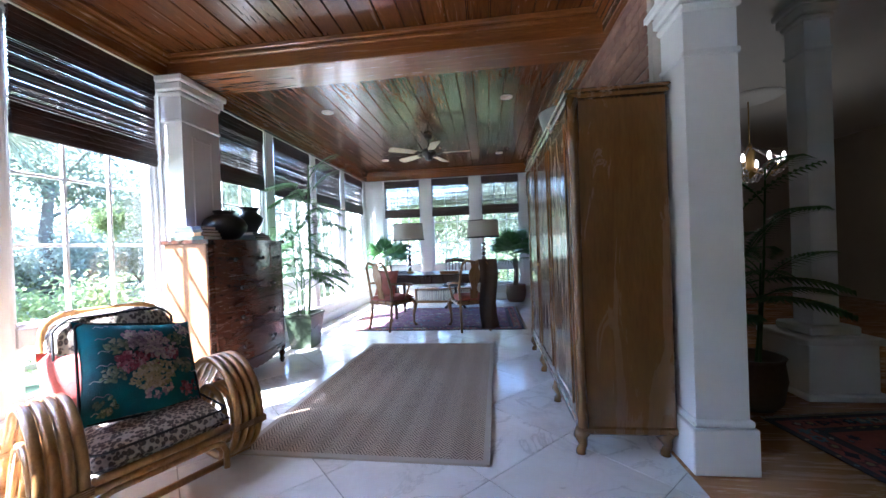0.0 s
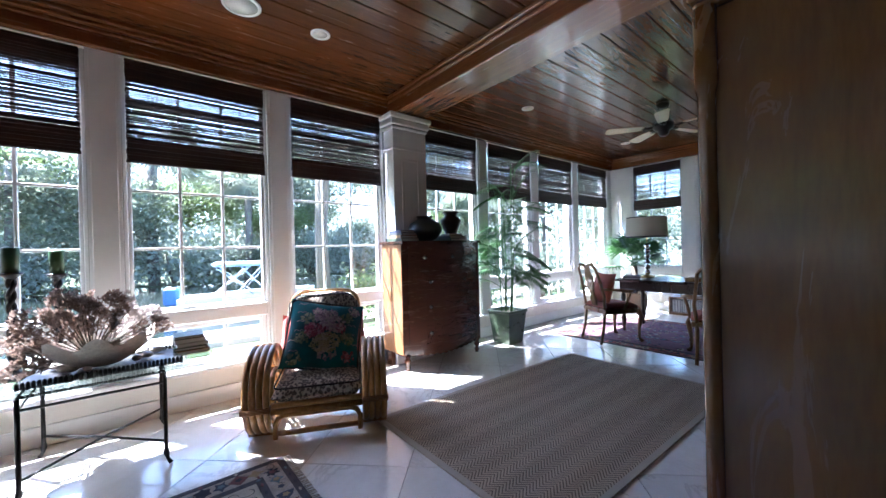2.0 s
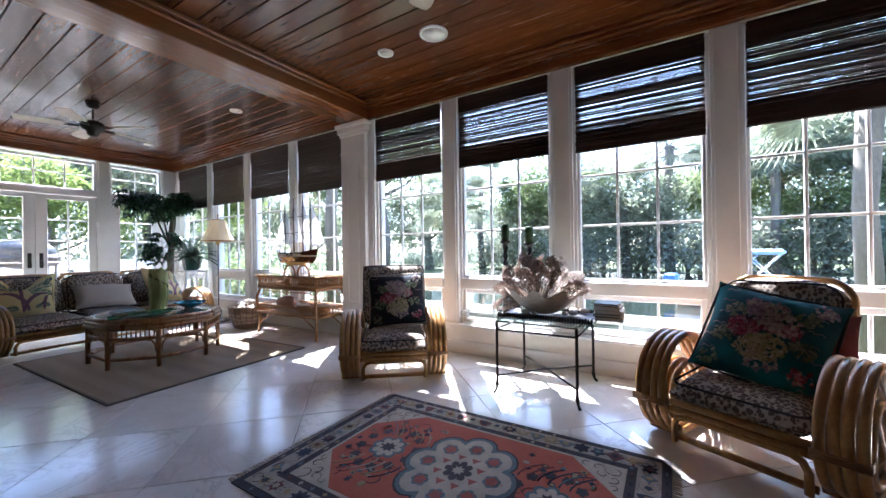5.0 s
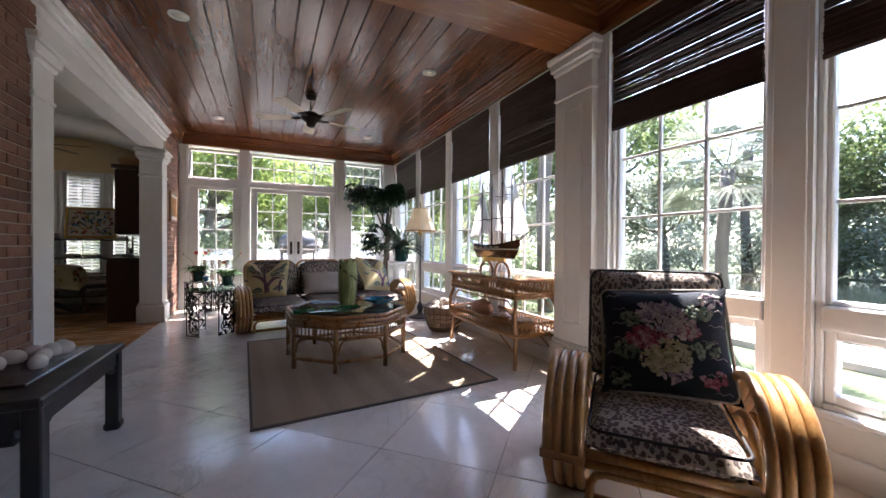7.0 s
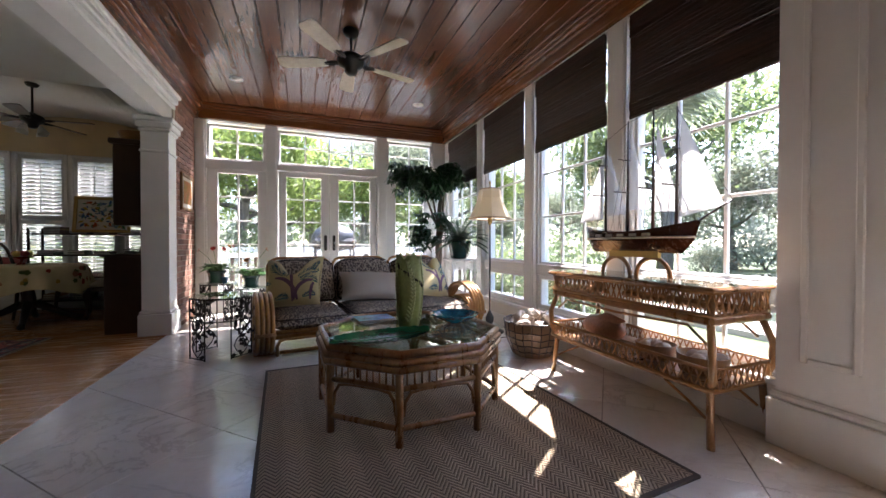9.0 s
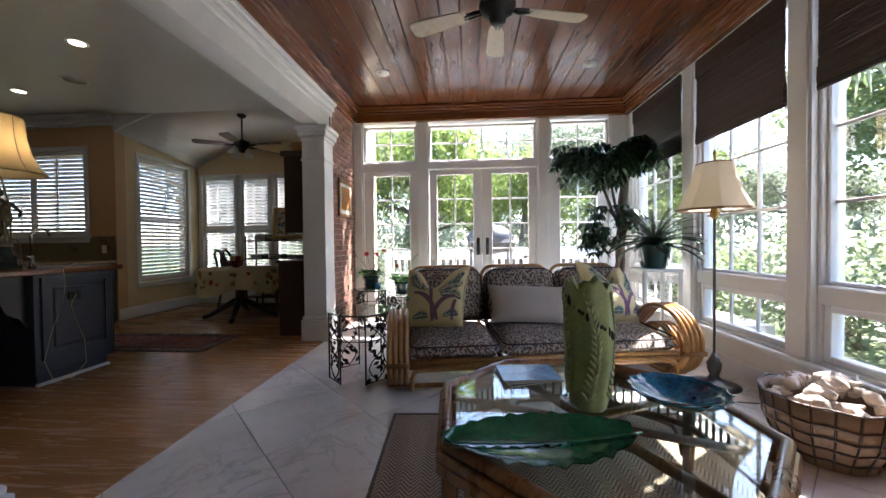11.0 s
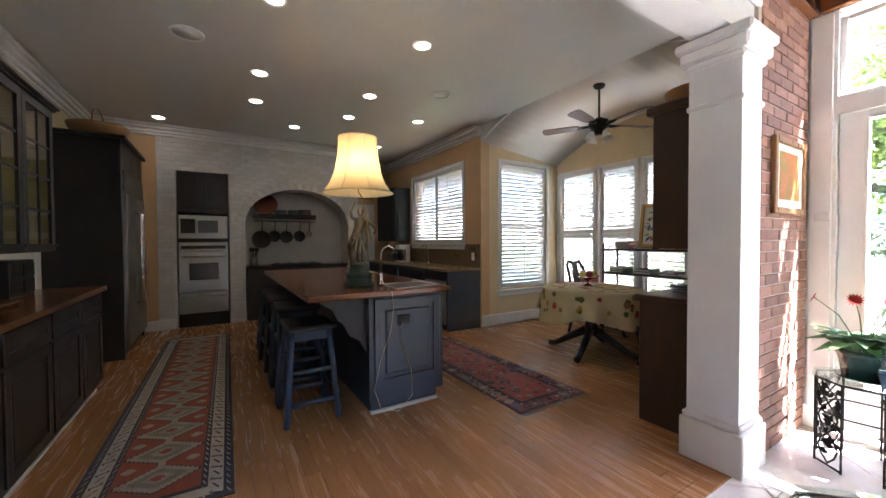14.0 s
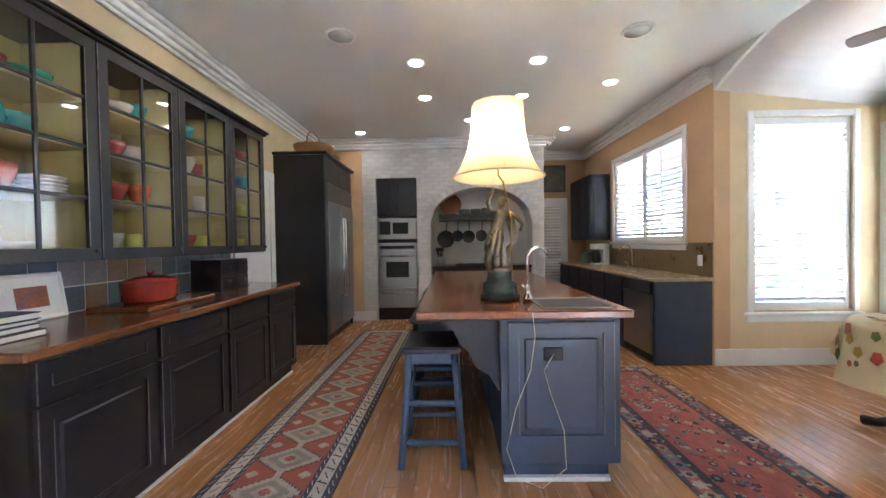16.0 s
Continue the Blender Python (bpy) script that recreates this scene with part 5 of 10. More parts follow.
        for k in range(int(260 * wx * wy / 2.5)):
            motif(rng.uniform(-fx + 0.04, fx - 0.04), rng.uniform(-fy + 0.04, fy - 0.04), rng.uniform(0.018, 0.04), 0.009)
    part("woven_pattern", mo, RUGMIX, t, "small dark and cream woven flowers", kind="stuff")
    fringe(t, wx, wy)
    return t


oriental_rug(pose(-0.60, 0.62, 0.0, 0, 0, 0.5), 1.26, 1.84, "red oriental rug with a grey blue medallion")
RUGPURPLE = mat("rug_plum", (0.14, 0.06, 0.085), 0.95, var=0.4, scale=6, fine=180, bump=0.5, col2=(0.2, 0.10, 0.13))
oriental_rug(pose(-0.58, 6.45, 0.0, 0, 0, 90), 1.95, 2.75, "plum and ink oriental rug under the desk", False, RUGPURPLE, 5)


# ---- chest, armoire, tables ----
def book(m, w, d, h, col, group="books", name="book", label="closed hardback book lying flat"):
    t = thing(name, label, "book", m, group)
    part("cover", B().box(-w / 2, w / 2, -d / 2, d / 2, 0, 0.004, 0.001).box(-w / 2, w / 2, -d / 2, d / 2, h - 0.004, h, 0.001).box(-w / 2, -w / 2 + 0.005, -d / 2, d / 2, 0.004, h - 0.004), col, t)
    part("page_block", B().box(-w / 2 + 0.006, w / 2 - 0.004, -d / 2 + 0.004, d / 2 - 0.004, 0.0045, h - 0.0045), PAPER, t, "cream page block")
    return t


COVERS = [mat("book_cloth", c, 0.6, var=0.12, bump=0.1) for c in ((0.04, 0.05, 0.05), (0.30, 0.28, 0.24), (0.10, 0.03, 0.03), (0.05, 0.08, 0.05), (0.45, 0.42, 0.36), (0.03, 0.04, 0.09), (0.28, 0.14, 0.05))]


def book_stack(x, y, z, sizes, rng, turn=0.0):
    for w, d, h in sizes:
        book(pose(x + rng.uniform(-0.008, 0.008), y + rng.uniform(-0.008, 0.008), z, 0, 0, turn + rng.uniform(-4, 4)), w, d, h, rng.choice(COVERS))
        z += h + 0.0005
    return z


CHT = 1.36
chest = thing("chest_of_drawers", "bow fronted mahogany chest of drawers on turned feet", "chest of drawers", pose(-2.42, 2.97, 0))
CD, CW = 0.46, 1.11
bow = lambda v: CD - 0.06 + 0.06 * math.sin(math.pi * max(0, min(1, v / CW)))
part("body", B().prism([(0, 0), (CD - 0.06, 0)] + [(bow(CW * i / 12) - 0.012, CW * i / 12) for i in range(1, 12)] + [(CD - 0.06, CW), (0, CW)], 0.16, CHT - 0.03).box(0, CD - 0.05, -0.002, 0.0, 0.16, 0.2), MAHOG, chest)
part("side", B().box(0.005, CD - 0.07, -0.008, 0.0, 0.17, CHT - 0.035, 0.002), CHESTSIDE, chest, "side panel painted a paler, sunlit honey colour")
part("top", B().prism([(-0.01, -0.025), (CD - 0.04, -0.025)] + [(bow(CW * i / 12) + 0.012, CW * i / 12) for i in range(13)] + [(CD - 0.04, CW + 0.025), (-0.01, CW + 0.025)], CHT - 0.03, CHT), MAHOG, chest)
for row, (z0, z1) in enumerate(((0.24, 0.50), (0.52, 0.78), (0.80, 1.03), (1.05, 1.31))):
    spans = ((0.06, CW - 0.06),) if row < 3 else ((0.06, CW * 0.72), (CW * 0.74, CW - 0.06))
    for a, c in spans:
        poly = [(bow(a + (c - a) * i / 10) + 0.004, a + (c - a) * i / 10) for i in range(11)] + [(bow(a + (c - a) * i / 10) - 0.03, a + (c - a) * i / 10) for i in range(10, -1, -1)]
        d = part("drawer", B().prism(poly, z0, z1), MAHOG, chest)
        for k in ((0.25, 0.75) if c - a > 0.5 else (0.5,)):
            y = a + (c - a) * k
            kb = B().lathe([(0.006, 0), (0.009, 0.012), (0.02, 0.022), (0.022, 0.032), (0.014, 0.042), (0, 0.045)], 12).at(pose(bow(y) + 0.003, y, (z0 + z1) / 2, 0, 90))
            part("knob", kb, GRANITE, d, "dark glass knob")
ap = [(0.06 + (CW - 0.12) * i / 36, 0.17 - 0.018 * abs(math.sin(i * math.pi / 3)) - 0.04 * math.sin(math.pi * i / 36)) for i in range(37)]
b = B()
for (ya, za), (yb, zb) in zip(ap, ap[1:]):
    b.add([(bow(ya) - 0.004, ya, za), (bow(yb) - 0.004, yb, zb), (bow(yb) - 0.004, yb, 0.22), (bow(ya) - 0.004, ya, 0.22), (bow(ya) - 0.03, ya, za), (bow(yb) - 0.03, yb, zb)], [(0, 1, 2, 3), (0, 4, 5, 1)])
part("apron", b, MAHOG, chest, "scalloped apron")
FOOT = [(0.018, 0), (0.024, 0.02), (0.03, 0.04), (0.018, 0.065), (0.034, 0.09), (0.036, 0.11), (0.022, 0.13), (0.038, 0.17)]
for y in (0.05, CW - 0.05):
    part("foot", B().lathe(FOOT, 14, CD - 0.075, y), MAHOG, chest, "turned foot")
    part("rear_foot", B().prism([(0.01, y - 0.03), (0.11, y - 0.03), (0.11, y + 0.03), (0.01, y + 0.03)], 0, 0.17), MAHOG, chest)
rng = random.Random(11)
zt = book_stack(-2.24, 3.12, CHT, [(0.24, 0.30, 0.035), (0.22, 0.28, 0.03), (0.20, 0.26, 0.025), (0.18, 0.24, 0.03)], rng, 90)
solid("clay_pot", B().lathe([(0.06, 0), (0.10, 0.02), (0.145, 0.075), (0.15, 0.11), (0.125, 0.155), (0.075, 0.185), (0.06, 0.195), (0.075, 0.215), (0.065, 0.215), (0.05, 0.19), (0.0, 0.19)], 28), BLACKPOT,
      "round black burnished clay pot", "pot", pose(-2.19, 3.40, CHT) @ Matrix.Scale(1.32, 4))
z2 = book_stack(-2.22, 3.80, CHT, [(0.26, 0.34, 0.03), (0.25, 0.32, 0.03), (0.20, 0.26, 0.025)], rng, 90)
solid("clay_vase", B().lathe([(0.055, 0), (0.06, 0.02), (0.095, 0.10), (0.10, 0.13), (0.06, 0.165), (0.055, 0.18), (0.08, 0.21), (0.07, 0.21), (0.045, 0.17), (0, 0.17)], 26, wave=0.02, waves=9), BLACKPOT,
      "black clay vase with a flared lip", "vase", pose(-2.2, 3.80, z2) @ Matrix.Scale(1.28, 4))

# armoire, three doors to the room
arm = thing("armoire", "tall polished walnut armoire on short cabriole feet", "armoire", pose(0.79, 2.32, 0))
AL, AD, AH = 2.16, 0.53, 2.08
part("body", B().box(0.02, AD, 0, AL, 0.13, AH - 0.05, 0.012), ARMOIRE, arm)
part("cornice", B().box(-0.01, AD + 0.01, -0.02, AL + 0.02, AH - 0.05, AH - 0.02, 0.012).box(-0.025, AD + 0.01, -0.03, AL + 0.03, AH - 0.02, AH, 0.008), ARMOIRE, arm)
part("base_moulding", B().box(0.0, AD + 0.005, -0.01, AL + 0.01, 0.12, 0.17, 0.012), ARMOIRE, arm)
for i in range(3):
    a, c = 0.06 + (AL - 0.12) * i / 3, 0.06 + (AL - 0.12) * (i + 1) / 3
    d = part("door", B().box(-0.002, 0.02, a + 0.006, c - 0.006, 0.19, AH - 0.08, 0.006), ARMOIRE, arm)
    f = B()
    frame_bars(f, -0.010, -0.002, a + 0.05, c - 0.05, 0.25, AH - 0.15, 0.02)
    part("moulding", f, ARMOIRE, d)
    part("keyhole", B().lathe([(0.004, 0), (0.014, 0.004), (0.008, 0.014), (0, 0.015)], 10).at(pose(-0.004, c - 0.03 if i < 2 else a + 0.03, 1.02, 0, -90)), BRASS, d, "brass escutcheon")
for y in (0.0, AL):
    part("corner_post", B().lathe([(0.034, 0.17), (0.034, 0.24), (0.026, 0.27), (0.026, 1.75), (0.034, 1.78), (0.034, AH - 0.05)], 14, 0.02, y), ARMOIRE, arm)
for y in (0.03, 0.74, 1.42, AL - 0.03):
    for x in (0.03, AD - 0.04):
        part("foot", B().tube([(x, y, 0.14), (x - 0.02, y, 0.10), (x - 0.005, y, 0.05), (x - 0.02, y, 0.02), (x - 0.02, y, 0.0)], [0.045, 0.04, 0.024, 0.026, 0.03], 10), ARMOIRE, arm)
tub = thing("metal_tub", "round grey metal tub on top of an armoire", "tub", pose(1.0, 3.35, AH))
part("bowl", B().lathe([(0.15, 0), (0.17, 0.02), (0.22, 0.22), (0.225, 0.225), (0.21, 0.22), (0.16, 0.03), (0, 0.03)], 26), PEWTER, tub)
part("handle", B().tube([(0.0, 0.22 * math.cos(a), 0.21 + 0.13 * math.sin(a)) for a in [math.pi * i / 12 for i in range(13)]], 0.006, 6), IRON, tub)
solid("tray", B().box(-0.2, 0.2, -0.3, 0.3, 0, 0.012, 0.004).box(-0.2, -0.185, -0.3, 0.3, 0.012, 0.04, 0.003).box(0.185, 0.2, -0.3, 0.3, 0.012, 0.04, 0.003), DARKWOOD, "dark wooden tray on top of an armoire", "tray", pose(1.02, 2.67, AH))

# glass topped iron table between the chairs
gt = thing("glass_table", "oval glass table on a thin dark iron frame", "table", pose(-1.96, 0.68, 0))
oval = [(0.40 * math.cos(a) * (1.0), 0.66 * math.sin(a)) for a in [2 * math.pi * i / 40 for i in range(40)]]
oval = [(math.copysign(abs(x / 0.40) ** 0.75 * 0.40, x), math.copysign(abs(y / 0.66) ** 0.75 * 0.66, y)) for x, y in oval]
tp = part("glass_top", B().prism([(x, y - 0.07) for x, y in oval], 0.575, 0.587), TABLEGLASS, gt, "clear green edged glass")
tp.visible_shadow = False
for sx in (-1, 1):
    for sy in (-1, 1):
        x, y = sx * 0.31, sy * 0.30
        part("leg", B().tube([(x, y, 0.56), (x, y, 0.10), (x, y, 0.07), (x + sx * 0.006, y + sy * 0.006, 0.035), (x + sx * 0.022, y + sy * 0.022, 0.008)], [0.011, 0.011, 0.016, 0.009, 0.012], 8), IRON, gt)
fr = B()
for z in (0.565, 0.50):
    fr.tube([(-0.31, -0.30, z), (0.31, -0.30, z), (0.31, 0.30, z), (-0.31, 0.30, z)], 0.008, 6, True)
part("apron", fr, IRON, gt)
part("stretcher", B().tube([(-0.31, -0.30, 0.14), (0, 0, 0.15), (0.31, 0.30, 0.14)], 0.008, 6).tube([(-0.31, 0.30, 0.14), (0, 0, 0.15), (0.31, -0.30, 0.14)], 0.008, 6), IRON, gt)
GTZ = 0.587
scal = thing("scalloped_tray", "black lacquer tray with a scalloped edge", "tray", pose(-1.93, 0.72, GTZ))
part("base", B().box(-0.22, 0.22, -0.36, 0.36, 0, 0.012, 0.004), BLACKPOT, scal)
for s in (-1, 1):
    b = B()
    for i in range(36):
        b.lathe([(0.010, 0.0), (0.010, 0.03), (0.006, 0.04), (0, 0.042)], 6, s * 0.215, -0.35 + 0.02 * i)
    part("rim", b, BLACKPOT, scal, "beaded black rim")


def twist_stick(x, y, h):
    t = thing("candlestick", "black barley twist candlestick with a green candle", "candlestick", pose(x, y, GTZ), "twist candlesticks")
    part("base", B().lathe([(0.085, 0), (0.085, 0.01), (0.05, 0.02), (0.03, 0.05), (0.022, 0.08)], 18), BLACKPOT, t)
    b = B()
    for ph in (0, math.pi):
        b.tube([(0.011 * math.cos(ph + k * 0.55), 0.011 * math.sin(ph + k * 0.55), 0.08 + k * (h - 0.12) / 40) for k in range(41)], 0.013, 6)
    part("twisted_stem", b, BLACKPOT, t)
    part("drip_pan", B().lathe([(0.02, h - 0.05), (0.03, h - 0.035), (0.05, h - 0.02), (0.05, h - 0.012), (0.02, h - 0.008)], 16), BLACKPOT, t)
    part("candle", B().lathe([(0.036, h - 0.01), (0.037, h + 0.13), (0.033, h + 0.135), (0.0, h + 0.132)], 18), mat("green_wax", (0.03, 0.085, 0.02), 0.4, var=0.15), t, "olive green pillar candle")
    return t


twist_stick(-2.05, 0.30, 0.62)
twist_stick(-2.19, 0.47, 0.60)
rng = random.Random(21)
sh = thing("giant_shell", "large ruffled clam shell bowl", "shell", pose(-1.88, 0.68, GTZ + 0.012))
b = B()
n, mrow = 48, 8
vs = []
for j in range(mrow + 1):
    for i in range(n):
        a = 2 * math.pi * i / n
        u = j / mrow
        r = (0.05 + 0.24 * u) * (1 + 0.10 * u * math.cos(9 * a))
        vs.append((r * math.cos(a) * 0.75, r * math.sin(a), 0.015 + 0.17 * u ** 1.6 + 0.035 * u * u * math.cos(9 * a)))
b.add(vs, [(j * n + i, j * n + (i + 1) % n, (j + 1) * n + (i + 1) % n, (j + 1) * n + i) for j in range(mrow) for i in range(n)] + [tuple(range(n))[::-1]], True)
part("bowl", b, SHELL, sh)
coral = thing("sea_fan", "dried branching sea fan and seed heads in a shell", "dried plant", pose(-1.90, 0.62, GTZ + 0.02))
b = B()
BUFF = leafy("dried_bloom", (0.24, 0.165, 0.13), (0.43, 0.335, 0.28), 0.8, 0.4)
PALEFAN = leafy("pale_sea_fan", (0.48, 0.42, 0.38), (0.62, 0.56, 0.52), 0.8, 0.45)
for a0, spread_, reach, cloth, lean, count_ in ((-38, 40, 0.40, BUFF, -0.05, 2600), (4, 30, 0.37, BUFF, 0.0, 1700), (40, 17, 0.38, PALEFAN, -0.03, 1000), (-78, 22, 0.33, BUFF, 0.04, 800), (62, 10, 0.40, BUFF, 0.03, 380)):
    fl = B()
    place = lambda r, a: Vector((lean * r / 0.3 + 0.02 * math.sin(9 * a + r * 12), 0.02 + r * math.sin(a), 0.06 + r * math.cos(a)))
    for k in range(9):
        a = radians(a0 + spread_ * (k / 4 - 1) * 0.9)
        bend = rng.uniform(-0.12, 0.12)
        b.tube([place(reach * (0.1 + 0.15 * i), a + bend * (i / 6) ** 2) for i in range(7)], [0.0045 - 0.0006 * i for i in range(7)], 5)
    for k in range(count_):
        a = radians(a0 + spread_ * rng.uniform(-1, 1))
        r = reach * (0.32 + 0.68 * math.sqrt(rng.random())) * (1 + 0.10 * math.sin(a * 13 + a0))
        if math.sin(a * 23 + 3 * math.sin(r * 40)) + math.sin(r * 46 + a * 9) < -0.9:
            continue
        p = place(r, a) + Vector((rng.gauss(0, 0.007), rng.gauss(0, 0.004), rng.gauss(0, 0.004)))
        d = Vector((rng.uniform(-0.4, 0.4), math.sin(a) + rng.uniform(-0.9, 0.9), math.cos(a) + rng.uniform(-0.9, 0.9)))
        fl.leaf(p, d, (1, rng.uniform(-0.5, 0.5), 0.2), 0.022, 0.012)
    part("fan", fl, cloth, coral, "lacy dried sea fan", kind="stuff")
part("branch", b, BARK, coral)
book_stack(-2.02, 1.14, GTZ, [(0.24, 0.19, 0.028), (0.24, 0.19, 0.02), (0.23, 0.19, 0.025), (0.22, 0.18, 0.03), (0.2, 0.17, 0.02)], rng)
b = B()
for k in range(14):
    b.ball((rng.uniform(-0.16, 0.16), rng.uniform(-0.3, 0.3), 0.03), rng.uniform(0.02, 0.045), rng.uniform(0.02, 0.05), 0.02, 6)
tagged(solid("shells", b, SHELL, "scatter of small pale sea shells", "shells", pose(-1.93, 0.72, GTZ + 0.010)), kind="stuff")


# wicker cart with the ship model
cart = thing("wicker_cart", "two tier wicker serving table with a glass top", "serving table", pose(-2.28, -2.86, 0))
HX, HY, CTZ = 0.21, 0.60, 0.82
part("top_frame", B().box(-HX - 0.06, HX + 0.06, -HY - 0.05, HY + 0.05, CTZ - 0.03, CTZ - 0.006, 0.01), CARTWOOD, cart)
ob = part("glass_top", B().box(-HX - 0.055, HX + 0.055, -HY - 0.045, HY + 0.045, CTZ - 0.006, CTZ, 0.002), TABLEGLASS, cart)
ob.visible_shadow = False
for sx in (-1, 1):
    for sy in (-1, 1):
        pts = [(sx * HX, sy * HY, CTZ - 0.03), (sx * HX, sy * HY, 0.62), (sx * (HX + 0.035), sy * (HY + 0.03), 0.5), (sx * (HX + 0.03), sy * (HY + 0.03), 0.38), (sx * HX, sy * HY, 0.28), (sx * (HX + 0.01), sy * (HY + 0.01), 0.12), (sx * (HX + 0.02), sy * (HY + 0.02), 0.0)]
        part("leg", B().tube(pts, 0.019, 8), CARTWOOD, cart)


def gallery(z0, z1, hx, hy):
    b = B()
    for z in (z0, z1):
        b.tube([(-hx, -hy, z), (hx, -hy, z), (hx, hy, z), (-hx, hy, z)], 0.011, 6, True)
    for s in (-1, 1):
        k = int(2 * hy / 0.045)
        for i in range(k):
            y = -hy + 2 * hy * i / k
            b.tube([(s * hx, y, z0), (s * hx, y + 0.04, z1)], 0.005, 5).tube([(s * hx, y + 0.04, z0), (s * hx, y, z1)], 0.005, 5)
        k = int(2 * hx / 0.045)
        for i in range(k):
            x = -hx + 2 * hx * i / k
            b.tube([(x, s * hy, z0), (x + 0.04, s * hy, z1)], 0.005, 5).tube([(x + 0.04, s * hy, z0), (x, s * hy, z1)], 0.005, 5)
    return b


part("upper_gallery", gallery(0.67, 0.785, HX + 0.02, HY + 0.02), CANE, cart, "openwork cane band")
part("lower_gallery", gallery(0.30, 0.40, HX + 0.03, HY + 0.03), CANE, cart, "openwork cane band")
part("upper_rail", B().box(-HX - 0.03, HX + 0.03, -HY - 0.03, -HY + 0.0, 0.62, 0.665, 0.012).box(-HX - 0.03, HX + 0.03, HY, HY + 0.03, 0.62, 0.665, 0.012).box(HX, HX + 0.03, -HY, HY, 0.62, 0.665, 0.012).box(-HX - 0.03, -HX, -HY, HY, 0.62, 0.665, 0.012), CARTWOOD, cart)
part("shelf", B().box(-HX - 0.02, HX + 0.02, -HY - 0.02, HY + 0.02, 0.27, 0.295, 0.008), CARTWOOD, cart)
for s in (-1, 1):
    part("bow", B().tube([(s * HX, -HY + 0.02, 0.52), (s * HX, -HY + 0.12, 0.60), (s * HX, 0, 0.585), (s * HX, HY - 0.12, 0.60), (s * HX, HY - 0.02, 0.52)], 0.008, 6), CANE, cart)
    part("foot_bow", B().tube([(s * HX, -HY + 0.02, 0.14), (s * HX, -HY + 0.12, 0.20), (s * HX, -HY + 0.25, 0.265)], 0.008, 6).tube([(s * HX, HY - 0.02, 0.14), (s * HX, HY - 0.12, 0.20), (s * HX, HY - 0.25, 0.265)], 0.008, 6), CANE, cart)
for k, (y, r, h) in enumerate(((0.42, 0.12, 0.11), (0.12, 0.11, 0.10))):
    bk = thing("round_basket", "small round coiled basket holding shells", "basket", pose(-2.28, -2.86 + y, 0.295), "coiled baskets")
    part("coil", B().lathe([(r * 0.8, 0), (r, 0.02), (r * 1.08, h), (r * 1.02, h), (r * 0.9, 0.02), (0, 0.015)], 20), CANE, bk)
    b = B()
    for q in range(7):
        b.ball((rng.uniform(-r, r) * 0.55, rng.uniform(-r, r) * 0.55, h * 0.8), 0.045, 0.04, 0.035, 6)
    part("shell_heap", b, SHELL, bk, "pale shells", kind="stuff")
cs = B().ball((0, 0, 0.10), 0.09, 0.20, 0.09, 10).tube([(0, -0.12, 0.11), (0, 0.05, 0.17), (0.02, 0.22, 0.19)], [0.07, 0.05, 0.005], 10)
solid("conch_shell", cs, mat("conch", (0.34, 0.17, 0.11), 0.35, var=0.3, scale=9), "brown conch shell with a pointed spire", "shell", pose(-2.30, -3.2, 0.293))

ship = thing("model_ship", "wooden model sailing ship with white cloth sails", "model ship", pose(-2.26, -2.90, CTZ, 0, 0, 90) @ Matrix.Scale(1.24, 4))
hull = B()
hs = []
for i in range(13):
    u = -1 + 2 * i / 12
    half = 0.075 * (1 - abs(u) ** 2.6) ** 0.6 if abs(u) < 1 else 0.0
    top = 0.24 + 0.045 * u * u
    hs += [(0.37 * u, -half, top), (0.34 * u, -half * 0.9, 0.19), (0.30 * u, -half * 0.35, 0.145), (0.28 * u, 0, 0.125), (0.30 * u, half * 0.35, 0.145), (0.34 * u, half * 0.9, 0.19), (0.37 * u, half, top)]
hull.add(hs, [(i * 7 + j, (i + 1) * 7 + j, (i + 1) * 7 + (j + 1) % 7, i * 7 + (j + 1) % 7) for i in range(12) for j in range(7)])
part("hull", hull, MAHOG, ship)
part("waterline", B().tube([(0.345 * (-1 + i / 6), -0.07 * max(0, 1 - abs(-1 + i / 6) ** 2.6) ** 0.6 - 0.002, 0.205) for i in range(13)], 0.006, 5), PAPER, ship, "pale painted stripe")
for x in (-0.2, -0.12, -0.04, 0.04, 0.12):
    part("gun_port", B().box(x, x + 0.04, -0.08, -0.06, 0.214, 0.228), PAPER, ship)
part("keel_board", B().prism([(-0.16, -0.012), (0.16, -0.012), (0.16, 0.012), (-0.16, 0.012)], 0.10, 0.14), BRASS, ship)
for x in (-0.12, 0.12):
    part("cradle", B().tube([(x + 0.10 * math.cos(a), 0.0, 0.10 * math.sin(a)) for a in [math.pi * i / 12 for i in range(13)]], 0.012, 6), FRUITWOOD, ship, "bent wood cradle")
for x, h in ((-0.20, 0.80), (-0.04, 0.86), (0.12, 0.88), (0.25, 0.84)):
    part("mast", B().tube([(x, 0, 0.22), (x, 0, h)], [0.009, 0.004], 6), DARKWOOD, ship)
    part("yard", B().tube([(x, -0.10, 0.46), (x, 0.10, 0.46)], 0.004, 5).tube([(x, -0.07, 0.64), (x, 0.07, 0.64)], 0.003, 5), DARKWOOD, ship)
part("bowsprit", B().tube([(0.36, 0, 0.28), (0.50, 0, 0.36)], [0.007, 0.003], 6), DARKWOOD, ship)
SAIL = leafy("sailcloth", (0.46, 0.44, 0.42), (0.56, 0.54, 0.52), 0.85, 0.55)


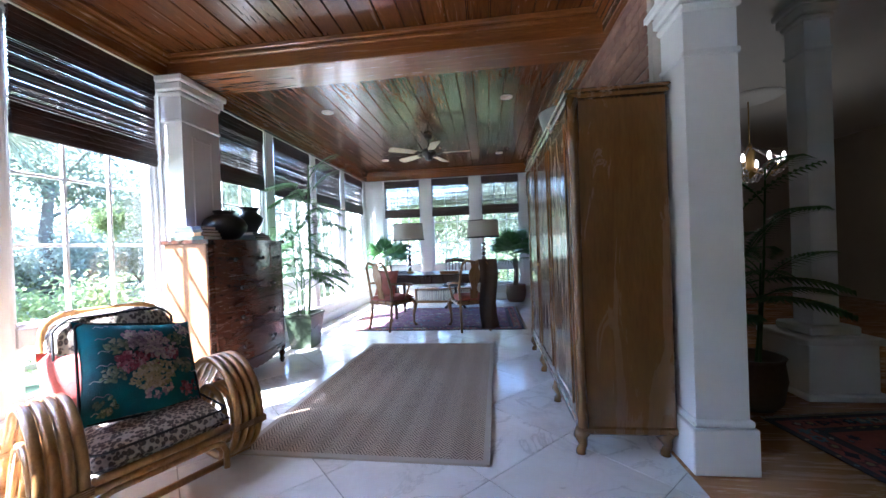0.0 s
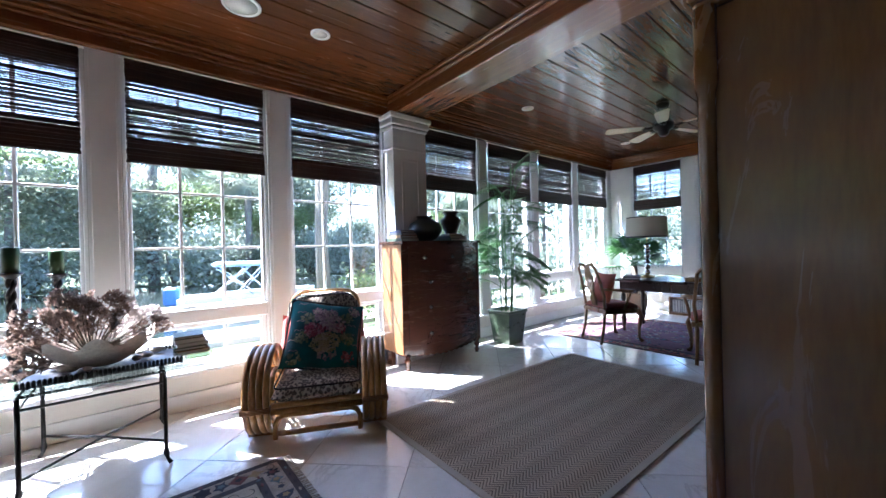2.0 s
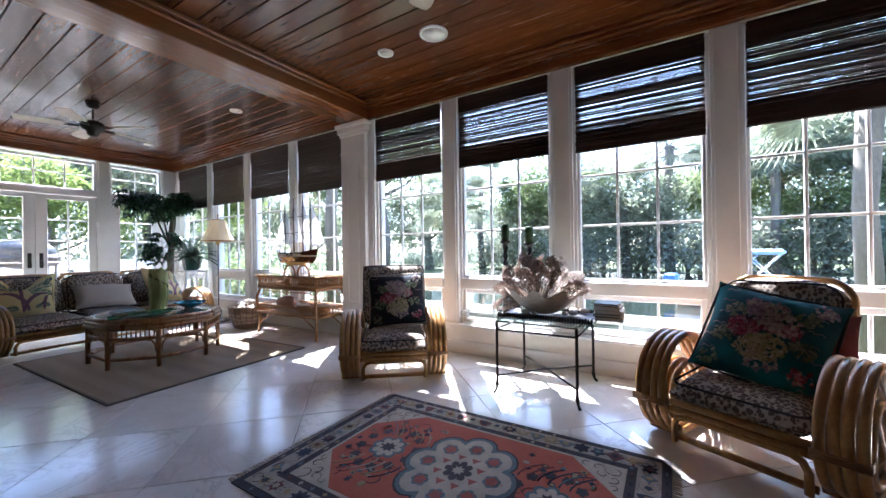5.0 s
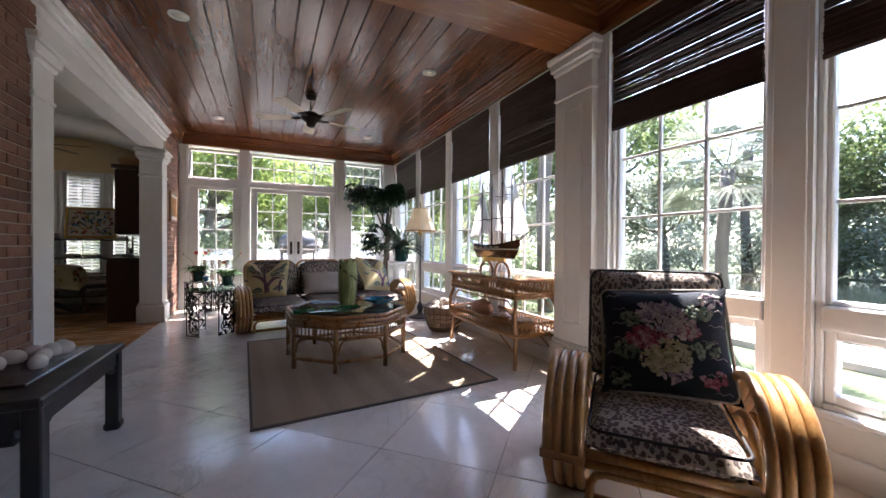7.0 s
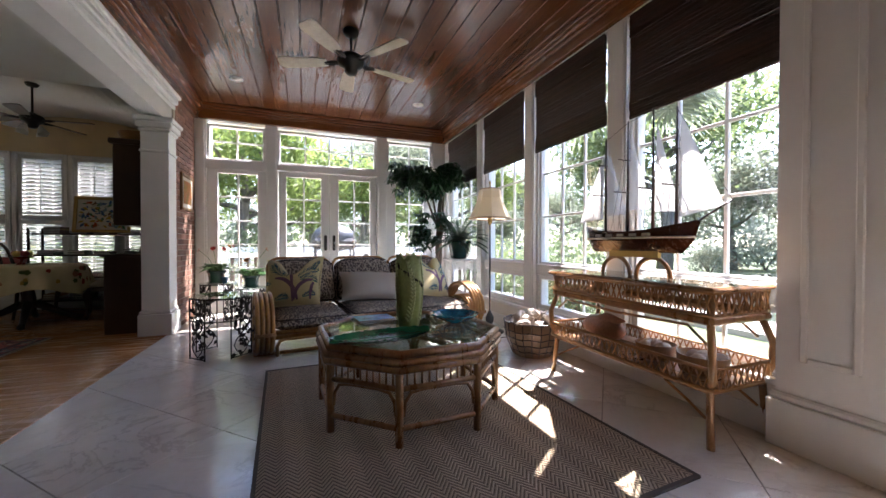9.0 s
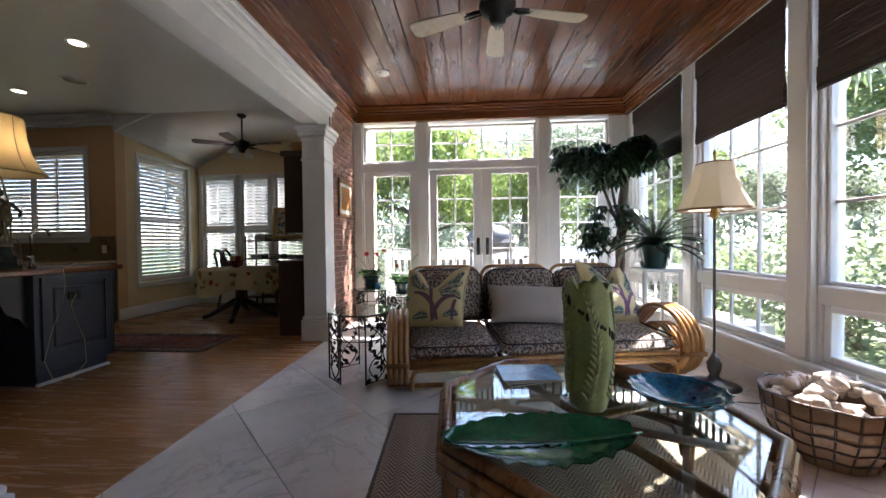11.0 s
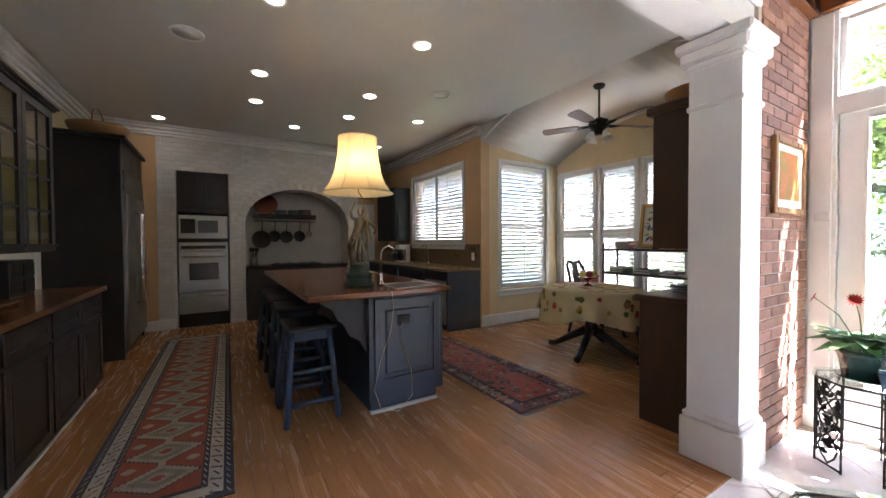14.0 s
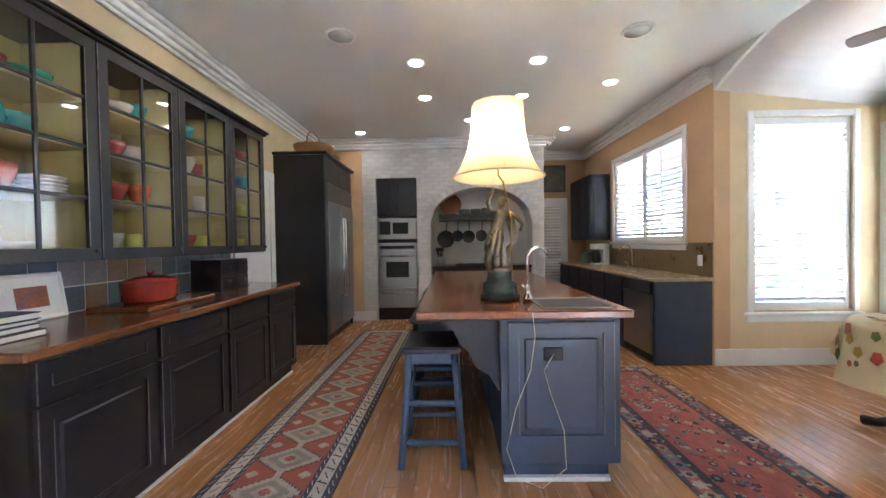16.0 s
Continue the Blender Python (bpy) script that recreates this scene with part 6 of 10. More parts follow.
def sail(pts, bulge):
    b = B()
    a, c, d = [Vector(p) for p in pts]
    n, idx, vs = 6, {}, []
    for i in range(n + 1):
        for j in range(n + 1 - i):
            u, v = i / n, j / n
            p = a * (1 - u - v) + c * u + d * v
            idx[i, j] = len(vs)
            vs.append(p + Vector((0, bulge * 27 * u * v * (1 - u - v), 0)))
    fs = []
    for i in range(n):
        for j in range(n - i):
            fs.append((idx[i, j], idx[i + 1, j], idx[i, j + 1]))
            if i + j < n - 1:
                fs.append((idx[i + 1, j], idx[i + 1, j + 1], idx[i, j + 1]))
    return b.add(vs, fs, True)


for pts in (((0.27, 0, 0.80), (0.26, 0, 0.30), (0.47, 0, 0.34)), ((0.14, 0, 0.80), (0.13, 0, 0.34), (0.27, 0, 0.33)), ((-0.02, 0, 0.80), (-0.03, 0, 0.36), (0.11, 0, 0.36)),
            ((-0.18, 0, 0.74), (-0.19, 0, 0.34), (-0.05, 0, 0.34)), ((-0.21, 0, 0.72), (-0.22, 0, 0.32), (-0.42, 0, 0.31))):
    part("sail", sail(pts, 0.03), SAIL, ship, "white cloth sail")
b = B()
for x, h in ((-0.20, 0.80), (-0.04, 0.86), (0.12, 0.88), (0.25, 0.84)):
    for s in (-1, 1):
        for k in (-0.05, 0, 0.05):
            b.tube([(x + k, s * 0.07, 0.25), (x, 0, h - 0.08)], 0.0012, 3)
b.tube([(0.50, 0, 0.36), (0.25, 0, 0.83), (0.12, 0, 0.87), (-0.04, 0, 0.85), (-0.20, 0, 0.79), (-0.38, 0, 0.30)], 0.0012, 3)
part("rigging", b, PIPING, ship, kind="stuff")

# octagonal rattan coffee table
ct = thing("coffee_table", "octagonal rattan coffee table with a glass top", "coffee table", pose(-0.79, -3.34, 0, 0, 0, 3))
CX, CY, CC = 0.54, 0.55, 0.31
octo = lambda k: [(CX - CC + k * 0.41, -CY - k), (CX + k, -CY + CC - k * 0.41), (CX + k, CY - CC + k * 0.41), (CX - CC + k * 0.41, CY + k), (-CX + CC - k * 0.41, CY + k), (-CX - k, CY - CC + k * 0.41), (-CX - k, -CY + CC - k * 0.41), (-CX + CC - k * 0.41, -CY - k)]
ob = part("glass_top", B().prism(octo(-0.05), 0.472, 0.482), TABLEGLASS, ct)
ob.visible_shadow = False
for k, z, r in ((-0.015, 0.474, 0.022), (0.0, 0.437, 0.02), (0.0, 0.40, 0.02), (-0.02, 0.30, 0.016), (-0.02, 0.10, 0.016)):
    part("rail", B().tube([(x, y, z) for x, y in octo(k)], r, 8, True), CARTWOOD, ct)
v8 = octo(-0.02)
for i, (x, y) in enumerate(v8):
    part("leg", B().tube([(x, y, 0.46), (x, y, 0.0)], 0.022, 8), CARTWOOD, ct)
    x2, y2 = v8[(i + 1) % 8]
    k = max(4, int(math.hypot(x2 - x, y2 - y) / 0.038))
    for q in range(1, k):
        part("spindle", B().tube([(x + (x2 - x) * q / k, y + (y2 - y) * q / k, 0.30), (x + (x2 - x) * q / k, y + (y2 - y) * q / k, 0.385)], 0.006, 5), CARTWOOD, ct)
    f = lambda u, z: (x + (x2 - x) * u, y + (y2 - y) * u, z)
    part("bow", B().tube([f(0.05, 0.16), f(0.07, 0.23), f(0.14, 0.275), f(0.3, 0.285), f(0.7, 0.285), f(0.86, 0.275), f(0.93, 0.23), f(0.95, 0.16)], 0.010, 6), CARTWOOD, ct)
part("cross_brace", B().tube([v8[0] + (0.44,), v8[4] + (0.44,)], 0.018, 8).tube([v8[2] + (0.44,), v8[6] + (0.44,)], 0.018, 8).tube([v8[1] + (0.43,), v8[5] + (0.43,)], 0.015, 8), CARTWOOD, ct)
CTT = 0.482
leafm = mat("green_majolica", (0.018, 0.12, 0.055), 0.12, var=0.45, scale=9, bump=0.05, coat=0.5)
lt = B()
rows, colsn = 26, 11
vs = []
for i in range(rows):
    u = i / (rows - 1)
    half = 0.15 * math.sin(math.pi * min(1, u * 0.96 + 0.03)) ** 0.7 * (1 + 0.07 * math.cos(i * 2.1))
    for j in range(colsn):
        v = -1 + 2 * j / (colsn - 1)
        vs.append((-0.30 + 0.6 * u, v * half, 0.010 + 0.05 * v * v + 0.03 * (2 * u - 1) ** 2 + 0.004 * math.cos(3.14 * (i * 1.0 + abs(v) * 3))))
n = len(vs)
vs += [(x, y, z - 0.008) for x, y, z in vs]
q = [(i * colsn + j, (i + 1) * colsn + j, (i + 1) * colsn + j + 1, i * colsn + j + 1) for i in range(rows - 1) for j in range(colsn - 1)]
lt.add(vs, q + [tuple(k + n for k in f)[::-1] for f in q], True)
leaft = thing("leaf_dish", "long glazed green ceramic dish shaped like a leaf", "dish", pose(-0.57, -3.07, CTT, 0, 0, 8) @ Matrix.Diagonal((1, 1, 0.55, 1)))
part("dish", lt, leafm, leaft)
part("midrib", B().tube([(-0.32 + 0.62 * i / 12, 0, 0.022 + 0.03 * (i / 6 - 1) ** 2) for i in range(13)], 0.006, 6), leafm, leaft)
vasem = mat("green_vase_glaze", (0.27, 0.32, 0.11), 0.35, var=0.3, scale=7, bump=0.1)
vase = thing("tall_vase", "tall pierced green ceramic vase with fern relief", "vase", pose(-0.80, -3.36, CTT) @ Matrix.Diagonal((0.86, 0.86, 0.97, 1)))
VP = [(0.07, 0), (0.078, 0.02), (0.098, 0.16), (0.104, 0.30), (0.10, 0.42), (0.094, 0.47), (0.10, 0.485), (0.092, 0.485), (0.085, 0.45), (0.06, 0.02), (0, 0.02)]
vb = B().lathe(VP, 60, wave=0.025, waves=9)
vb.v = [(x, y, z + max(0.0, (z - 0.40) / 0.085) * (0.013 * math.sin(5 * math.atan2(y, x)) + 0.009 * math.sin(11 * math.atan2(y, x) + 1.0))) for x, y, z in vb.v]
part("body", vb, vasem, vase)
b = B()
rad = lambda z: 0.078 + 0.026 * math.sin(min(1, z / 0.30) * math.pi / 2) - (0.01 * max(0, (z - 0.3) / 0.17))
for k in range(5):
    a0 = k * 1.257
    for i in range(16):
        z = 0.05 + 0.025 * i
        a = a0 + 0.35 * math.sin(i * 0.22)
        for s in (-1, 1):
            ln = 0.30 * (1 - i / 22)
            b.tube([((rad(z + 0.02 * w) + 0.003) * math.cos(a + s * ln * w), (rad(z + 0.02 * w) + 0.003) * math.sin(a + s * ln * w), z + 0.03 * w) for w in (0, 0.5, 1)], [0.005, 0.0075, 0.0015], 5)
part("fern_relief", b, mat("pale_green_glaze", (0.40, 0.45, 0.20), 0.4, var=0.2, scale=12), vase, "raised pale fern fronds", kind="stuff")
b = B()
for k in range(34):
    a, z = k * 2.4, 0.06 + 0.38 * ((k * 0.618) % 1)
    b.ball(((rad(z) - 0.004) * math.cos(a), (rad(z) - 0.004) * math.sin(a), z), 0.010, 0.010, 0.009 + 0.007 * (k % 3), 6)
part("piercings", b, PIPING, vase, "dark pierced holes", kind="stuff")
bowlm = mat("blue_art_glass", (0.01, 0.08, 0.20), 0.06, var=0.9, scale=7, bump=0.0, col2=(0.03, 0.30, 0.42), coat=0.6)
bw_ = thing("glass_bowl", "fluted blue art glass bowl", "bowl", pose(-1.13, -3.37, CTT) @ Matrix.Scale(0.82, 4))
part("bowl", B().lathe([(0.06, 0), (0.07, 0.01), (0.16, 0.05), (0.20, 0.085), (0.205, 0.085), (0.165, 0.058), (0.07, 0.018), (0, 0.016)], 48, wave=0.05, waves=16), bowlm, bw_)
for i, (z, c) in enumerate(((0, (0.10, 0.11, 0.13)), (0.007, (0.30, 0.28, 0.25)), (0.013, (0.10, 0.22, 0.38)))):
    mg = thing("magazine", "glossy magazine with a blue cover on a glass table", "magazine", pose(-0.62, -3.66, CTT + z, 0, 0, 20 - 7 * i), "magazines")
    part("page_block", B().box(-0.13, 0.13, -0.10, 0.10, 0, 0.005), PAPER, mg)
    part("cover", B().box(-0.131, 0.131, -0.101, 0.101, 0.005, 0.006), mat("cover_print", c, 0.2, var=0.6, scale=9, bump=0.0, col2=scaled(c, 2.0)), mg)


# pierced iron tables
def iron_table(m, h, rad_, seed):
    t = thing("iron_side_table", "octagonal glass side table with pierced black iron leaf panels", "side table", m, "iron side tables")
    pts = [(rad_ * math.cos(radians(22.5 + 45 * i)), rad_ * math.sin(radians(22.5 + 45 * i))) for i in range(8)]
    ob = part("glass_top", B().prism([(x * 1.08, y * 1.08) for x, y in pts], h, h + 0.008), TABLEGLASS, t)
    ob.visible_shadow = False
    fr = B().tube([(x, y, h - 0.008) for x, y in pts], 0.008, 5, True).tube([(x, y, h * 0.62) for x, y in pts], 0.005, 5, True)
    part("ring", fr, IRON, t)
    rng = random.Random(seed)
    for i in range(0, 8, 2):
        p, q = Vector((*pts[i], 0)), Vector((*pts[(i + 1) % 8], 0))
        d = (q - p)
        pn = B().box(-0.005, 0.005, -0.005, 0.005, 0, h - 0.01).at(Matrix.Translation(p))
        s0 = len(pn.v)
        pn.box(-0.005, 0.005, -0.005, 0.005, 0, h - 0.01).at(Matrix.Translation(q), s0)
        pn.tube([p + Vector((0, 0, 0.01)), q + Vector((0, 0, 0.01))], 0.006, 4)
        nrm = Vector((0, 0, 1)).cross(d).normalized()
        for ph in (0, 3.1):
            pn.tube([p + d * (0.5 + 0.36 * math.sin(ph + k * 0.8)) + Vector((0, 0, 0.02 + k * (h - 0.06) / 10)) for k in range(11)], 0.005, 5)
        for k in range(26):
            o = p + d * rng.uniform(0.06, 0.94) + Vector((0, 0, rng.uniform(0.02, h - 0.03)))
            a = rng.uniform(0, 6.28)
            dd = d.normalized() * math.cos(a) + Vector((0, 0, 1)) * math.sin(a)
            pn.leaf(o - dd * 0.03, dd, nrm, 0.062, 0.034, 0.05)
        part("pierced_panel", pn, IRON, t, "cut leaf and vine panel")
    return t


iron_table(pose(0.56, -4.97, 0, 0, 0, 0), 0.545, 0.265, 1)
iron_table(pose(0.95, -6.70, 0, 0, 0, 10), 0.50, 0.20, 2)
iron_table(pose(0.55, -6.78, 0, 0, 0, -6), 0.42, 0.20, 3)


def gerbera(m, seed, cols):
    t = thing("potted_gerbera", "gerbera daisies in a green glazed pot", "potted plant", m, "gerbera pots")
    part("pot", B().lathe([(0.075, 0), (0.085, 0.01), (0.105, 0.13), (0.118, 0.14), (0.118, 0.165), (0.105, 0.165), (0.095, 0.14), (0, 0.14)], 24), GREENPOT, t)
    part("soil", B().lathe([(0.096, 0.142), (0, 0.15)], 16), SOIL, t)
    part("saucer", B().lathe([(0.10, 0), (0.115, 0.014), (0.11, 0.014), (0, 0.004)], 24), GREENPOT, t)
    rng = random.Random(seed)
    lv = B()
    for k in range(40):
        a = rng.uniform(0, 6.28)
        d = Vector((math.cos(a), math.sin(a), rng.uniform(0.3, 1.3)))
        lv.leaf((0.05 * math.cos(a), 0.05 * math.sin(a), 0.15), d, (0, 0, 1), rng.uniform(0.20, 0.30), rng.uniform(0.06, 0.10), 0.2, 0.35)
    part("leaves", lv, FERNLEAF, t)
    for c in cols:
        a = rng.uniform(0, 6.28)
        tip = Vector((0.20 * math.cos(a), 0.20 * math.sin(a), 0.27 + rng.uniform(0.05, 0.26)))
        st = part("stem", B().tube([(0, 0, 0.15), tip * 0.5 + Vector((0, 0, 0.13)), tip], 0.003, 5), FERNLEAF, t)
        fl = B()
        nrm = Vector((math.cos(a), math.sin(a), 0.5)).normalized()
        u = nrm.orthogonal().normalized()
        w = nrm.cross(u)
        for k in range(14):
            b_ = 6.283 * k / 14
            fl.leaf(tip, u * math.cos(b_) + w * math.sin(b_) + nrm * 0.25, nrm, 0.04, 0.014, 0.1)
        part("flower", fl, c, st, "open daisy flower")
    return t


REDP = mat("red_petal", (0.40, 0.02, 0.015), 0.5, var=0.2)
ORANGEP = mat("orange_petal", (0.62, 0.20, 0.02), 0.5, var=0.2)
gerbera(pose(0.95, -6.70, 0.508), 5, [REDP, REDP, REDP, ORANGEP, REDP])
gerbera(pose(0.55, -6.78, 0.428), 8, [ORANGEP, ORANGEP])
solid("small_blue_pot", B().lathe([(0.03, 0), (0.045, 0.07), (0.05, 0.08), (0.04, 0.08), (0.03, 0.01), (0, 0.01)], 18), mat("blue_glaze", (0.02, 0.10, 0.20), 0.2, var=0.2), "small blue glazed pot", "pot", pose(0.84, -6.60, 0.508))

# floor lamp by the window
fl_ = thing("floor_lamp", "slim dark floor lamp with a cream bell shade", "floor lamp", pose(-2.2, -4.86, 0))
part("base", B().lathe([(0.17, 0), (0.17, 0.012), (0.12, 0.03), (0.05, 0.05), (0.03, 0.08), (0.045, 0.12), (0.05, 0.17), (0.03, 0.21), (0.014, 0.25)], 24), PEWTER, fl_)
part("pole", B().tube([(0, 0, 0.24), (0, 0, 1.32)], 0.010, 8), PEWTER, fl_)
part("finial_knot", B().lathe([(0.012, 1.26), (0.028, 1.29), (0.03, 1.32), (0.016, 1.36), (0.008, 1.40), (0.008, 1.74), (0.014, 1.76), (0, 1.79)], 14), BRASS, fl_)
part("shade", B().lathe([(0.25, 1.33), (0.19, 1.45), (0.142, 1.57), (0.12, 1.68)], sq=8, cap=False), LINEN, fl_, "cream panelled bell shade")
part("lower_trim", B().lathe([(0.252, 1.324), (0.254, 1.342), (0.246, 1.342)], sq=8, cap=False), FRUITWOOD, fl_)
part("upper_trim", B().lathe([(0.122, 1.674), (0.122, 1.684), (0.117, 1.684)], sq=8, cap=False), FRUITWOOD, fl_)
part("cord", B().tube([(0.14, 0, 0.01), (0.25, 0.06, 0.006), (0.28, 0.18, 0.006), (0.12, 0.30, 0.006), (-0.14, 0.34, 0.006), (-0.26, 0.28, 0.02), (-0.29, 0.26, 0.16)], 0.004, 5), DARKWOOD, fl_)
bk = thing("shell_basket", "round wire and wicker basket heaped with shells", "basket", pose(-2.16, -3.93, 0))
part("basket", B().lathe([(0.16, 0.0), (0.18, 0.01), (0.24, 0.16), (0.265, 0.32), (0.255, 0.32), (0.23, 0.16), (0.165, 0.02), (0, 0.015)], 28), WICKER, bk)
b = B()
for z, r in ((0.06, 0.205), (0.12, 0.23), (0.18, 0.253), (0.24, 0.262), (0.32, 0.27)):
    b.tube([(r * math.cos(a), r * math.sin(a), z + 0.006 * math.sin(9 * a)) for a in [6.283 * i / 30 for i in range(30)]], 0.006, 5, True)
for i in range(20):
    a = 6.283 * i / 20
    b.tube([(0.185 * math.cos(a), 0.185 * math.sin(a), 0.02), (0.245 * math.cos(a), 0.245 * math.sin(a), 0.16), (0.268 * math.cos(a), 0.268 * math.sin(a), 0.325)], 0.005, 4)
part("wicker", b, DARKWOOD, bk, "dark woven bands")
rng = random.Random(4)
b = B()
for k in range(46):
    r, a = 0.22 * math.sqrt(rng.random()), rng.uniform(0, 6.28)
    s0 = len(b.v)
    sz = rng.uniform(0.035, 0.065)
    b.lathe([(0, -sz), (sz * 0.5, -sz * 0.5), (sz * 0.75, 0), (sz * 0.45, sz * 0.5), (sz * 0.12, sz * 1.2), (0, sz * 1.3)], 8, wave=0.12, waves=4)
    b.at(Matrix.Translation((r * math.cos(a), r * math.sin(a), 0.30 + 0.11 * (1 - r / 0.22) + rng.uniform(-0.02, 0.02))) @ Euler((rng.uniform(0, 6), rng.uniform(0, 6), 0)).to_matrix().to_4x4(), s0)
part("shell_heap", b, SHELL, bk, "heap of pale whelk shells", kind="stuff")

# carved white stand, fern, braided tree
st = thing("plant_stand", "tall carved whitewashed plant stand", "plant stand", pose(-2.2, -5.78, 0))
part("top", B().box(-0.19, 0.19, -0.19, 0.19, 0.80, 0.83, 0.008), WHITE, st)
for sx in (-1, 1):
    for sy in (-1, 1):
        part("leg", B().box(sx * 0.165 - 0.018, sx * 0.165 + 0.018, sy * 0.165 - 0.018, sy * 0.165 + 0.018, 0, 0.80, 0.006), WHITE, st)
b = B()
for s in (-1, 1):
    for i in range(9):
        u = -0.14 + 0.035 * i
        for z in (0.70, 0.745):
            b.tube([(u + 0.014 * math.cos(a), s * 0.165, z + 0.02 * math.sin(a)) for a in [6.283 * k / 8 for k in range(8)]], 0.005, 4, True)
            b.tube([(s * 0.165, u + 0.014 * math.cos(a), z + 0.02 * math.sin(a)) for a in [6.283 * k / 8 for k in range(8)]], 0.005, 4, True)
part("fretwork", b, WHITE, st, "pierced carved apron")
fern = thing("potted_fern", "arching sago fern in a dark green pot", "potted plant", pose(-2.2, -5.78, 0.83))
part("pot", B().lathe([(0.10, 0), (0.12, 0.02), (0.15, 0.20), (0.165, 0.22), (0.165, 0.25), (0.15, 0.25), (0.13, 0.21), (0, 0.21)], 24, wave=0.02, waves=12), GREENPOT, fern)
rng = random.Random(12)
b = B()
stalks = B()
for k in range(60):
    a, e = rng.uniform(0, 6.28), rng.uniform(0.2, 1.3)
    d = Vector((math.cos(a) * math.cos(e), math.sin(a) * math.cos(e), math.sin(e)))
    p = Vector((0, 0, 0.21))
    spine = [p.copy()]
    for i in range(14):
        q = p + d * 0.032
        d = (d + Vector((0, 0, -0.085))).normalized()
        side = d.cross(Vector((0, 0, 1))).normalized()
        for s in (-1, 1):
            b.leaf(q, d * 0.5 + side * s, (0, 0, 1), 0.085 * (1 - 0.05 * i), 0.026, 0.1, 0.15)
            b.leaf(q - d * 0.016, d * 0.5 + side * s, (0, 0, 1), 0.085 * (1 - 0.05 * i), 0.026, 0.1, 0.15)
        p = q
        spine.append(p.copy())
    stalks.tube(spine, 0.0035, 4)
part("stalk", stalks, DARKLEAF, fern, kind="stuff")
part("fronds", b, DARKLEAF, fern)
fic = thing("umbrella_tree", "tall umbrella plant with a braided trunk and dark leaves", "potted tree", pose(-2.12, -6.5, 0))
part("pot", B().lathe([(0.15, 0), (0.17, 0.02), (0.21, 0.30), (0.225, 0.32), (0.20, 0.32), (0.18, 0.28), (0, 0.28)], 24), CLAYPOT, fic)
tr = B()
for ph in range(3):
    tr.tube([(0.035 * math.cos(ph * 2.09 + k * 0.35) - 0.004 * k, 0.035 * math.sin(ph * 2.09 + k * 0.35), 0.26 + k * 0.075) for k in range(23)], [0.034 - 0.0007 * k for k in range(23)], 8)
part("trunk", tr, BARK, fic, "three stems braided together")
b, br = B(), B()
heads = [(Vector((0.18, 0.10, 2.02)), 0.46, 170, 0.18), (Vector((-0.12, 0.22, 2.10)), 0.28, 90, 0.18), (Vector((0.48, 0.0, 2.12)), 0.26, 44, 0.15), (Vector((-0.12, 0.15, 1.42)), 0.16, 20, 0.15), (Vector((0.30, 0.10, 1.25)), 0.18, 40, 0.30)]
for c, r, nn, hz in heads:
    br.tube([(-0.05, 0, 1.2), (c.x * 0.4, c.y * 0.4, c.z - 0.3), c], [0.02, 0.015, 0.006], 6)
    for k in range(nn):
        p = c + Vector((rng.gauss(0, r * 0.5), rng.gauss(0, r * 0.45), rng.gauss(0, hz * 0.5)))
        p.x, p.y = max(p.x, -0.2), max(p.y, -0.38)
        for q in range(7):
            a = 6.283 * q / 7 + rng.uniform(-0.2, 0.2)
            b.leaf(p, (math.cos(a), math.sin(a), -0.35 + rng.uniform(-0.3, 0.2)), (0, 0, 1), rng.uniform(0.10, 0.16), 0.052, 0.15, 0.3)
part("branch", br, BARK, fic)
part("leaves", b, DARKLEAF, fic, "drooping glossy leaf clusters")


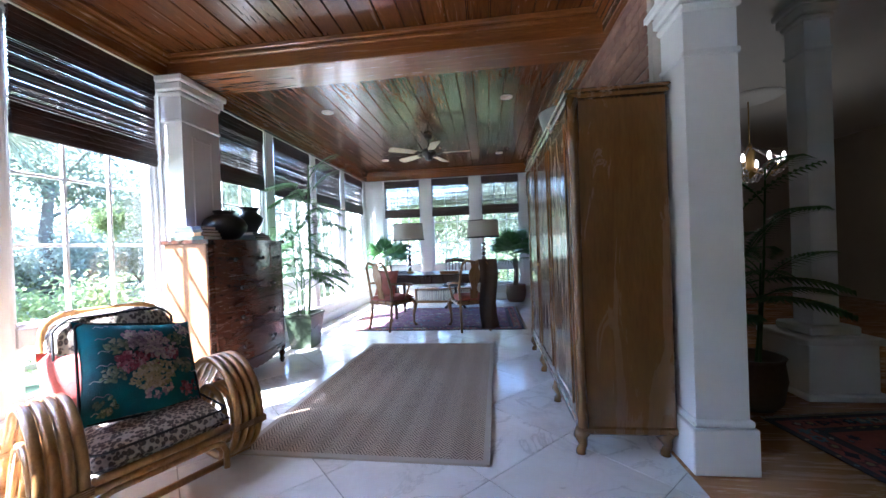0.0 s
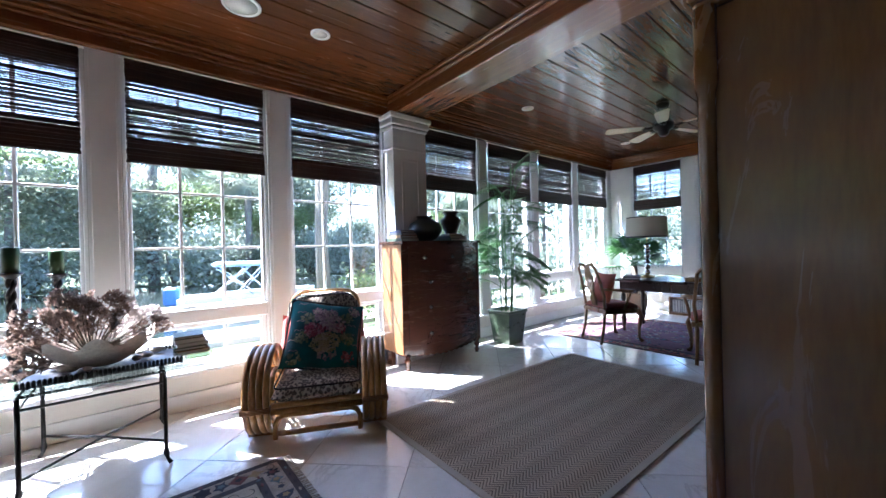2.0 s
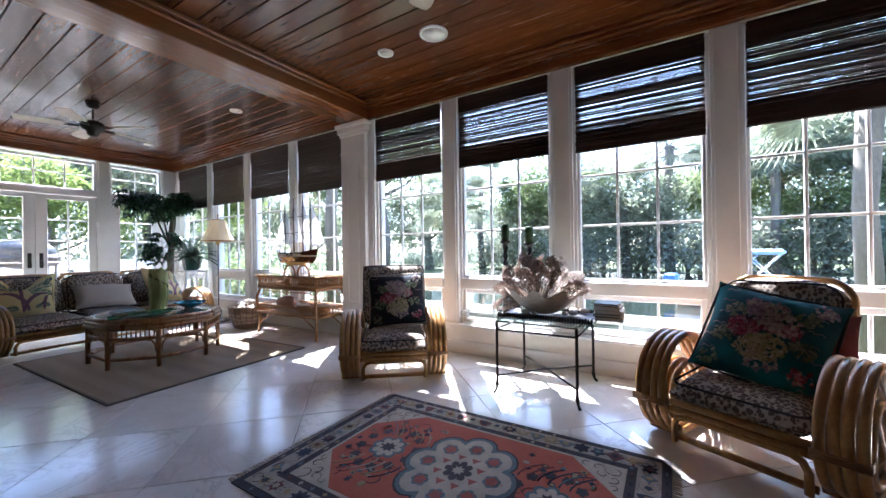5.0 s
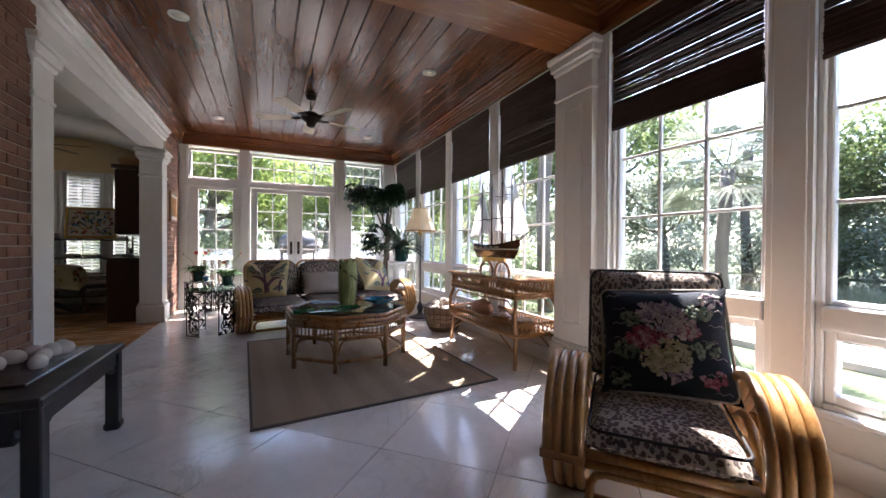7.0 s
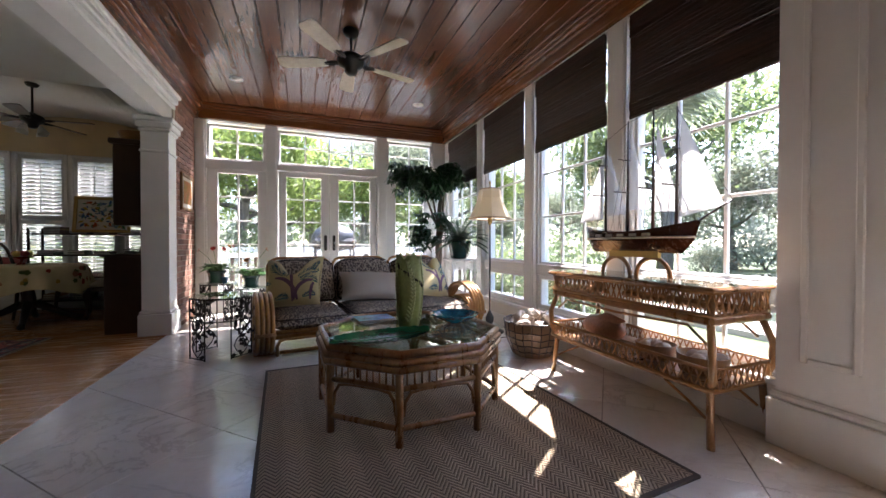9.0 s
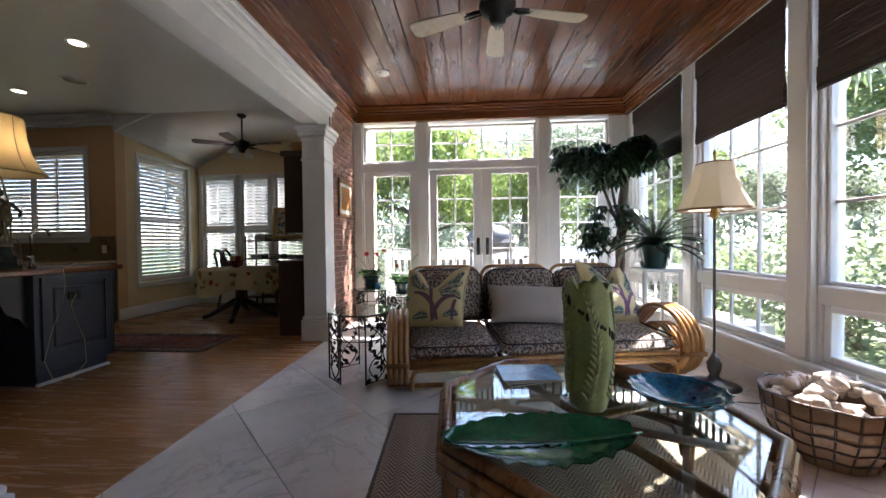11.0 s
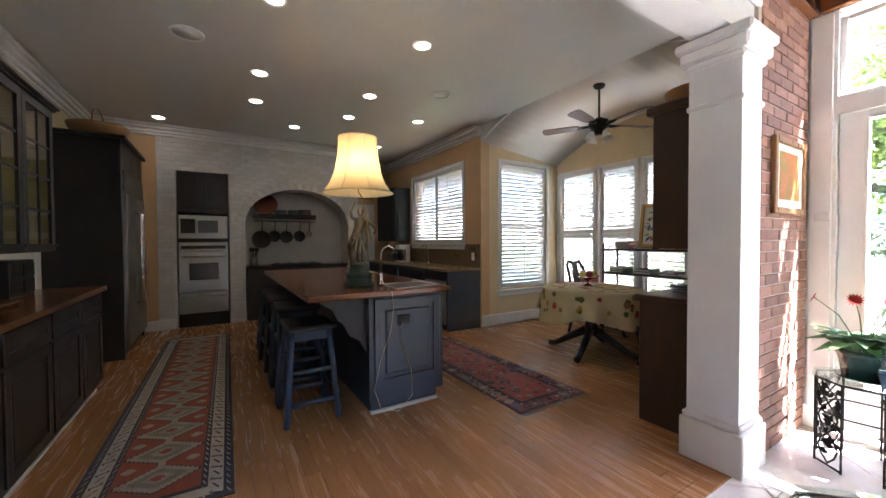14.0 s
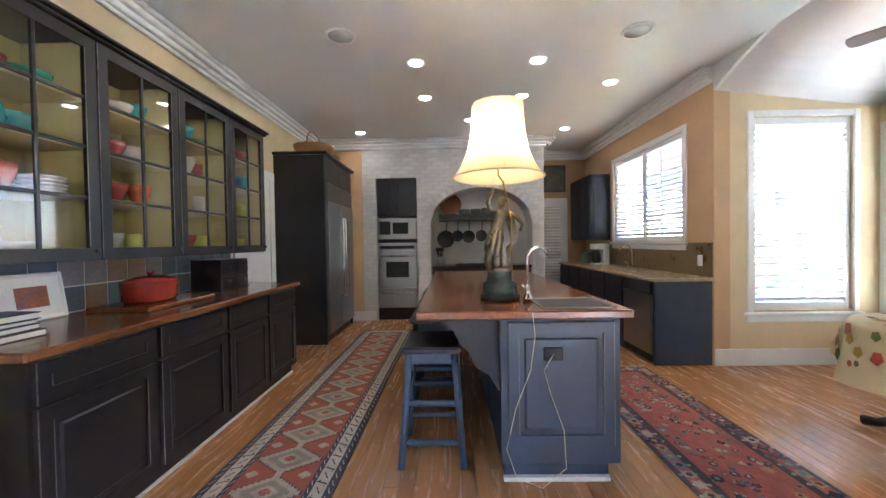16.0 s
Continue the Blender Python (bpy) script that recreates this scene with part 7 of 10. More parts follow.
# palms
def palm(m, pot, label, fronds, height, spread, seed, leaf_w=0.02, low=-0.15, fan=False, trunk=0.0):
    t = thing("potted_palm", label, "potted palm", m)
    pot(t)
    rng = random.Random(seed)
    b, stn = B(), B()
    if trunk:
        part("trunk", B().tube([(0, 0, 0.3), (0.02, 0, 0.3 + trunk * 0.5), (0, 0.01, 0.3 + trunk)], [0.06, 0.05, 0.055], 10), BARK, t)
    canes = []
    for k in range(5):
        a = 1.2566 * k + rng.uniform(-0.3, 0.3)
        c0 = Vector((0.07 * math.cos(a), 0.07 * math.sin(a), 0.3 + trunk))
        canes.append((c0, Vector((c0.x * 2.0, c0.y * 2.0, 0.3 + trunk + (height - 0.3 - trunk) * (1.0 - 0.12 * k)))))
        if not trunk:
            stn.tube([c0, c0.lerp(canes[-1][1], 0.5) + Vector((0.015, 0.01, 0)), canes[-1][1]], [0.010, 0.008, 0.006], 6)
    for k in range(fronds):
        a = rng.uniform(0, 6.28)
        u = (k + 0.5) / fronds
        z0 = 0.3 + trunk + (height - 0.3 - trunk) * (0.2 + 0.8 * u if not trunk else 0.05 * u)
        base_ = Vector((rng.uniform(-0.05, 0.05), rng.uniform(-0.05, 0.05), 0.3 + trunk))
        e = rng.uniform(low, 1.2) if not fan else rng.uniform(-0.1, 1.3)
        d = Vector((math.cos(a) * math.cos(e), math.sin(a) * math.cos(e), math.sin(e)))
        p = Vector((base_.x, base_.y, z0))
        if not trunk:
            c0, c1 = canes[k % 5]
            p = c0.lerp(c1, 0.3 + 0.7 * u)
        if fan:
            L = spread * rng.uniform(0.45, 0.65)
            q = p + d * L
            stn.tube([p, q], 0.004, 4)
            side = d.cross(Vector((0, 0, 1)))
            side = side.normalized() if side.length > 0.1 else Vector((1, 0, 0))
            for i in range(18):
                w = -1.9 + 3.8 * i / 17
                b.leaf(q, d * math.cos(w) + side * math.sin(w), side.cross(d), spread * 0.5, 0.036, 0.2, 0.18)
            continue
        n = 18
        L = spread * rng.uniform(0.8, 1.2) / n
        pts = [p.copy()]
        for i in range(n):
            q = p + d * L
            d = (d + Vector((0, 0, -0.055))).normalized()
            side = d.cross(Vector((0, 0, 1)))
            side = side.normalized() if side.length > 0.05 else Vector((1, 0, 0))
            if i > 2:
                for s in (-1, 1):
                    b.leaf(q, d * 0.7 + side * s + Vector((0, 0, -0.12)), Vector((0, 0, 1)), spread * 0.30 * math.sin(0.35 + 2.5 * i / n), leaf_w, 0.2, 0.2)
            p = q
            pts.append(p.copy())
        stn.tube(pts, [0.006 - 0.00025 * i for i in range(n + 1)], 4)
    part("stem", stn, PALMLEAF, t, kind="stuff")
    part("fronds", b, PALMLEAF, t, "feathery green fronds", kind="stuff")
    return t


def square_pot(t):
    part("pot", B().lathe([(0.185, 0), (0.19, 0.01), (0.25, 0.40), (0.265, 0.41), (0.265, 0.44), (0.235, 0.44), (0.22, 0.38), (0, 0.38)], sq=4), TERRA, t, "square tapered mottled green pot")
    part("soil", B().lathe([(0.22, 0.39), (0, 0.40)], sq=4), SOIL, t)


def round_pot(t):
    part("pot", B().lathe([(0.15, 0), (0.19, 0.05), (0.215, 0.20), (0.20, 0.33), (0.215, 0.36), (0.19, 0.36), (0.18, 0.30), (0, 0.30)], 22), CLAYPOT, t, "round brown clay pot")


palm(pose(-2.08, 4.66, 0), square_pot, "tall slender palm in a square glazed pot", 70, 2.35, 0.56, 3, 0.021)
palm(pose(0.88, 8.12, 0), round_pot, "fan palm with a stout trunk in a clay pot", 30, 1.6, 0.72, 6, fan=True, trunk=0.62)
palm(pose(-1.85, 8.0, 0), round_pot, "bushy fan palm in a round clay pot", 28, 1.7, 0.74, 7, fan=True, trunk=0.55)
palm(pose(2.15, 3.05, 0), round_pot, "dark feathery palm in a clay pot", 28, 1.7, 0.5, 8, 0.034, 0.3)


# ceiling fans
def ceiling_fan(name, m, blades, blade_mat, rod, r, light=False, label="dark bronze ceiling fan with pale wooden blades"):
    t = thing(name, label, "ceiling fan", m, "ceiling fans")
    part("canopy", B().lathe([(0.07, 0), (0.07, -0.03), (0.05, -0.06), (0.015, -0.07)], 18), IRON, t)
    part("rod", B().tube([(0, 0, -0.05), (0, 0, -rod)], 0.012, 8), IRON, t)
    part("motor", B().lathe([(0.02, -rod + 0.02), (0.05, -rod), (0.10, -rod - 0.02), (0.125, -rod - 0.06), (0.11, -rod - 0.10), (0.06, -rod - 0.13), (0.055, -rod - 0.17), (0.03, -rod - 0.19), (0, -rod - 0.19)], 22), IRON, t)
    for i in range(blades):
        a = 360 * i / blades
        mm = pose(0, 0, -rod - 0.075, 0, 0, a) @ pose(0, 0, 0, 10)
        arm_ = part("blade_arm", B().tube([mm @ Vector((0.10, 0, 0)), mm @ Vector((0.16, 0.02, -0.01)), mm @ Vector((0.24, 0, 0))], [0.012, 0.016, 0.012], 6).tube([mm @ Vector((0.12, -0.02, 0)), mm @ Vector((0.2, -0.03, 0)), mm @ Vector((0.25, -0.02, 0))], 0.008, 5), IRON, t, "leaf scrolled bracket")
        pl = [(0.22, -0.045), (0.30, -0.06), (r - 0.05, -0.075), (r - 0.01, -0.06), (r, -0.03), (r, 0.03), (r - 0.01, 0.06), (r - 0.05, 0.075), (0.30, 0.06), (0.22, 0.045)]
        part("blade", B().prism(pl, -0.004, 0.004).at(mm), blade_mat, arm_)
    if light:
        for i in range(4):
            a = radians(45 + 90 * i)
            part("lamp_shade", B().lathe([(0.025, 0), (0.035, -0.03), (0.055, -0.08), (0.06, -0.095), (0.055, -0.095), (0.03, -0.03)], 14).at(pose(0.10 * math.cos(a), 0.10 * math.sin(a), -rod - 0.17, 20 * math.sin(a), -20 * math.cos(a))), WHITESHADE, t, "frosted tulip shade")
    return t


BLADE = wood("pale_blade", (0.30, 0.25, 0.17), (0.50, 0.43, 0.32), 0.4, (6, 6, 6))
BLADED = wood("dark_blade", (0.05, 0.02, 0.012), (0.12, 0.055, 0.035), 0.35, (6, 6, 6))
for y, a in ((-4.5, 52), (0.72, 20), (5.9, 0)):
    ceiling_fan("ceiling_fan", pose(-0.56, y, CEIL, 0, 0, a), 5, BLADE, 0.22, 0.66)
    t = None


def downlight(x, y, z, lit, r=0.075):
    t = thing("downlight", "recessed ceiling downlight with a white trim ring" if not lit else "lit recessed ceiling downlight with a white ring", "ceiling light", pose(x, y, z), "ceiling downlights")
    part("trim_ring", B().lathe([(r * 0.72, -0.003), (r * 0.78, -0.008), (r, -0.008), (r, 0.0), (r * 0.72, 0.0)], 24), WHITE, t)
    part("lens", B().lathe([(r * 0.74, -0.004), (0, -0.0045)], 20), LIT if lit else WHITESHADE, t)
    return t


LIT = glowing("warm_bulb", (1.0, 0.87, 0.66), 1.5)
for y in (-3.29, -6.0, -0.72, 2.02, 4.66, 7.35):
    for x in (-1.66, 0.60):
        downlight(x, y, CEIL, False)


def speaker(x, y, z):
    t = thing("ceiling_speaker", "round white speaker grille in the ceiling", "speaker", pose(x, y, z), "ceiling speakers")
    part("grille", B().lathe([(0.105, -0.006), (0.0, -0.009)], 28), WHITESHADE, t)
    part("rim", B().lathe([(0.102, -0.004), (0.106, -0.011), (0.122, -0.009), (0.125, 0), (0.102, 0)], 28), WHITE, t)


for y in (-0.17, 1.46):
    speaker(-1.65, y, CEIL)

# low black table by the brick wall
lb = thing("low_black_table", "low black lacquered table with scroll corners", "console table", pose(0.98, -2.0, 0))
part("top", B().box(-0.26, 0.26, -0.46, 0.46, 0.46, 0.50, 0.008), BLACKPOT, lb)
part("apron", B().box(-0.23, 0.23, -0.43, -0.405, 0.38, 0.46).box(-0.23, 0.23, 0.405, 0.43, 0.38, 0.46).box(-0.24, -0.215, -0.43, 0.43, 0.38, 0.46).box(0.215, 0.24, -0.43, 0.43, 0.38, 0.46), BLACKPOT, lb)
for sx in (-1, 1):
    for sy in (-1, 1):
        x, y = sx * 0.22, sy * 0.41
        part("leg", B().box(x - 0.032, x + 0.032, y - 0.032, y + 0.032, 0.03, 0.46, 0.006).box(x - 0.04, x + 0.04, y - 0.04, y + 0.04, 0, 0.05, 0.012).tube([(x, y - sy * 0.03, 0.35), (x, y - sy * 0.09, 0.385), (x, y - sy * 0.14, 0.395)], 0.02, 6), BLACKPOT, lb)
b = B()
for k in range(9):
    b.ball((rng.uniform(-0.14, 0.14), rng.uniform(-0.28, 0.28), 0.04), rng.uniform(0.03, 0.06), rng.uniform(0.03, 0.07), 0.038, 8)
tr_ = thing("shell_tray", "dark tray of white shells and coral", "tray", pose(1.02, -2.05, 0.50))
part("tray", B().box(-0.18, 0.18, -0.33, 0.33, 0, 0.014, 0.004), DARKWOOD, tr_)
part("shell_heap", b, WHITE, tr_, kind="stuff")

# framed print on the brick pier
pic = thing("framed_print", "framed flower print with a white mat on brick", "picture", pose(EX - 0.012, -6.70, 1.69))
f = B()
frame_bars(f, -0.026, 0.002, -0.27, 0.27, -0.235, 0.235, 0.04)
part("picture_frame", f, FRUITWOOD, pic)
part("mat_board", B().box(-0.012, 0.0, -0.23, 0.23, -0.195, 0.195), PAPER, pic)
part("print", B().box(-0.0145, -0.0122, -0.17, 0.17, -0.145, 0.15), mat("flower_print", (0.50, 0.11, 0.012), 0.5, var=0.3, scale=11, bump=0, col2=(0.06, 0.22, 0.04)), pic, "orange and green flower print")
sw = thing("thermostat", "small white wall control", "switch", pose(1.21, SY + 0.015, 1.45))
part("plate", B().box(-0.04, 0.04, 0, 0.018, -0.03, 0.03, 0.006), WHITE, sw)


# ---- desk corner at the north end ----
CARAMEL = mat("caramel_damask", (0.30, 0.085, 0.05), 0.8, var=0.3, scale=8, bump=0.2)
desk = thing("writing_desk", "long dark wooden writing desk on turned legs", "desk", pose(-0.45, 6.65, 0))
part("top", B().box(-0.95, 0.95, -0.42, 0.42, 0.73, 0.76, 0.01), DARKWOOD, desk)
part("apron", B().box(-0.88, 0.88, -0.36, -0.335, 0.60, 0.73, 0.004).box(-0.88, 0.88, 0.335, 0.36, 0.60, 0.73, 0.004).box(-0.88, -0.855, -0.36, 0.36, 0.60, 0.73).box(0.855, 0.88, -0.36, 0.36, 0.60, 0.73), DARKWOOD, desk)
LEG = [(0.02, 0), (0.026, 0.03), (0.018, 0.08), (0.03, 0.12), (0.034, 0.18), (0.02, 0.26), (0.026, 0.42), (0.034, 0.52), (0.022, 0.56), (0.036, 0.60)]
for sx in (-1, 1):
    for sy in (-1, 1):
        part("leg", B().lathe(LEG, 14, sx * 0.84, sy * 0.33), DARKWOOD, desk)
for x in (-0.55, 0.0, 0.55):
    part("drawer", B().box(x - 0.24, x + 0.24, -0.372, -0.36, 0.62, 0.715, 0.004), DARKWOOD, desk)


def carved_chair(m, wood_, seat, label, arms=True):
    """An armchair with bowed legs and a vase splat; front to +y."""
    t = thing("carved_armchair", label, "armchair", m, "desk chairs")
    part("seat", B().cushion(0.50, 0.48, 0.10, 10, 6).at(pose(0, 0, 0.46)), seat, t, "padded seat")
    part("seat_rail", B().box(-0.25, 0.25, -0.24, 0.24, 0.38, 0.44, 0.015), wood_, t)
    for s in (-1, 1):
        part("front_leg", B().tube([(s * 0.23, 0.22, 0.42), (s * 0.26, 0.26, 0.34), (s * 0.24, 0.24, 0.18), (s * 0.24, 0.24, 0.06), (s * 0.26, 0.27, 0.015)], [0.03, 0.034, 0.02, 0.016, 0.03], 8), wood_, t)
        part("rear_leg", B().tube([(s * 0.20, -0.22, 0.42), (s * 0.20, -0.24, 0.2), (s * 0.21, -0.29, 0.0)], [0.022, 0.019, 0.017], 8), wood_, t)
        part("stile", B().tube([(s * 0.20, -0.22, 0.42), (s * 0.22, -0.24, 0.62), (s * 0.20, -0.29, 0.82), (s * 0.19, -0.33, 0.95), (s * 0.13, -0.345, 1.02), (0, -0.345, 0.99)], [0.02, 0.018, 0.018, 0.018, 0.02, 0.022], 8), wood_, t)
        if arms:
            part("armrest", B().tube([(s * 0.21, -0.25, 0.70), (s * 0.30, -0.08, 0.69), (s * 0.31, 0.08, 0.67), (s * 0.28, 0.16, 0.66)], [0.016, 0.018, 0.022, 0.02], 8).tube([(s * 0.30, 0.08, 0.66), (s * 0.27, 0.06, 0.55), (s * 0.25, 0.02, 0.43)], 0.016, 8), wood_, t)
    pl = [(-0.05, 0.45), (0.05, 0.45), (0.06, 0.55), (0.035, 0.62), (0.075, 0.75), (0.085, 0.84), (0.05, 0.92), (0.06, 0.99), (-0.06, 0.99), (-0.05, 0.92), (-0.085, 0.84), (-0.075, 0.75), (-0.035, 0.62), (-0.06, 0.55)]
    sp = B().prism(pl, -0.008, 0.008).at(Matrix(((1, 0, 0, 0), (0, -0.22, -1, -0.12), (0, 1, 0, 0), (0, 0, 0, 1))))
    part("splat", sp, wood_, t, "vase shaped back splat")
    return t


CA = pose(-1.2, 5.72, 0, 0, 0, -28)
CBm = pose(0.02, 5.62, 0, 0, 0, 18)
carved_chair(CA, FRUITWOOD, CARAMEL, "carved fruitwood armchair with a red cushion")
carved_chair(CBm, FRUITWOOD, CARAMEL, "carved fruitwood armchair with a brown shawl over it")
solid("seat_pillow", B().cushion(0.42, 0.40, 0.12, 10, 2.4, 0.08), CARAMEL, "caramel red pillow leaning in a chair", "pillow", CA @ pose(0, -0.10, 0.70, 74))
shw = B()
vs, n = [], 14
for i in range(n + 1):
    v = i / n
    for j in range(9):
        u = j / 8
        y = -0.36 - 0.03 * math.sin(u * 9 + v * 3) - 0.03 * v
        vs.append((0.04 + 0.26 * u + 0.02 * math.sin(v * 7), y, 1.03 - 0.97 * v))
m_ = len(vs)
vs += [(x, y - 0.012, z) for x, y, z in vs]
q = [(i * 9 + j, i * 9 + j + 1, (i + 1) * 9 + j + 1, (i + 1) * 9 + j) for i in range(n) for j in range(8)]
shw.add(vs, q + [tuple(k + m_ for k in f)[::-1] for f in q], True)
solid("shawl", shw, mat("brown_wool", (0.09, 0.055, 0.04), 0.95, var=0.25, bump=0.4), "brown wool shawl draped over a chair back", "shawl", CBm)
oc = thing("office_chair", "dark wooden swivel chair with a slatted back", "office chair", pose(-0.35, 7.42, 0, 0, 0, 180))
part("seat", B().cushion(0.48, 0.46, 0.08, 10, 6).at(pose(0, 0, 0.47)), BLACKPOT, oc)
part("post", B().lathe([(0.03, 0.12), (0.03, 0.44)], 10), DARKWOOD, oc)
for i in range(4):
    a = radians(45 + 90 * i)
    part("foot", B().tube([(0, 0, 0.14), (0.2 * math.cos(a), 0.2 * math.sin(a), 0.08), (0.28 * math.cos(a), 0.28 * math.sin(a), 0.03)], [0.03, 0.024, 0.024], 8), DARKWOOD, oc)
part("top_rail", B().tube([(-0.22, -0.22, 0.92), (0, -0.27, 0.95), (0.22, -0.22, 0.92)], 0.03, 8, False, 1.6), DARKWOOD, oc)
for i in range(7):
    x = -0.2 + 0.4 * i / 6
    part("back_slat", B().tube([(x, -0.20, 0.5), (x, -0.25, 0.93)], 0.011, 6), DARKWOOD, oc)


def drum_lamp(x, y, seed):
    t = thing("table_lamp", "glass column table lamp with a white drum shade", "table lamp", pose(x, y, 0.76) @ Matrix.Scale(1.32, 4), "drum shade lamps")
    part("base", B().lathe([(0.07, 0), (0.07, 0.015), (0.03, 0.03)], 18), BRASS, t)
    b = B()
    for k in range(6):
        b.ball((0, 0, 0.06 + 0.06 * k), 0.034, 0.034, 0.03, 8)
    part("glass_column", b, CHROME, t)
    part("stem", B().tube([(0, 0, 0.40), (0, 0, 0.72)], 0.006, 6), BRASS, t)
    part("shade", B().lathe([(0.215, 0.46), (0.20, 0.68)], 30, cap=False), DRUMSHADE, t, "white drum shade")
    part("trim", B().lathe([(0.217, 0.455), (0.217, 0.468), (0.21, 0.468)], 30).lathe([(0.202, 0.675), (0.202, 0.685), (0.195, 0.685)], 30), PIPING, t)
    return t


drum_lamp(-1.12, 6.75, 1)
drum_lamp(0.24, 6.72, 2)
solid("letter_tray", B().box(-0.16, 0.16, -0.11, 0.11, 0, 0.05, 0.006), FRUITWOOD, "shallow wooden box on a desk", "box", pose(-0.35, 6.45, 0.76))
rng = random.Random(31)
book_stack(-1.2, 6.42, 0.76, [(0.22, 0.28, 0.03), (0.2, 0.26, 0.02)], rng, 20)
lowsh = thing("low_bookcase", "low wooden bookcase under the end windows", "bookcase", pose(-0.7, 8.28, 0))
part("case", B().box(-0.62, 0.62, -0.16, 0.16, 0.0, 0.04).box(-0.62, 0.62, -0.16, 0.16, 0.29, 0.315, 0.004).box(-0.62, -0.595, -0.16, 0.16, 0.04, 0.29).box(0.595, 0.62, -0.16, 0.16, 0.04, 0.29), FRUITWOOD, lowsh)
x = -0.58
while x < 0.56:
    w_ = rng.uniform(0.02, 0.045)
    book(pose(-0.7 + x + w_ / 2, 8.26, 0.04, 0, -90, 0) @ pose(0.11, 0, -w_ / 2), 0.21, 0.17, w_, rng.choice(COVERS), label="upright book on a low shelf")
    x += w_ + 0.002

# ---- living room beyond the opening ----
oriental_rug(pose(3.2, 1.6, 0.0, 0, 0, 8), 1.9, 2.7, "dark red oriental rug on oak boards", False, RUGROSE, 8)
chn = thing("chandelier", "crystal chandelier with small lit bulbs", "chandelier", pose(3.75, 5.4, 3.0))
part("medallion", B().lathe([(0.36, 0), (0.36, -0.012), (0.28, -0.03), (0.2, -0.02), (0.08, -0.045), (0, -0.045)], 32), WHITE, chn)
part("chain", B().tube([(0, 0, -0.04), (0, 0, -0.62)], 0.008, 6), BRASS, chn)
part("hub", B().lathe([(0.02, -0.6), (0.06, -0.7), (0.04, -0.85), (0.07, -0.98), (0, -1.05)], 14), BRASS, chn)
cr = B()
for i in range(8):
    a = 6.283 * i / 8
    c, s = math.cos(a), math.sin(a)
    ar = part("arm", B().tube([(0.04 * c, 0.04 * s, -0.95), (0.2 * c, 0.2 * s, -1.02), (0.32 * c, 0.32 * s, -0.92), (0.33 * c, 0.33 * s, -0.86)], 0.008, 6), BRASS, chn)
    part("bulb", B().lathe([(0.012, -0.86), (0.02, -0.82), (0.012, -0.775), (0, -0.76)], 10, 0.33 * c, 0.33 * s), LIT, ar, "lit candle bulb")
    for k in range(16):
        r_ = 0.34 - 0.018 * k
        cr.ball((r_ * c, r_ * s, -0.95 - 0.05 * math.sin(k * 0.5) - 0.006 * k), 0.011, 0.011, 0.016, 4)
        cr.ball(((0.05 + 0.018 * k) * c, (0.05 + 0.018 * k) * s, -0.66 - 0.012 * k), 0.010, 0.010, 0.014, 4)
part("crystal_fringe", cr, CHROME, chn, "strings of cut crystal", kind="stuff")
carved_chair(pose(4.3, 2.4, 0, 0, 0, 60), DARKWOOD, BLACKPOT, "dark wooden armchair in the living room")
mant = thing("mantel_shelf", "white mantelpiece on the living room wall", "mantelpiece", pose(6.95, 3.4, 0))
part("shelf", B().box(-0.28, 0, -1.0, 1.0, 1.22, 1.28, 0.01), WHITE, mant)
part("surround", B().box(-0.18, 0, -0.95, -0.7, 0, 1.22, 0.006).box(-0.18, 0, 0.7, 0.95, 0, 1.22, 0.006).box(-0.18, 0, -0.7, 0.7, 0.95, 1.22, 0.006), WHITE, mant)

# ---- kitchen ----
def shutter_leaf(parent, x0, x1, z0, z1, m, tilt=38):
    """A louvred leaf in the x-z plane, then placed by m."""
    b = B()
    for a0, a1, c0, c1 in ((x0, x0 + 0.045, z0, z1), (x1 - 0.045, x1, z0, z1), (x0 + 0.045, x1 - 0.045, z0, z0 + 0.07), (x0 + 0.045, x1 - 0.045, z1 - 0.07, z1)):
        b.box(a0, a1, -0.014, 0.014, c0, c1, 0.004)
    leaf_ = part("shutter_leaf", b.at(m), WHITE, parent, "white louvred shutter leaf")
    n = int((z1 - z0 - 0.14) / 0.058)
    me = mesh_of(B().box(x0 + 0.045, x1 - 0.045, -0.031, 0.031, -0.0035, 0.0035, 0.002), "louvre", WHITE)
    for i in range(n):
        ob = new("louvre", me)
        ob.parent = leaf_
        ob.matrix_basis = m @ pose(0, 0, z0 + 0.07 + (z1 - z0 - 0.14) * (i + 0.5) / n, tilt)
    part("tilt_rod", B().box((x0 + x1) / 2 - 0.005, (x0 + x1) / 2 + 0.005, -0.045, -0.037, z0 + 0.12, z1 - 0.12).at(m), WHITE, leaf_)
    return leaf_


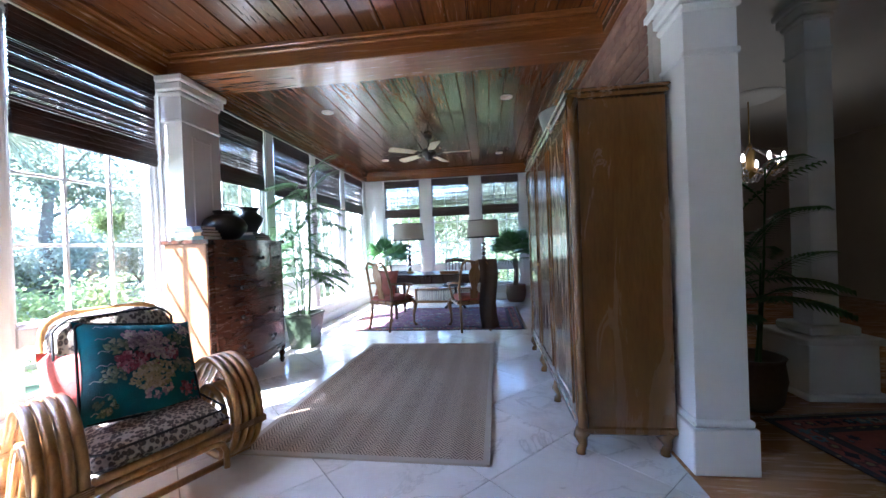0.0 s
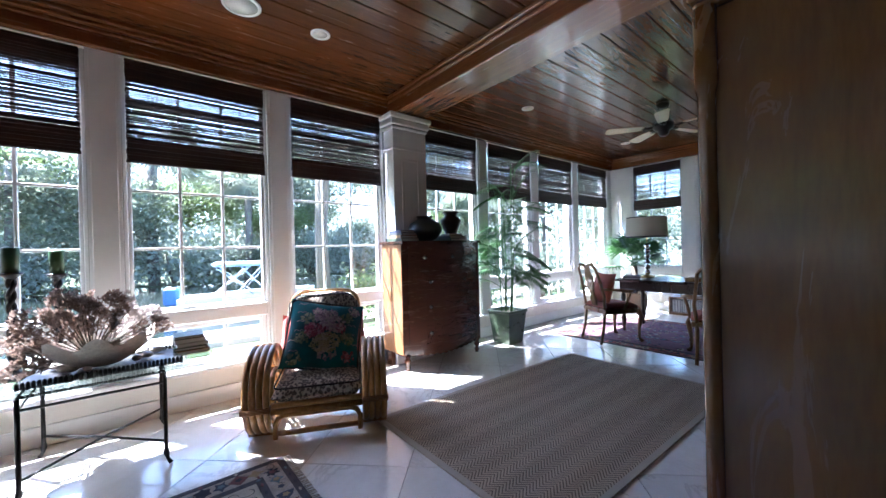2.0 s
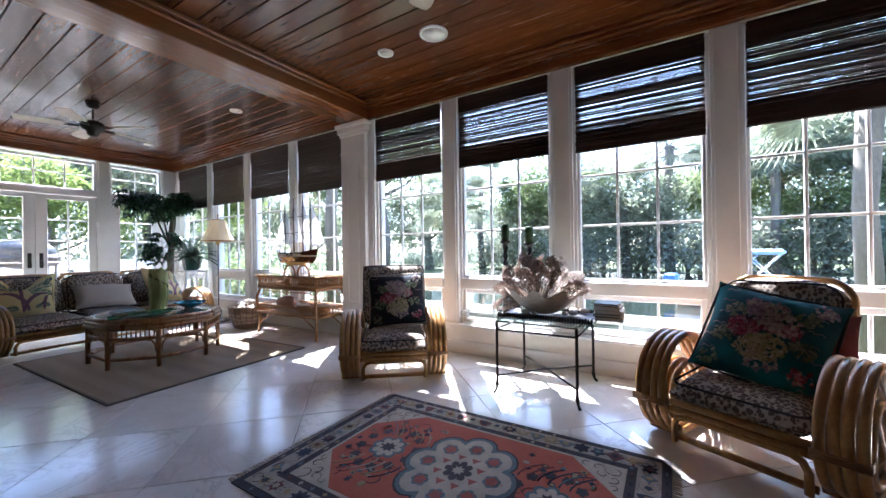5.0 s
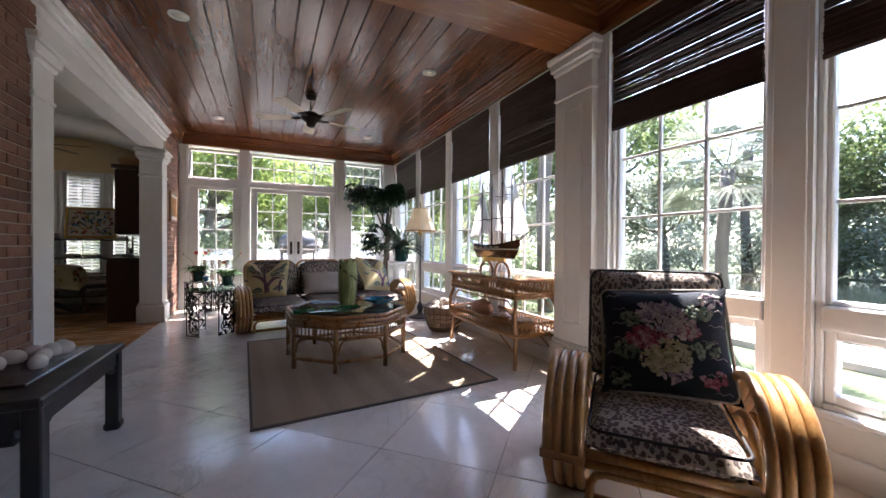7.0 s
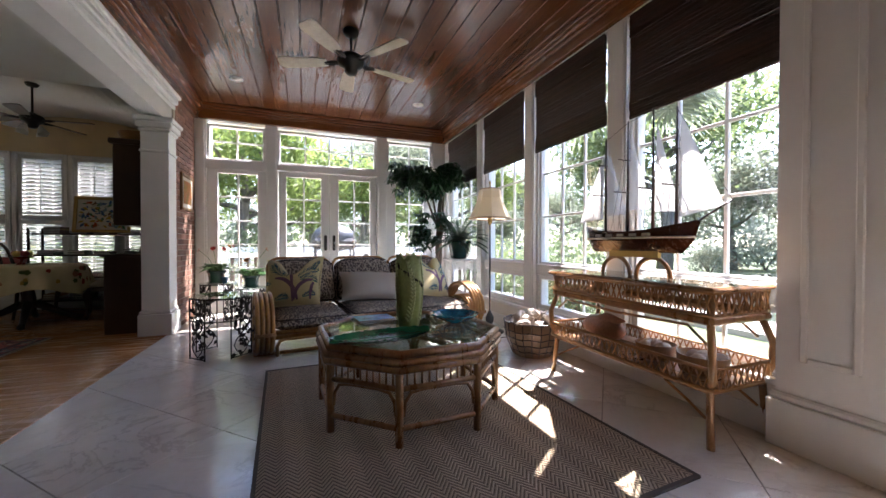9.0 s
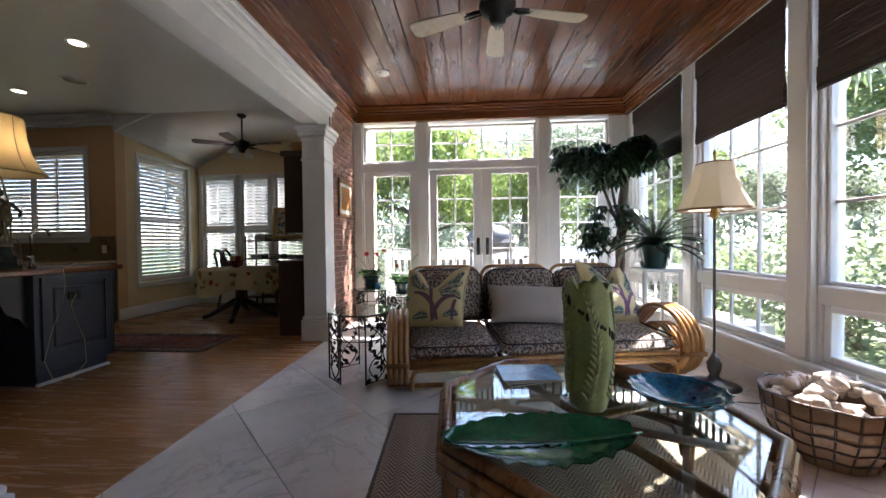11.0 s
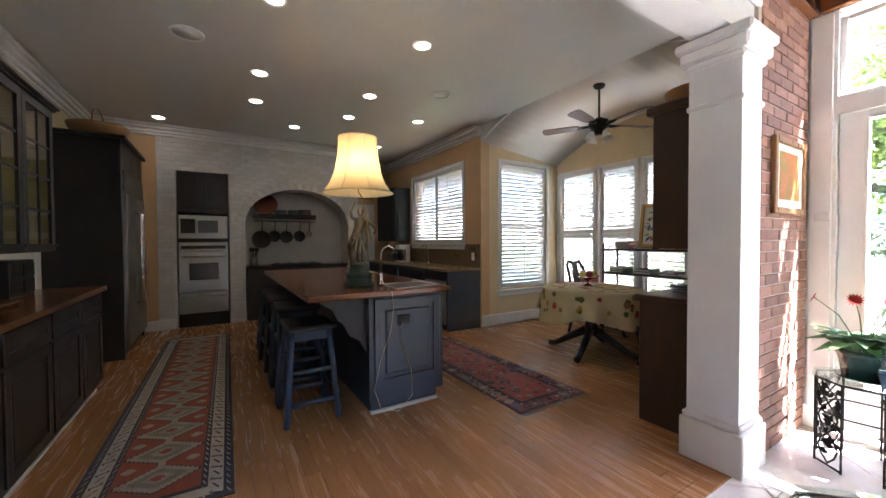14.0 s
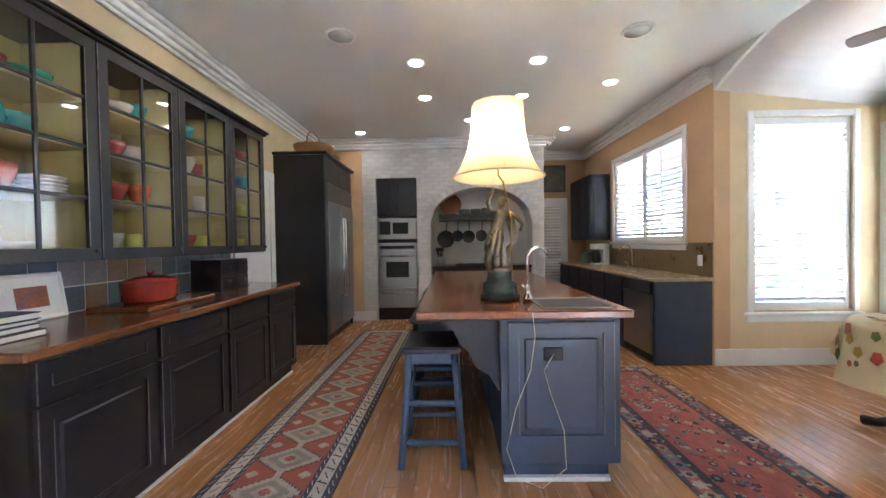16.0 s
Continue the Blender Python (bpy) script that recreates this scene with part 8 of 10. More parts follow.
def casing(parent, x0, x1, z0, z1, m, wide=0.085):
    b = B()
    for a0, a1, c0, c1 in ((x0 - wide, x0, z0 - 0.02, z1 + wide), (x1, x1 + wide, z0 - 0.02, z1 + wide), (x0, x1, z1, z1 + wide)):
        b.box(a0, a1, -0.022, 0.0, c0, c1, 0.006)
    b.box(x0 - wide - 0.03, x1 + wide + 0.03, -0.05, 0.0, z0 - 0.055, z0 - 0.02, 0.008)
    b.box(x0 - wide, x1 + wide, -0.018, 0.0, z0 - 0.12, z0 - 0.055, 0.005)
    part("window_casing", b.at(m), WHITE, parent)
    g = B()
    for a0, a1, c0, c1 in ((x0, x0 + 0.04, z0, z1), (x1 - 0.04, x1, z0, z1), (x0 + 0.04, x1 - 0.04, z0 - 0.02, z0 + 0.04), (x0 + 0.04, x1 - 0.04, z1 - 0.04, z1), ):
        g.box(a0, a1, 0.06, 0.12, c0, c1, 0.004)
    zc = (z0 + z1) / 2
    g.box(x0 + 0.04, x1 - 0.04, 0.075, 0.105, zc - 0.02, zc + 0.02)
    for k in (1, 2):
        xm = x0 + (x1 - x0) * k / 3
        g.box(xm - 0.01, xm + 0.01, 0.082, 0.098, z0 + 0.04, z1 - 0.04)
    part("sash", g.at(m), WHITE, parent)
    p = part("pane", B().box(x0 + 0.03, x1 - 0.03, 0.088, 0.092, z0 + 0.03, z1 - 0.03).at(m), GLASS, parent)
    p.visible_shadow = False


EASTM = Matrix(((0, -1, 0, 4.82), (1, 0, 0, 0), (0, 0, 1, 0), (0, 0, 0, 1))) @ Matrix.Diagonal((1, -1, 1, 1))
wk = thing("window_40", "white shuttered window of the breakfast nook", "window", kind="structure")
casing(wk, -8.33, -7.34, 0.56, 2.5, EASTM, 0.06)
shutter_leaf(wk, -8.326, -7.344, 0.564, 2.496, EASTM @ pose(0, 0.03, 0), -43)
SOUTHM = Matrix.Translation((0, -8.6, 0)) @ Matrix.Diagonal((1, -1, 1, 1))
for i, (x1, x0) in enumerate(NOOK):
    wk = thing("window_%d" % (41 + i), "white shuttered window of the breakfast nook", "window", kind="structure")
    casing(wk, x0 + 0.0, x1, 0.52, 2.40, SOUTHM, 0.04)
    shutter_leaf(wk, x0 + 0.004, x1 - 0.004, 0.504, 1.40, SOUTHM @ pose(0, 0.03, 0), -38)
    shutter_leaf(wk, x0 + 0.004, x1 - 0.004, 1.402, 2.416, SOUTHM @ pose(0, 0.03, 0), -38)
wk = thing("window_46", "white shuttered window over the kitchen sink", "window", kind="structure")
KSM = Matrix.Translation((0, -6.96, 0)) @ Matrix.Diagonal((1, -1, 1, 1))
casing(wk, 5.30, 7.03, 1.28, 2.51, KSM, 0.07)
shutter_leaf(wk, 5.284, 6.163, 1.264, 2.526, KSM @ pose(0, 0.03, 0), -44)
shutter_leaf(wk, 6.167, 7.046, 1.264, 2.526, KSM @ pose(0, 0.03, 0), -44)


def raised_panel(parent, name, x0, x1, z0, z1, m, material, thick=0.022, pull=None, pull_mat=None):
    """A cabinet front in the x-z plane facing -y, placed by m."""
    ob = part(name, B().ring(x0, x1, -thick, 0, z0, z1, 0.055).at(m), material, parent)
    if z1 - z0 > 0.2:
        part("panel", B().box(x0 + 0.05, x1 - 0.05, -thick * 0.4, 0, z0 + 0.05, z1 - 0.05).box(x0 + 0.085, x1 - 0.085, -thick * 0.8, 0, z0 + 0.085, z1 - 0.085, 0.012).at(m), material, ob)
    else:
        part("panel", B().box(x0 + 0.05, x1 - 0.05, -thick * 0.7, 0, z0 + 0.05, z1 - 0.05, 0.003).at(m), material, ob)
    e = B()
    for a0, a1, c0, c1 in ((x0 - 0.001, x0 + 0.003, z0, z1), (x0 + 0.053, x0 + 0.057, z0 + 0.055, z1 - 0.055), (x1 - 0.057, x1 - 0.053, z0 + 0.055, z1 - 0.055)):
        e.box(a0, a1, -thick - 0.0008, -thick + 0.002, c0, c1)
    part("worn_edge", e.at(m), WORN, ob, "paint rubbed off the edge")
    if pull:
        x, z = pull
        part("pull", B().box(x - 0.012, x + 0.012, -thick - 0.02, -thick, z - 0.012, z + 0.012, 0.004).box(x - 0.016, x + 0.016, -thick - 0.026, -thick - 0.02, z - 0.005, z + 0.005, 0.002), pull_mat or PEWTER, ob, "small square metal pull")
    return ob


FACE_S = Matrix.Translation((0, -2.70, 0))
units = [(2.40, 3.0), (3.0, 3.62), (3.62, 4.20), (4.20, 4.76)]
for x0, x1 in units:
    cab = thing("base_cabinet", "black painted base cabinet with worn raised panel door", "cabinet", group="black base cabinets")
    part("carcass", B().box(x0 + 0.001, x1 - 0.001, -2.70, -2.06, 0.09, 0.875), BLACKCAB, cab)
    part("plinth", B().box(x0, x1, -2.66, -2.06, 0, 0.09), BLACKCAB, cab)
    part("shoe_strip", B().box(x0, x1, -2.672, -2.66, 0, 0.018), PAPER, cab)
    raised_panel(cab, "drawer", x0 + 0.02, x1 - 0.02, 0.70, 0.86, FACE_S, BLACKCAB, pull=((x0 + x1) / 2, 0.78))
    raised_panel(cab, "door", x0 + 0.02, x1 - 0.02, 0.11, 0.68, FACE_S, BLACKCAB, pull=(x1 - 0.05, 0.62))
ctp = solid("wood_worktop", B().box(2.36, 4.80, -2.75, -2.05, 0.876, 0.918, 0.008), COUNTER, "long reddish brown wood worktop", "worktop")
DISHC = [mat("dish_glaze", c, 0.25, var=0.15, bump=0.0) for c in ((0.04, 0.28, 0.16), (0.03, 0.30, 0.34), (0.5, 0.46, 0.4), (0.45, 0.1, 0.03), (0.04, 0.06, 0.2), (0.5, 0.48, 0.1), (0.3, 0.05, 0.04), (0.55, 0.5, 0.45))]
SHG = mat("cabinet_inside", (0.44, 0.36, 0.15), 0.6, var=0.08)


def dish(x, y, z, r, h, c, nm="bowl", lab="glazed bowl behind a cabinet door"):
    if nm == "plate_stack":
        b = B()
        for k in range(5):
            b.lathe([(r * 0.6, h * k / 5), (r, h * k / 5 + 0.012), (r, h * k / 5 + 0.016), (0, h * k / 5 + 0.008)], 18, x, y)
    elif nm == "mug":
        b = B().lathe([(r * 0.85, 0), (r, 0.01), (r, h), (r * 0.9, h), (r * 0.85, 0.012), (0, 0.012)], 16, x, y).tube([(x + r, y, h * 0.8), (x + r + 0.03, y, h * 0.6), (x + r, y, h * 0.25)], 0.006, 6)
    else:
        b = B().lathe([(r * 0.4, 0), (r * 0.5, 0.01), (r * 0.9, h * 0.7), (r, h), (r * 0.94, h), (r * 0.8, h * 0.6), (0, 0.02)], 18, x, y)
    solid(nm, b, c, lab, nm.replace("_", " "), pose(0, 0, z), "cabinet crockery")


rng = random.Random(77)
uppers = [(2.40, 2.98), (2.98, 3.56), (3.56, 4.15), (4.15, 4.71)]
for x0, x1 in uppers:
    cab = thing("glass_cabinet", "black glass fronted wall cabinet full of crockery", "wall cabinet", group="glass cabinets")
    part("carcass", B().box(x0, x0 + 0.018, -2.43, -2.055, 1.25, 2.36).box(x1 - 0.018, x1, -2.43, -2.055, 1.25, 2.36).box(x0, x1, -2.43, -2.055, 1.23, 1.25).box(x0, x1, -2.43, -2.055, 2.36, 2.38), BLACKCAB, cab)
    part("lining", B().box(x0 + 0.018, x0 + 0.021, -2.42, -2.07, 1.25, 2.36).box(x1 - 0.021, x1 - 0.018, -2.42, -2.07, 1.25, 2.36).box(x0 + 0.021, x1 - 0.021, -2.42, -2.07, 1.25, 1.253), SHG, cab)
    part("back", B().box(x0 + 0.018, x1 - 0.018, -2.07, -2.055, 1.25, 2.36), SHG, cab, "mustard painted cabinet back")
    dr = part("door", B().ring(x0 + 0.004, x1 - 0.004, -2.452, -2.43, 1.235, 2.375, 0.06), BLACKCAB, cab)
    xm = (x0 + x1) / 2
    part("glazing_bar", B().box(xm - 0.01, xm + 0.01, -2.448, -2.434, 1.295, 2.315, 0.003), BLACKCAB, dr)
    for z in (1.55, 1.81, 2.06):
        part("glazing_bar", B().box(x0 + 0.064, x1 - 0.064, -2.446, -2.436, z - 0.01, z + 0.01, 0.003), BLACKCAB, dr)
    p = part("pane", B().box(x0 + 0.05, x1 - 0.05, -2.443, -2.440, 1.28, 2.33), GLASS, dr)
    p.visible_shadow = False
    part("pull", B().box(x1 - 0.045, x1 - 0.02, -2.474, -2.452, 1.27, 1.29, 0.004), PEWTER, dr)
    part("worn_edge", B().box(x0 + 0.003, x0 + 0.007, -2.4535, -2.45, 1.24, 2.37).box(x1 - 0.066, x1 - 0.062, -2.4535, -2.45, 1.3, 2.31), WORN, dr)
    for k, z in enumerate((1.55, 1.81, 2.06)):
        part("shelf", B().box(x0 + 0.018, x1 - 0.018, -2.40, -2.07, z - 0.007, z + 0.007), SHG, cab)
    for z in (1.251, 1.56, 1.82, 2.07):
        xx = x0 + 0.11
        while xx < x1 - 0.08:
            kind_ = rng.choice(("bowl", "plate_stack", "mug", "bowl"))
            r = {"bowl": rng.uniform(0.07, 0.095), "plate_stack": 0.095, "mug": 0.045}[kind_]
            h = {"bowl": rng.uniform(0.06, 0.11), "plate_stack": 0.07, "mug": 0.10}[kind_]
            dish(xx, -2.26 + rng.uniform(-0.04, 0.04), z + 0.003, r, h * 1.25, rng.choice(DISHC), kind_, {"bowl": "glazed pottery bowl in a glass cabinet", "plate_stack": "stack of plates in a glass cabinet", "mug": "glazed mug in a glass cabinet"}[kind_])
            xx += r + 0.085
structure("trim", B().box(2.37, 4.74, -2.47, -2.055, 2.38, 2.40, 0.006).box(2.35, 4.76, -2.49, -2.055, 2.40, 2.425, 0.008), BLACKCAB, "black cornice over the cabinets", "cornice")
# splash tiles behind the worktop
TILES = [mat("slate_tile", c, 0.35, var=0.3, scale=6, bump=0.1) for c in ((0.12, 0.14, 0.17), (0.16, 0.14, 0.12), (0.08, 0.10, 0.13), (0.20, 0.17, 0.15), (0.22, 0.12, 0.06), (0.10, 0.13, 0.12))]
spl = thing("tile_splashback", "blue grey tile splashback with pale joints", "splashback", kind="structure")
part("bed", B().box(2.36, 4.78, -2.058, -2.05, 0.918, 1.23), PAPER, spl)
tm = [mesh_of(B().box(-0.072, 0.072, -0.006, 0, -0.072, 0.072, 0.002), "tile", c) for c in TILES]
for i in range(16):
    for j in range(2):
        ob = new("tile", rng.choice(tm))
        ob.parent = spl
        ob.location = (2.44 + 0.15 * i, -2.058, 0.995 + 0.152 * j)
# worktop things
dp = thing("dutch_oven", "oval red enamelled casserole with a lid", "casserole", pose(3.42, -2.34, 0.945))
ENAMEL = mat("red_enamel", (0.22, 0.02, 0.012), 0.15, var=0.2, coat=0.5, bump=0)
part("body", B().lathe([(0.11, 0), (0.13, 0.02), (0.135, 0.12), (0.135, 0.125), (0, 0.125)], 28).at(Matrix.Diagonal((1.35, 1, 1, 1))), ENAMEL, dp)
part("lid", B().lathe([(0.138, 0.125), (0.13, 0.14), (0.06, 0.165), (0, 0.17)], 28).at(Matrix.Diagonal((1.35, 1, 1, 1))), ENAMEL, dp)
part("knob", B().lathe([(0.01, 0.168), (0.022, 0.185), (0.02, 0.195), (0, 0.197)], 12), ENAMEL, dp)
solid("cutting_board", B().box(-0.30, 0.30, -0.19, 0.19, 0, 0.027, 0.006), COUNTER, "thick wooden cutting board on a worktop", "cutting board", pose(3.45, -2.36, 0.918))
sc_ = thing("spice_chest", "small black wooden spice chest with drawers", "spice chest", pose(4.28, -2.26, 0.918))
part("case", B().box(-0.20, 0.20, -0.13, 0.13, 0, 0.26, 0.004), BLACKCAB, sc_)
for i in range(2):
    for j in range(2):
        part("drawer", B().box(-0.19 + 0.2 * i, -0.01 + 0.2 * i, -0.138, -0.13, 0.02 + 0.12 * j, 0.12 + 0.12 * j, 0.003), BLACKCAB, sc_)
        part("knob", B().ball((-0.10 + 0.2 * i, -0.145, 0.07 + 0.12 * j), 0.009, 0.009, 0.009, 6), PEWTER, sc_)
solid("cream_canister", B().lathe([(0.04, 0), (0.042, 0.06), (0.035, 0.07), (0.038, 0.085), (0, 0.09)], 16), WHITE, "small cream lidded jar", "jar", pose(4.6, -2.3, 0.918))
fp = thing("picture_card", "small framed landscape with an orange field", "picture", pose(2.93, -2.13, 0.918, -9))
fb = B()
frame_bars(fb, -0.02, 0.0, -0.16, 0.16, 0.0, 0.25, 0.02, "x")
part("picture_frame", fb, WHITE, fp)
part("mat_board", B().box(-0.145, 0.145, -0.012, -0.004, 0.015, 0.235), WHITE, fp)
part("print", B().box(-0.075, 0.075, -0.0135, -0.012, 0.07, 0.18), mat("landscape_print", (0.5, 0.13, 0.02), 0.5, var=0.3, scale=16, col2=(0.06, 0.09, 0.14), bump=0), fp)
book_stack(2.52, -2.42, 0.918, [(0.24, 0.18, 0.03), (0.23, 0.18, 0.025), (0.22, 0.17, 0.02), (0.22, 0.17, 0.03)], rng)
solid("outlet", B().box(-0.036, 0.036, -0.01, 0, -0.058, 0.058, 0.004), WHITE, "white wall outlet on the splashback", "outlet", pose(3.05, -2.065, 1.08))

# fridge in its black housing
fr_ = thing("refrigerator", "built in steel refrigerator in a black housing", "refrigerator")
part("housing", B().box(5.74, 5.78, -2.70, -2.052, 0, 2.44, 0.003).box(6.98, 7.02, -2.70, -2.052, 0, 2.44, 0.003).box(5.78, 6.98, -2.70, -2.052, 2.12, 2.44), BLACKCAB, fr_)
part("cornice", B().box(5.70, 7.06, -2.75, -2.052, 2.44, 2.48, 0.01), BLACKCAB, fr_)
for x0, x1 in ((5.79, 6.30), (6.31, 6.97)):
    d = part("door", B().box(x0, x1, -2.735, -2.68, 0.12, 1.86, 0.006), STEEL, fr_)
    hx_ = x1 - 0.05 if x0 < 6 else x0 + 0.05
    part("handle", B().tube([(hx_, -2.735, 0.55), (hx_, -2.79, 0.57), (hx_, -2.79, 1.65), (hx_, -2.735, 1.67)], 0.013, 8), CHROME, d)
gr = B()
for k in range(9):
    gr.box(5.79, 6.97, -2.725, -2.69, 1.875 + 0.026 * k, 1.893 + 0.026 * k, 0.003)
part("grille", gr, STEEL, fr_, "steel louvre grille")
part("kick_plate", B().box(5.79, 6.97, -2.67, -2.64, 0.0, 0.11), BLACKCAB, fr_)
part("vent_body", B().box(5.79, 6.97, -2.67, -2.06, 0.12, 2.10), PIPING, fr_)
for x, r, h in ((6.12, 0.27, 0.16), (6.74, 0.17, 0.17)):
    bk = thing("woven_basket", "woven basket with a bent handle on a fridge", "basket", pose(x, -2.45, 2.48), "fridge top baskets")
    part("basket", B().lathe([(r * 0.8, 0), (r, h * 0.8), (r * 1.02, h), (r * 0.95, h), (0, 0.02)], 20), CANE, bk)
    part("handle", B().tube([(r * math.cos(a), 0, h + r * 0.7 * math.sin(a)) for a in [math.pi * i / 12 for i in range(13)]], 0.008, 6), CANE, bk)
dr = thing("door_5", "white painted door casing beside the cabinets", "door", kind="structure")
part("casing", B().box(4.82, 4.93, -2.075, -2.05, 0, 2.1, 0.004).box(5.60, 5.71, -2.075, -2.05, 0, 2.1, 0.004).box(4.82, 5.71, -2.078, -2.05, 2.1, 2.2, 0.004), WHITE, dr)
part("leaf", B().box(4.93, 5.60, -2.06, -2.051, 0.01, 2.1), WHITE, dr)

# ovens in the brick wall
ov = thing("wall_oven", "steel wall oven with microwave and warming drawer", "oven")
part("upper_cabinet", B().box(7.27, 7.65, -3.74, -3.08, 1.74, 2.39), BLACKCAB, ov)
for a, c in ((-3.735, -3.415), (-3.405, -3.085)):
    part("cabinet_door", B().box(7.235, 7.27, a, c, 1.76, 2.37, 0.004).box(7.228, 7.236, a + 0.07, c - 0.07, 1.83, 2.30, 0.004), BLACKCAB, ov)


def appliance(z0, z1, window=None):
    d = part("oven_door", B().box(7.23, 7.30, -3.735, -3.085, z0 + 0.004, z1 - 0.004, 0.005), STEEL, ov)
    if window:
        part("oven_window", B().box(7.224, 7.231, -3.60, -3.22 if window[2] else -3.34, window[0], window[1], 0.003), GRANITE, d, "dark oven glass")
    return d


mw = appliance(1.36, 1.72, (1.45, 1.64, 0))
part("keypad", B().box(7.224, 7.231, -3.30, -3.12, 1.44, 1.66), PIPING, mw)
part("control_strip", B().box(7.222, 7.231, -3.70, -3.12, 1.20, 1.25, 0.002), PIPING, appliance(1.17, 1.30))
od = appliance(0.54, 1.165, (0.72, 0.98, 1))
part("handle", B().tube([(7.23, -3.69, 1.08), (7.18, -3.67, 1.08), (7.18, -3.15, 1.08), (7.23, -3.13, 1.08)], 0.013, 8), CHROME, od)
wd = appliance(0.20, 0.53)
part("handle", B().tube([(7.23, -3.69, 0.46), (7.18, -3.67, 0.46), (7.18, -3.15, 0.46), (7.23, -3.13, 0.46)], 0.013, 8), CHROME, wd)
part("black_gap", B().box(7.26, 7.30, -3.74, -3.08, 1.30, 1.36), PIPING, ov)
part("kick_plate", B().box(7.26, 7.30, -3.74, -3.08, 0.0, 0.20), PIPING, ov)

# range counter in the niche, pots on a rack
rg = thing("range_cabinet", "black base cabinet with a dark cooktop", "cabinet")
part("carcass", B().box(7.26, 7.68, -5.66, -4.0, 0.0, 0.86), BLACKCAB, rg)
part("slab", B().box(7.21, 7.69, -5.665, -3.995, 0.86, 0.90, 0.005), GRANITE, rg)
part("cooktop", B().box(7.28, 7.62, -5.2, -4.4, 0.90, 0.915, 0.004), PIPING, rg)
gb = B()
for k in range(4):
    gb.box(7.30, 7.60, -5.1 + 0.2 * k, -5.08 + 0.2 * k, 0.915, 0.935)
part("grate", gb, IRON, rg)
for y0, y1 in ((-5.65, -4.84), (-4.83, -4.01)):
    part("door", B().box(7.235, 7.26, y0, y1, 0.10, 0.84, 0.004), BLACKCAB, rg)
rk = thing("pot_rack", "black iron pot rack on the niche wall", "pot rack", pose(7.62, -4.62, 1.73))
part("shelf", B().box(-0.30, 0.07, -0.5, 0.5, 0.0, 0.03, 0.004), IRON, rk)
part("fascia", B().box(-0.31, -0.295, -0.5, 0.5, -0.03, 0.05, 0.003), IRON, rk)
part("rail", B().tube([(-0.24, -0.5, -0.07), (-0.24, 0.5, -0.07)], 0.008, 6), IRON, rk)
for y, r, kind_ in ((-0.40, 0.06, 0), (-0.24, 0.10, 1), (-0.02, 0.11, 1), (0.17, 0.10, 1), (0.37, 0.15, 1)):
    p = thing("hanging_pan", "dark pan hanging from an iron rack", "pan", pose(7.38, -4.62 + y, 1.65), "hanging pans")
    part("handle", B().tube([(0, 0, 0), (0, 0.01, -0.16)], 0.008, 6), IRON, p)
    part("pan", B().lathe([(r * 0.8, 0), (r, 0.05), (r * 0.96, 0.05), (r * 0.76, 0.006), (0, 0.006)], 22).at(pose(0.02, 0.02, -0.16 - r, 0, -80)), IRON if kind_ else STEEL, p)
for y, r, h, mt in ((0.3, 0.19, 0.05, mat("copper_pan", (0.10, 0.042, 0.024), 0.4, 1.0, var=0.2)), (0.06, 0.10, 0.10, PEWTER), (-0.14, 0.09, 0.11, PEWTER), (-0.34, 0.11, 0.12, PEWTER)):
    p = thing("stock_pot", "metal pot standing on an iron rack", "pot", pose(7.5, -4.62 + y, 1.76), "rack pots")
    part("pot", B().lathe([(r * 0.95, 0), (r, 0.01), (r, h), (r * 0.95, h), (r * 0.92, 0.012), (0, 0.012)], 24) if h > 0.06 else B().lathe([(r * 0.8, 0), (r, 0.04), (r * 0.97, 0.04), (0, 0.01)], 24).at(pose(0.06, 0, r, 0, -78)), mt, p)
uc = thing("utensil_crock", "steel jar of dark cooking utensils", "utensil jar", pose(7.45, -4.12, 0.90))
part("jar", B().lathe([(0.05, 0), (0.055, 0.15), (0.05, 0.15), (0, 0.02)], 18), STEEL, uc)
b = B()
for k in range(7):
    a = k * 0.9
    b.tube([(0, 0, 0.03), (0.05 * math.cos(a), 0.05 * math.sin(a), 0.24)], 0.006, 5).ball((0.055 * math.cos(a), 0.055 * math.sin(a), 0.27), 0.03, 0.02, 0.035, 6)
part("utensils", b, IRON, uc)

# island with its lamp
isl = thing("kitchen_island", "slate blue island with a thick wooden top", "kitchen island")
part("body", B().box(3.04, 5.55, -5.19, -4.55, 0.09, 0.885, 0.003), NAVY, isl)
part("plinth", B().box(3.06, 5.5, -5.13, -4.57, 0, 0.09), NAVY, isl)
part("shoe_strip", B().box(3.03, 3.058, -5.13, -4.56, 0, 0.022), PAPER, isl)
part("top", B().box(2.98, 5.70, -5.24, -4.10, 0.886, 0.93, 0.008), COUNTER, isl, "thick reddish brown wooden top")
IE = Matrix(((0, -1, 0, 3.04), (1, 0, 0, 0), (0, 0, 1, 0), (0, 0, 0, 1))) @ Matrix.Diagonal((1, -1, 1, 1))
raised_panel(isl, "end_panel", -5.15, -4.59, 0.20, 0.86, IE, NAVY, 0.024)
part("outlet", B().box(3.008, 3.022, -4.875, -4.775, 0.66, 0.73, 0.004).box(3.004, 3.009, -4.845, -4.805, 0.675, 0.715), PIPING, isl, "black power outlet")
cb_ = [(-4.55, 0.885), (-4.20, 0.885), (-4.22, 0.85), (-4.30, 0.80), (-4.34, 0.72), (-4.38, 0.69), (-4.42, 0.60), (-4.50, 0.55), (-4.55, 0.46)]
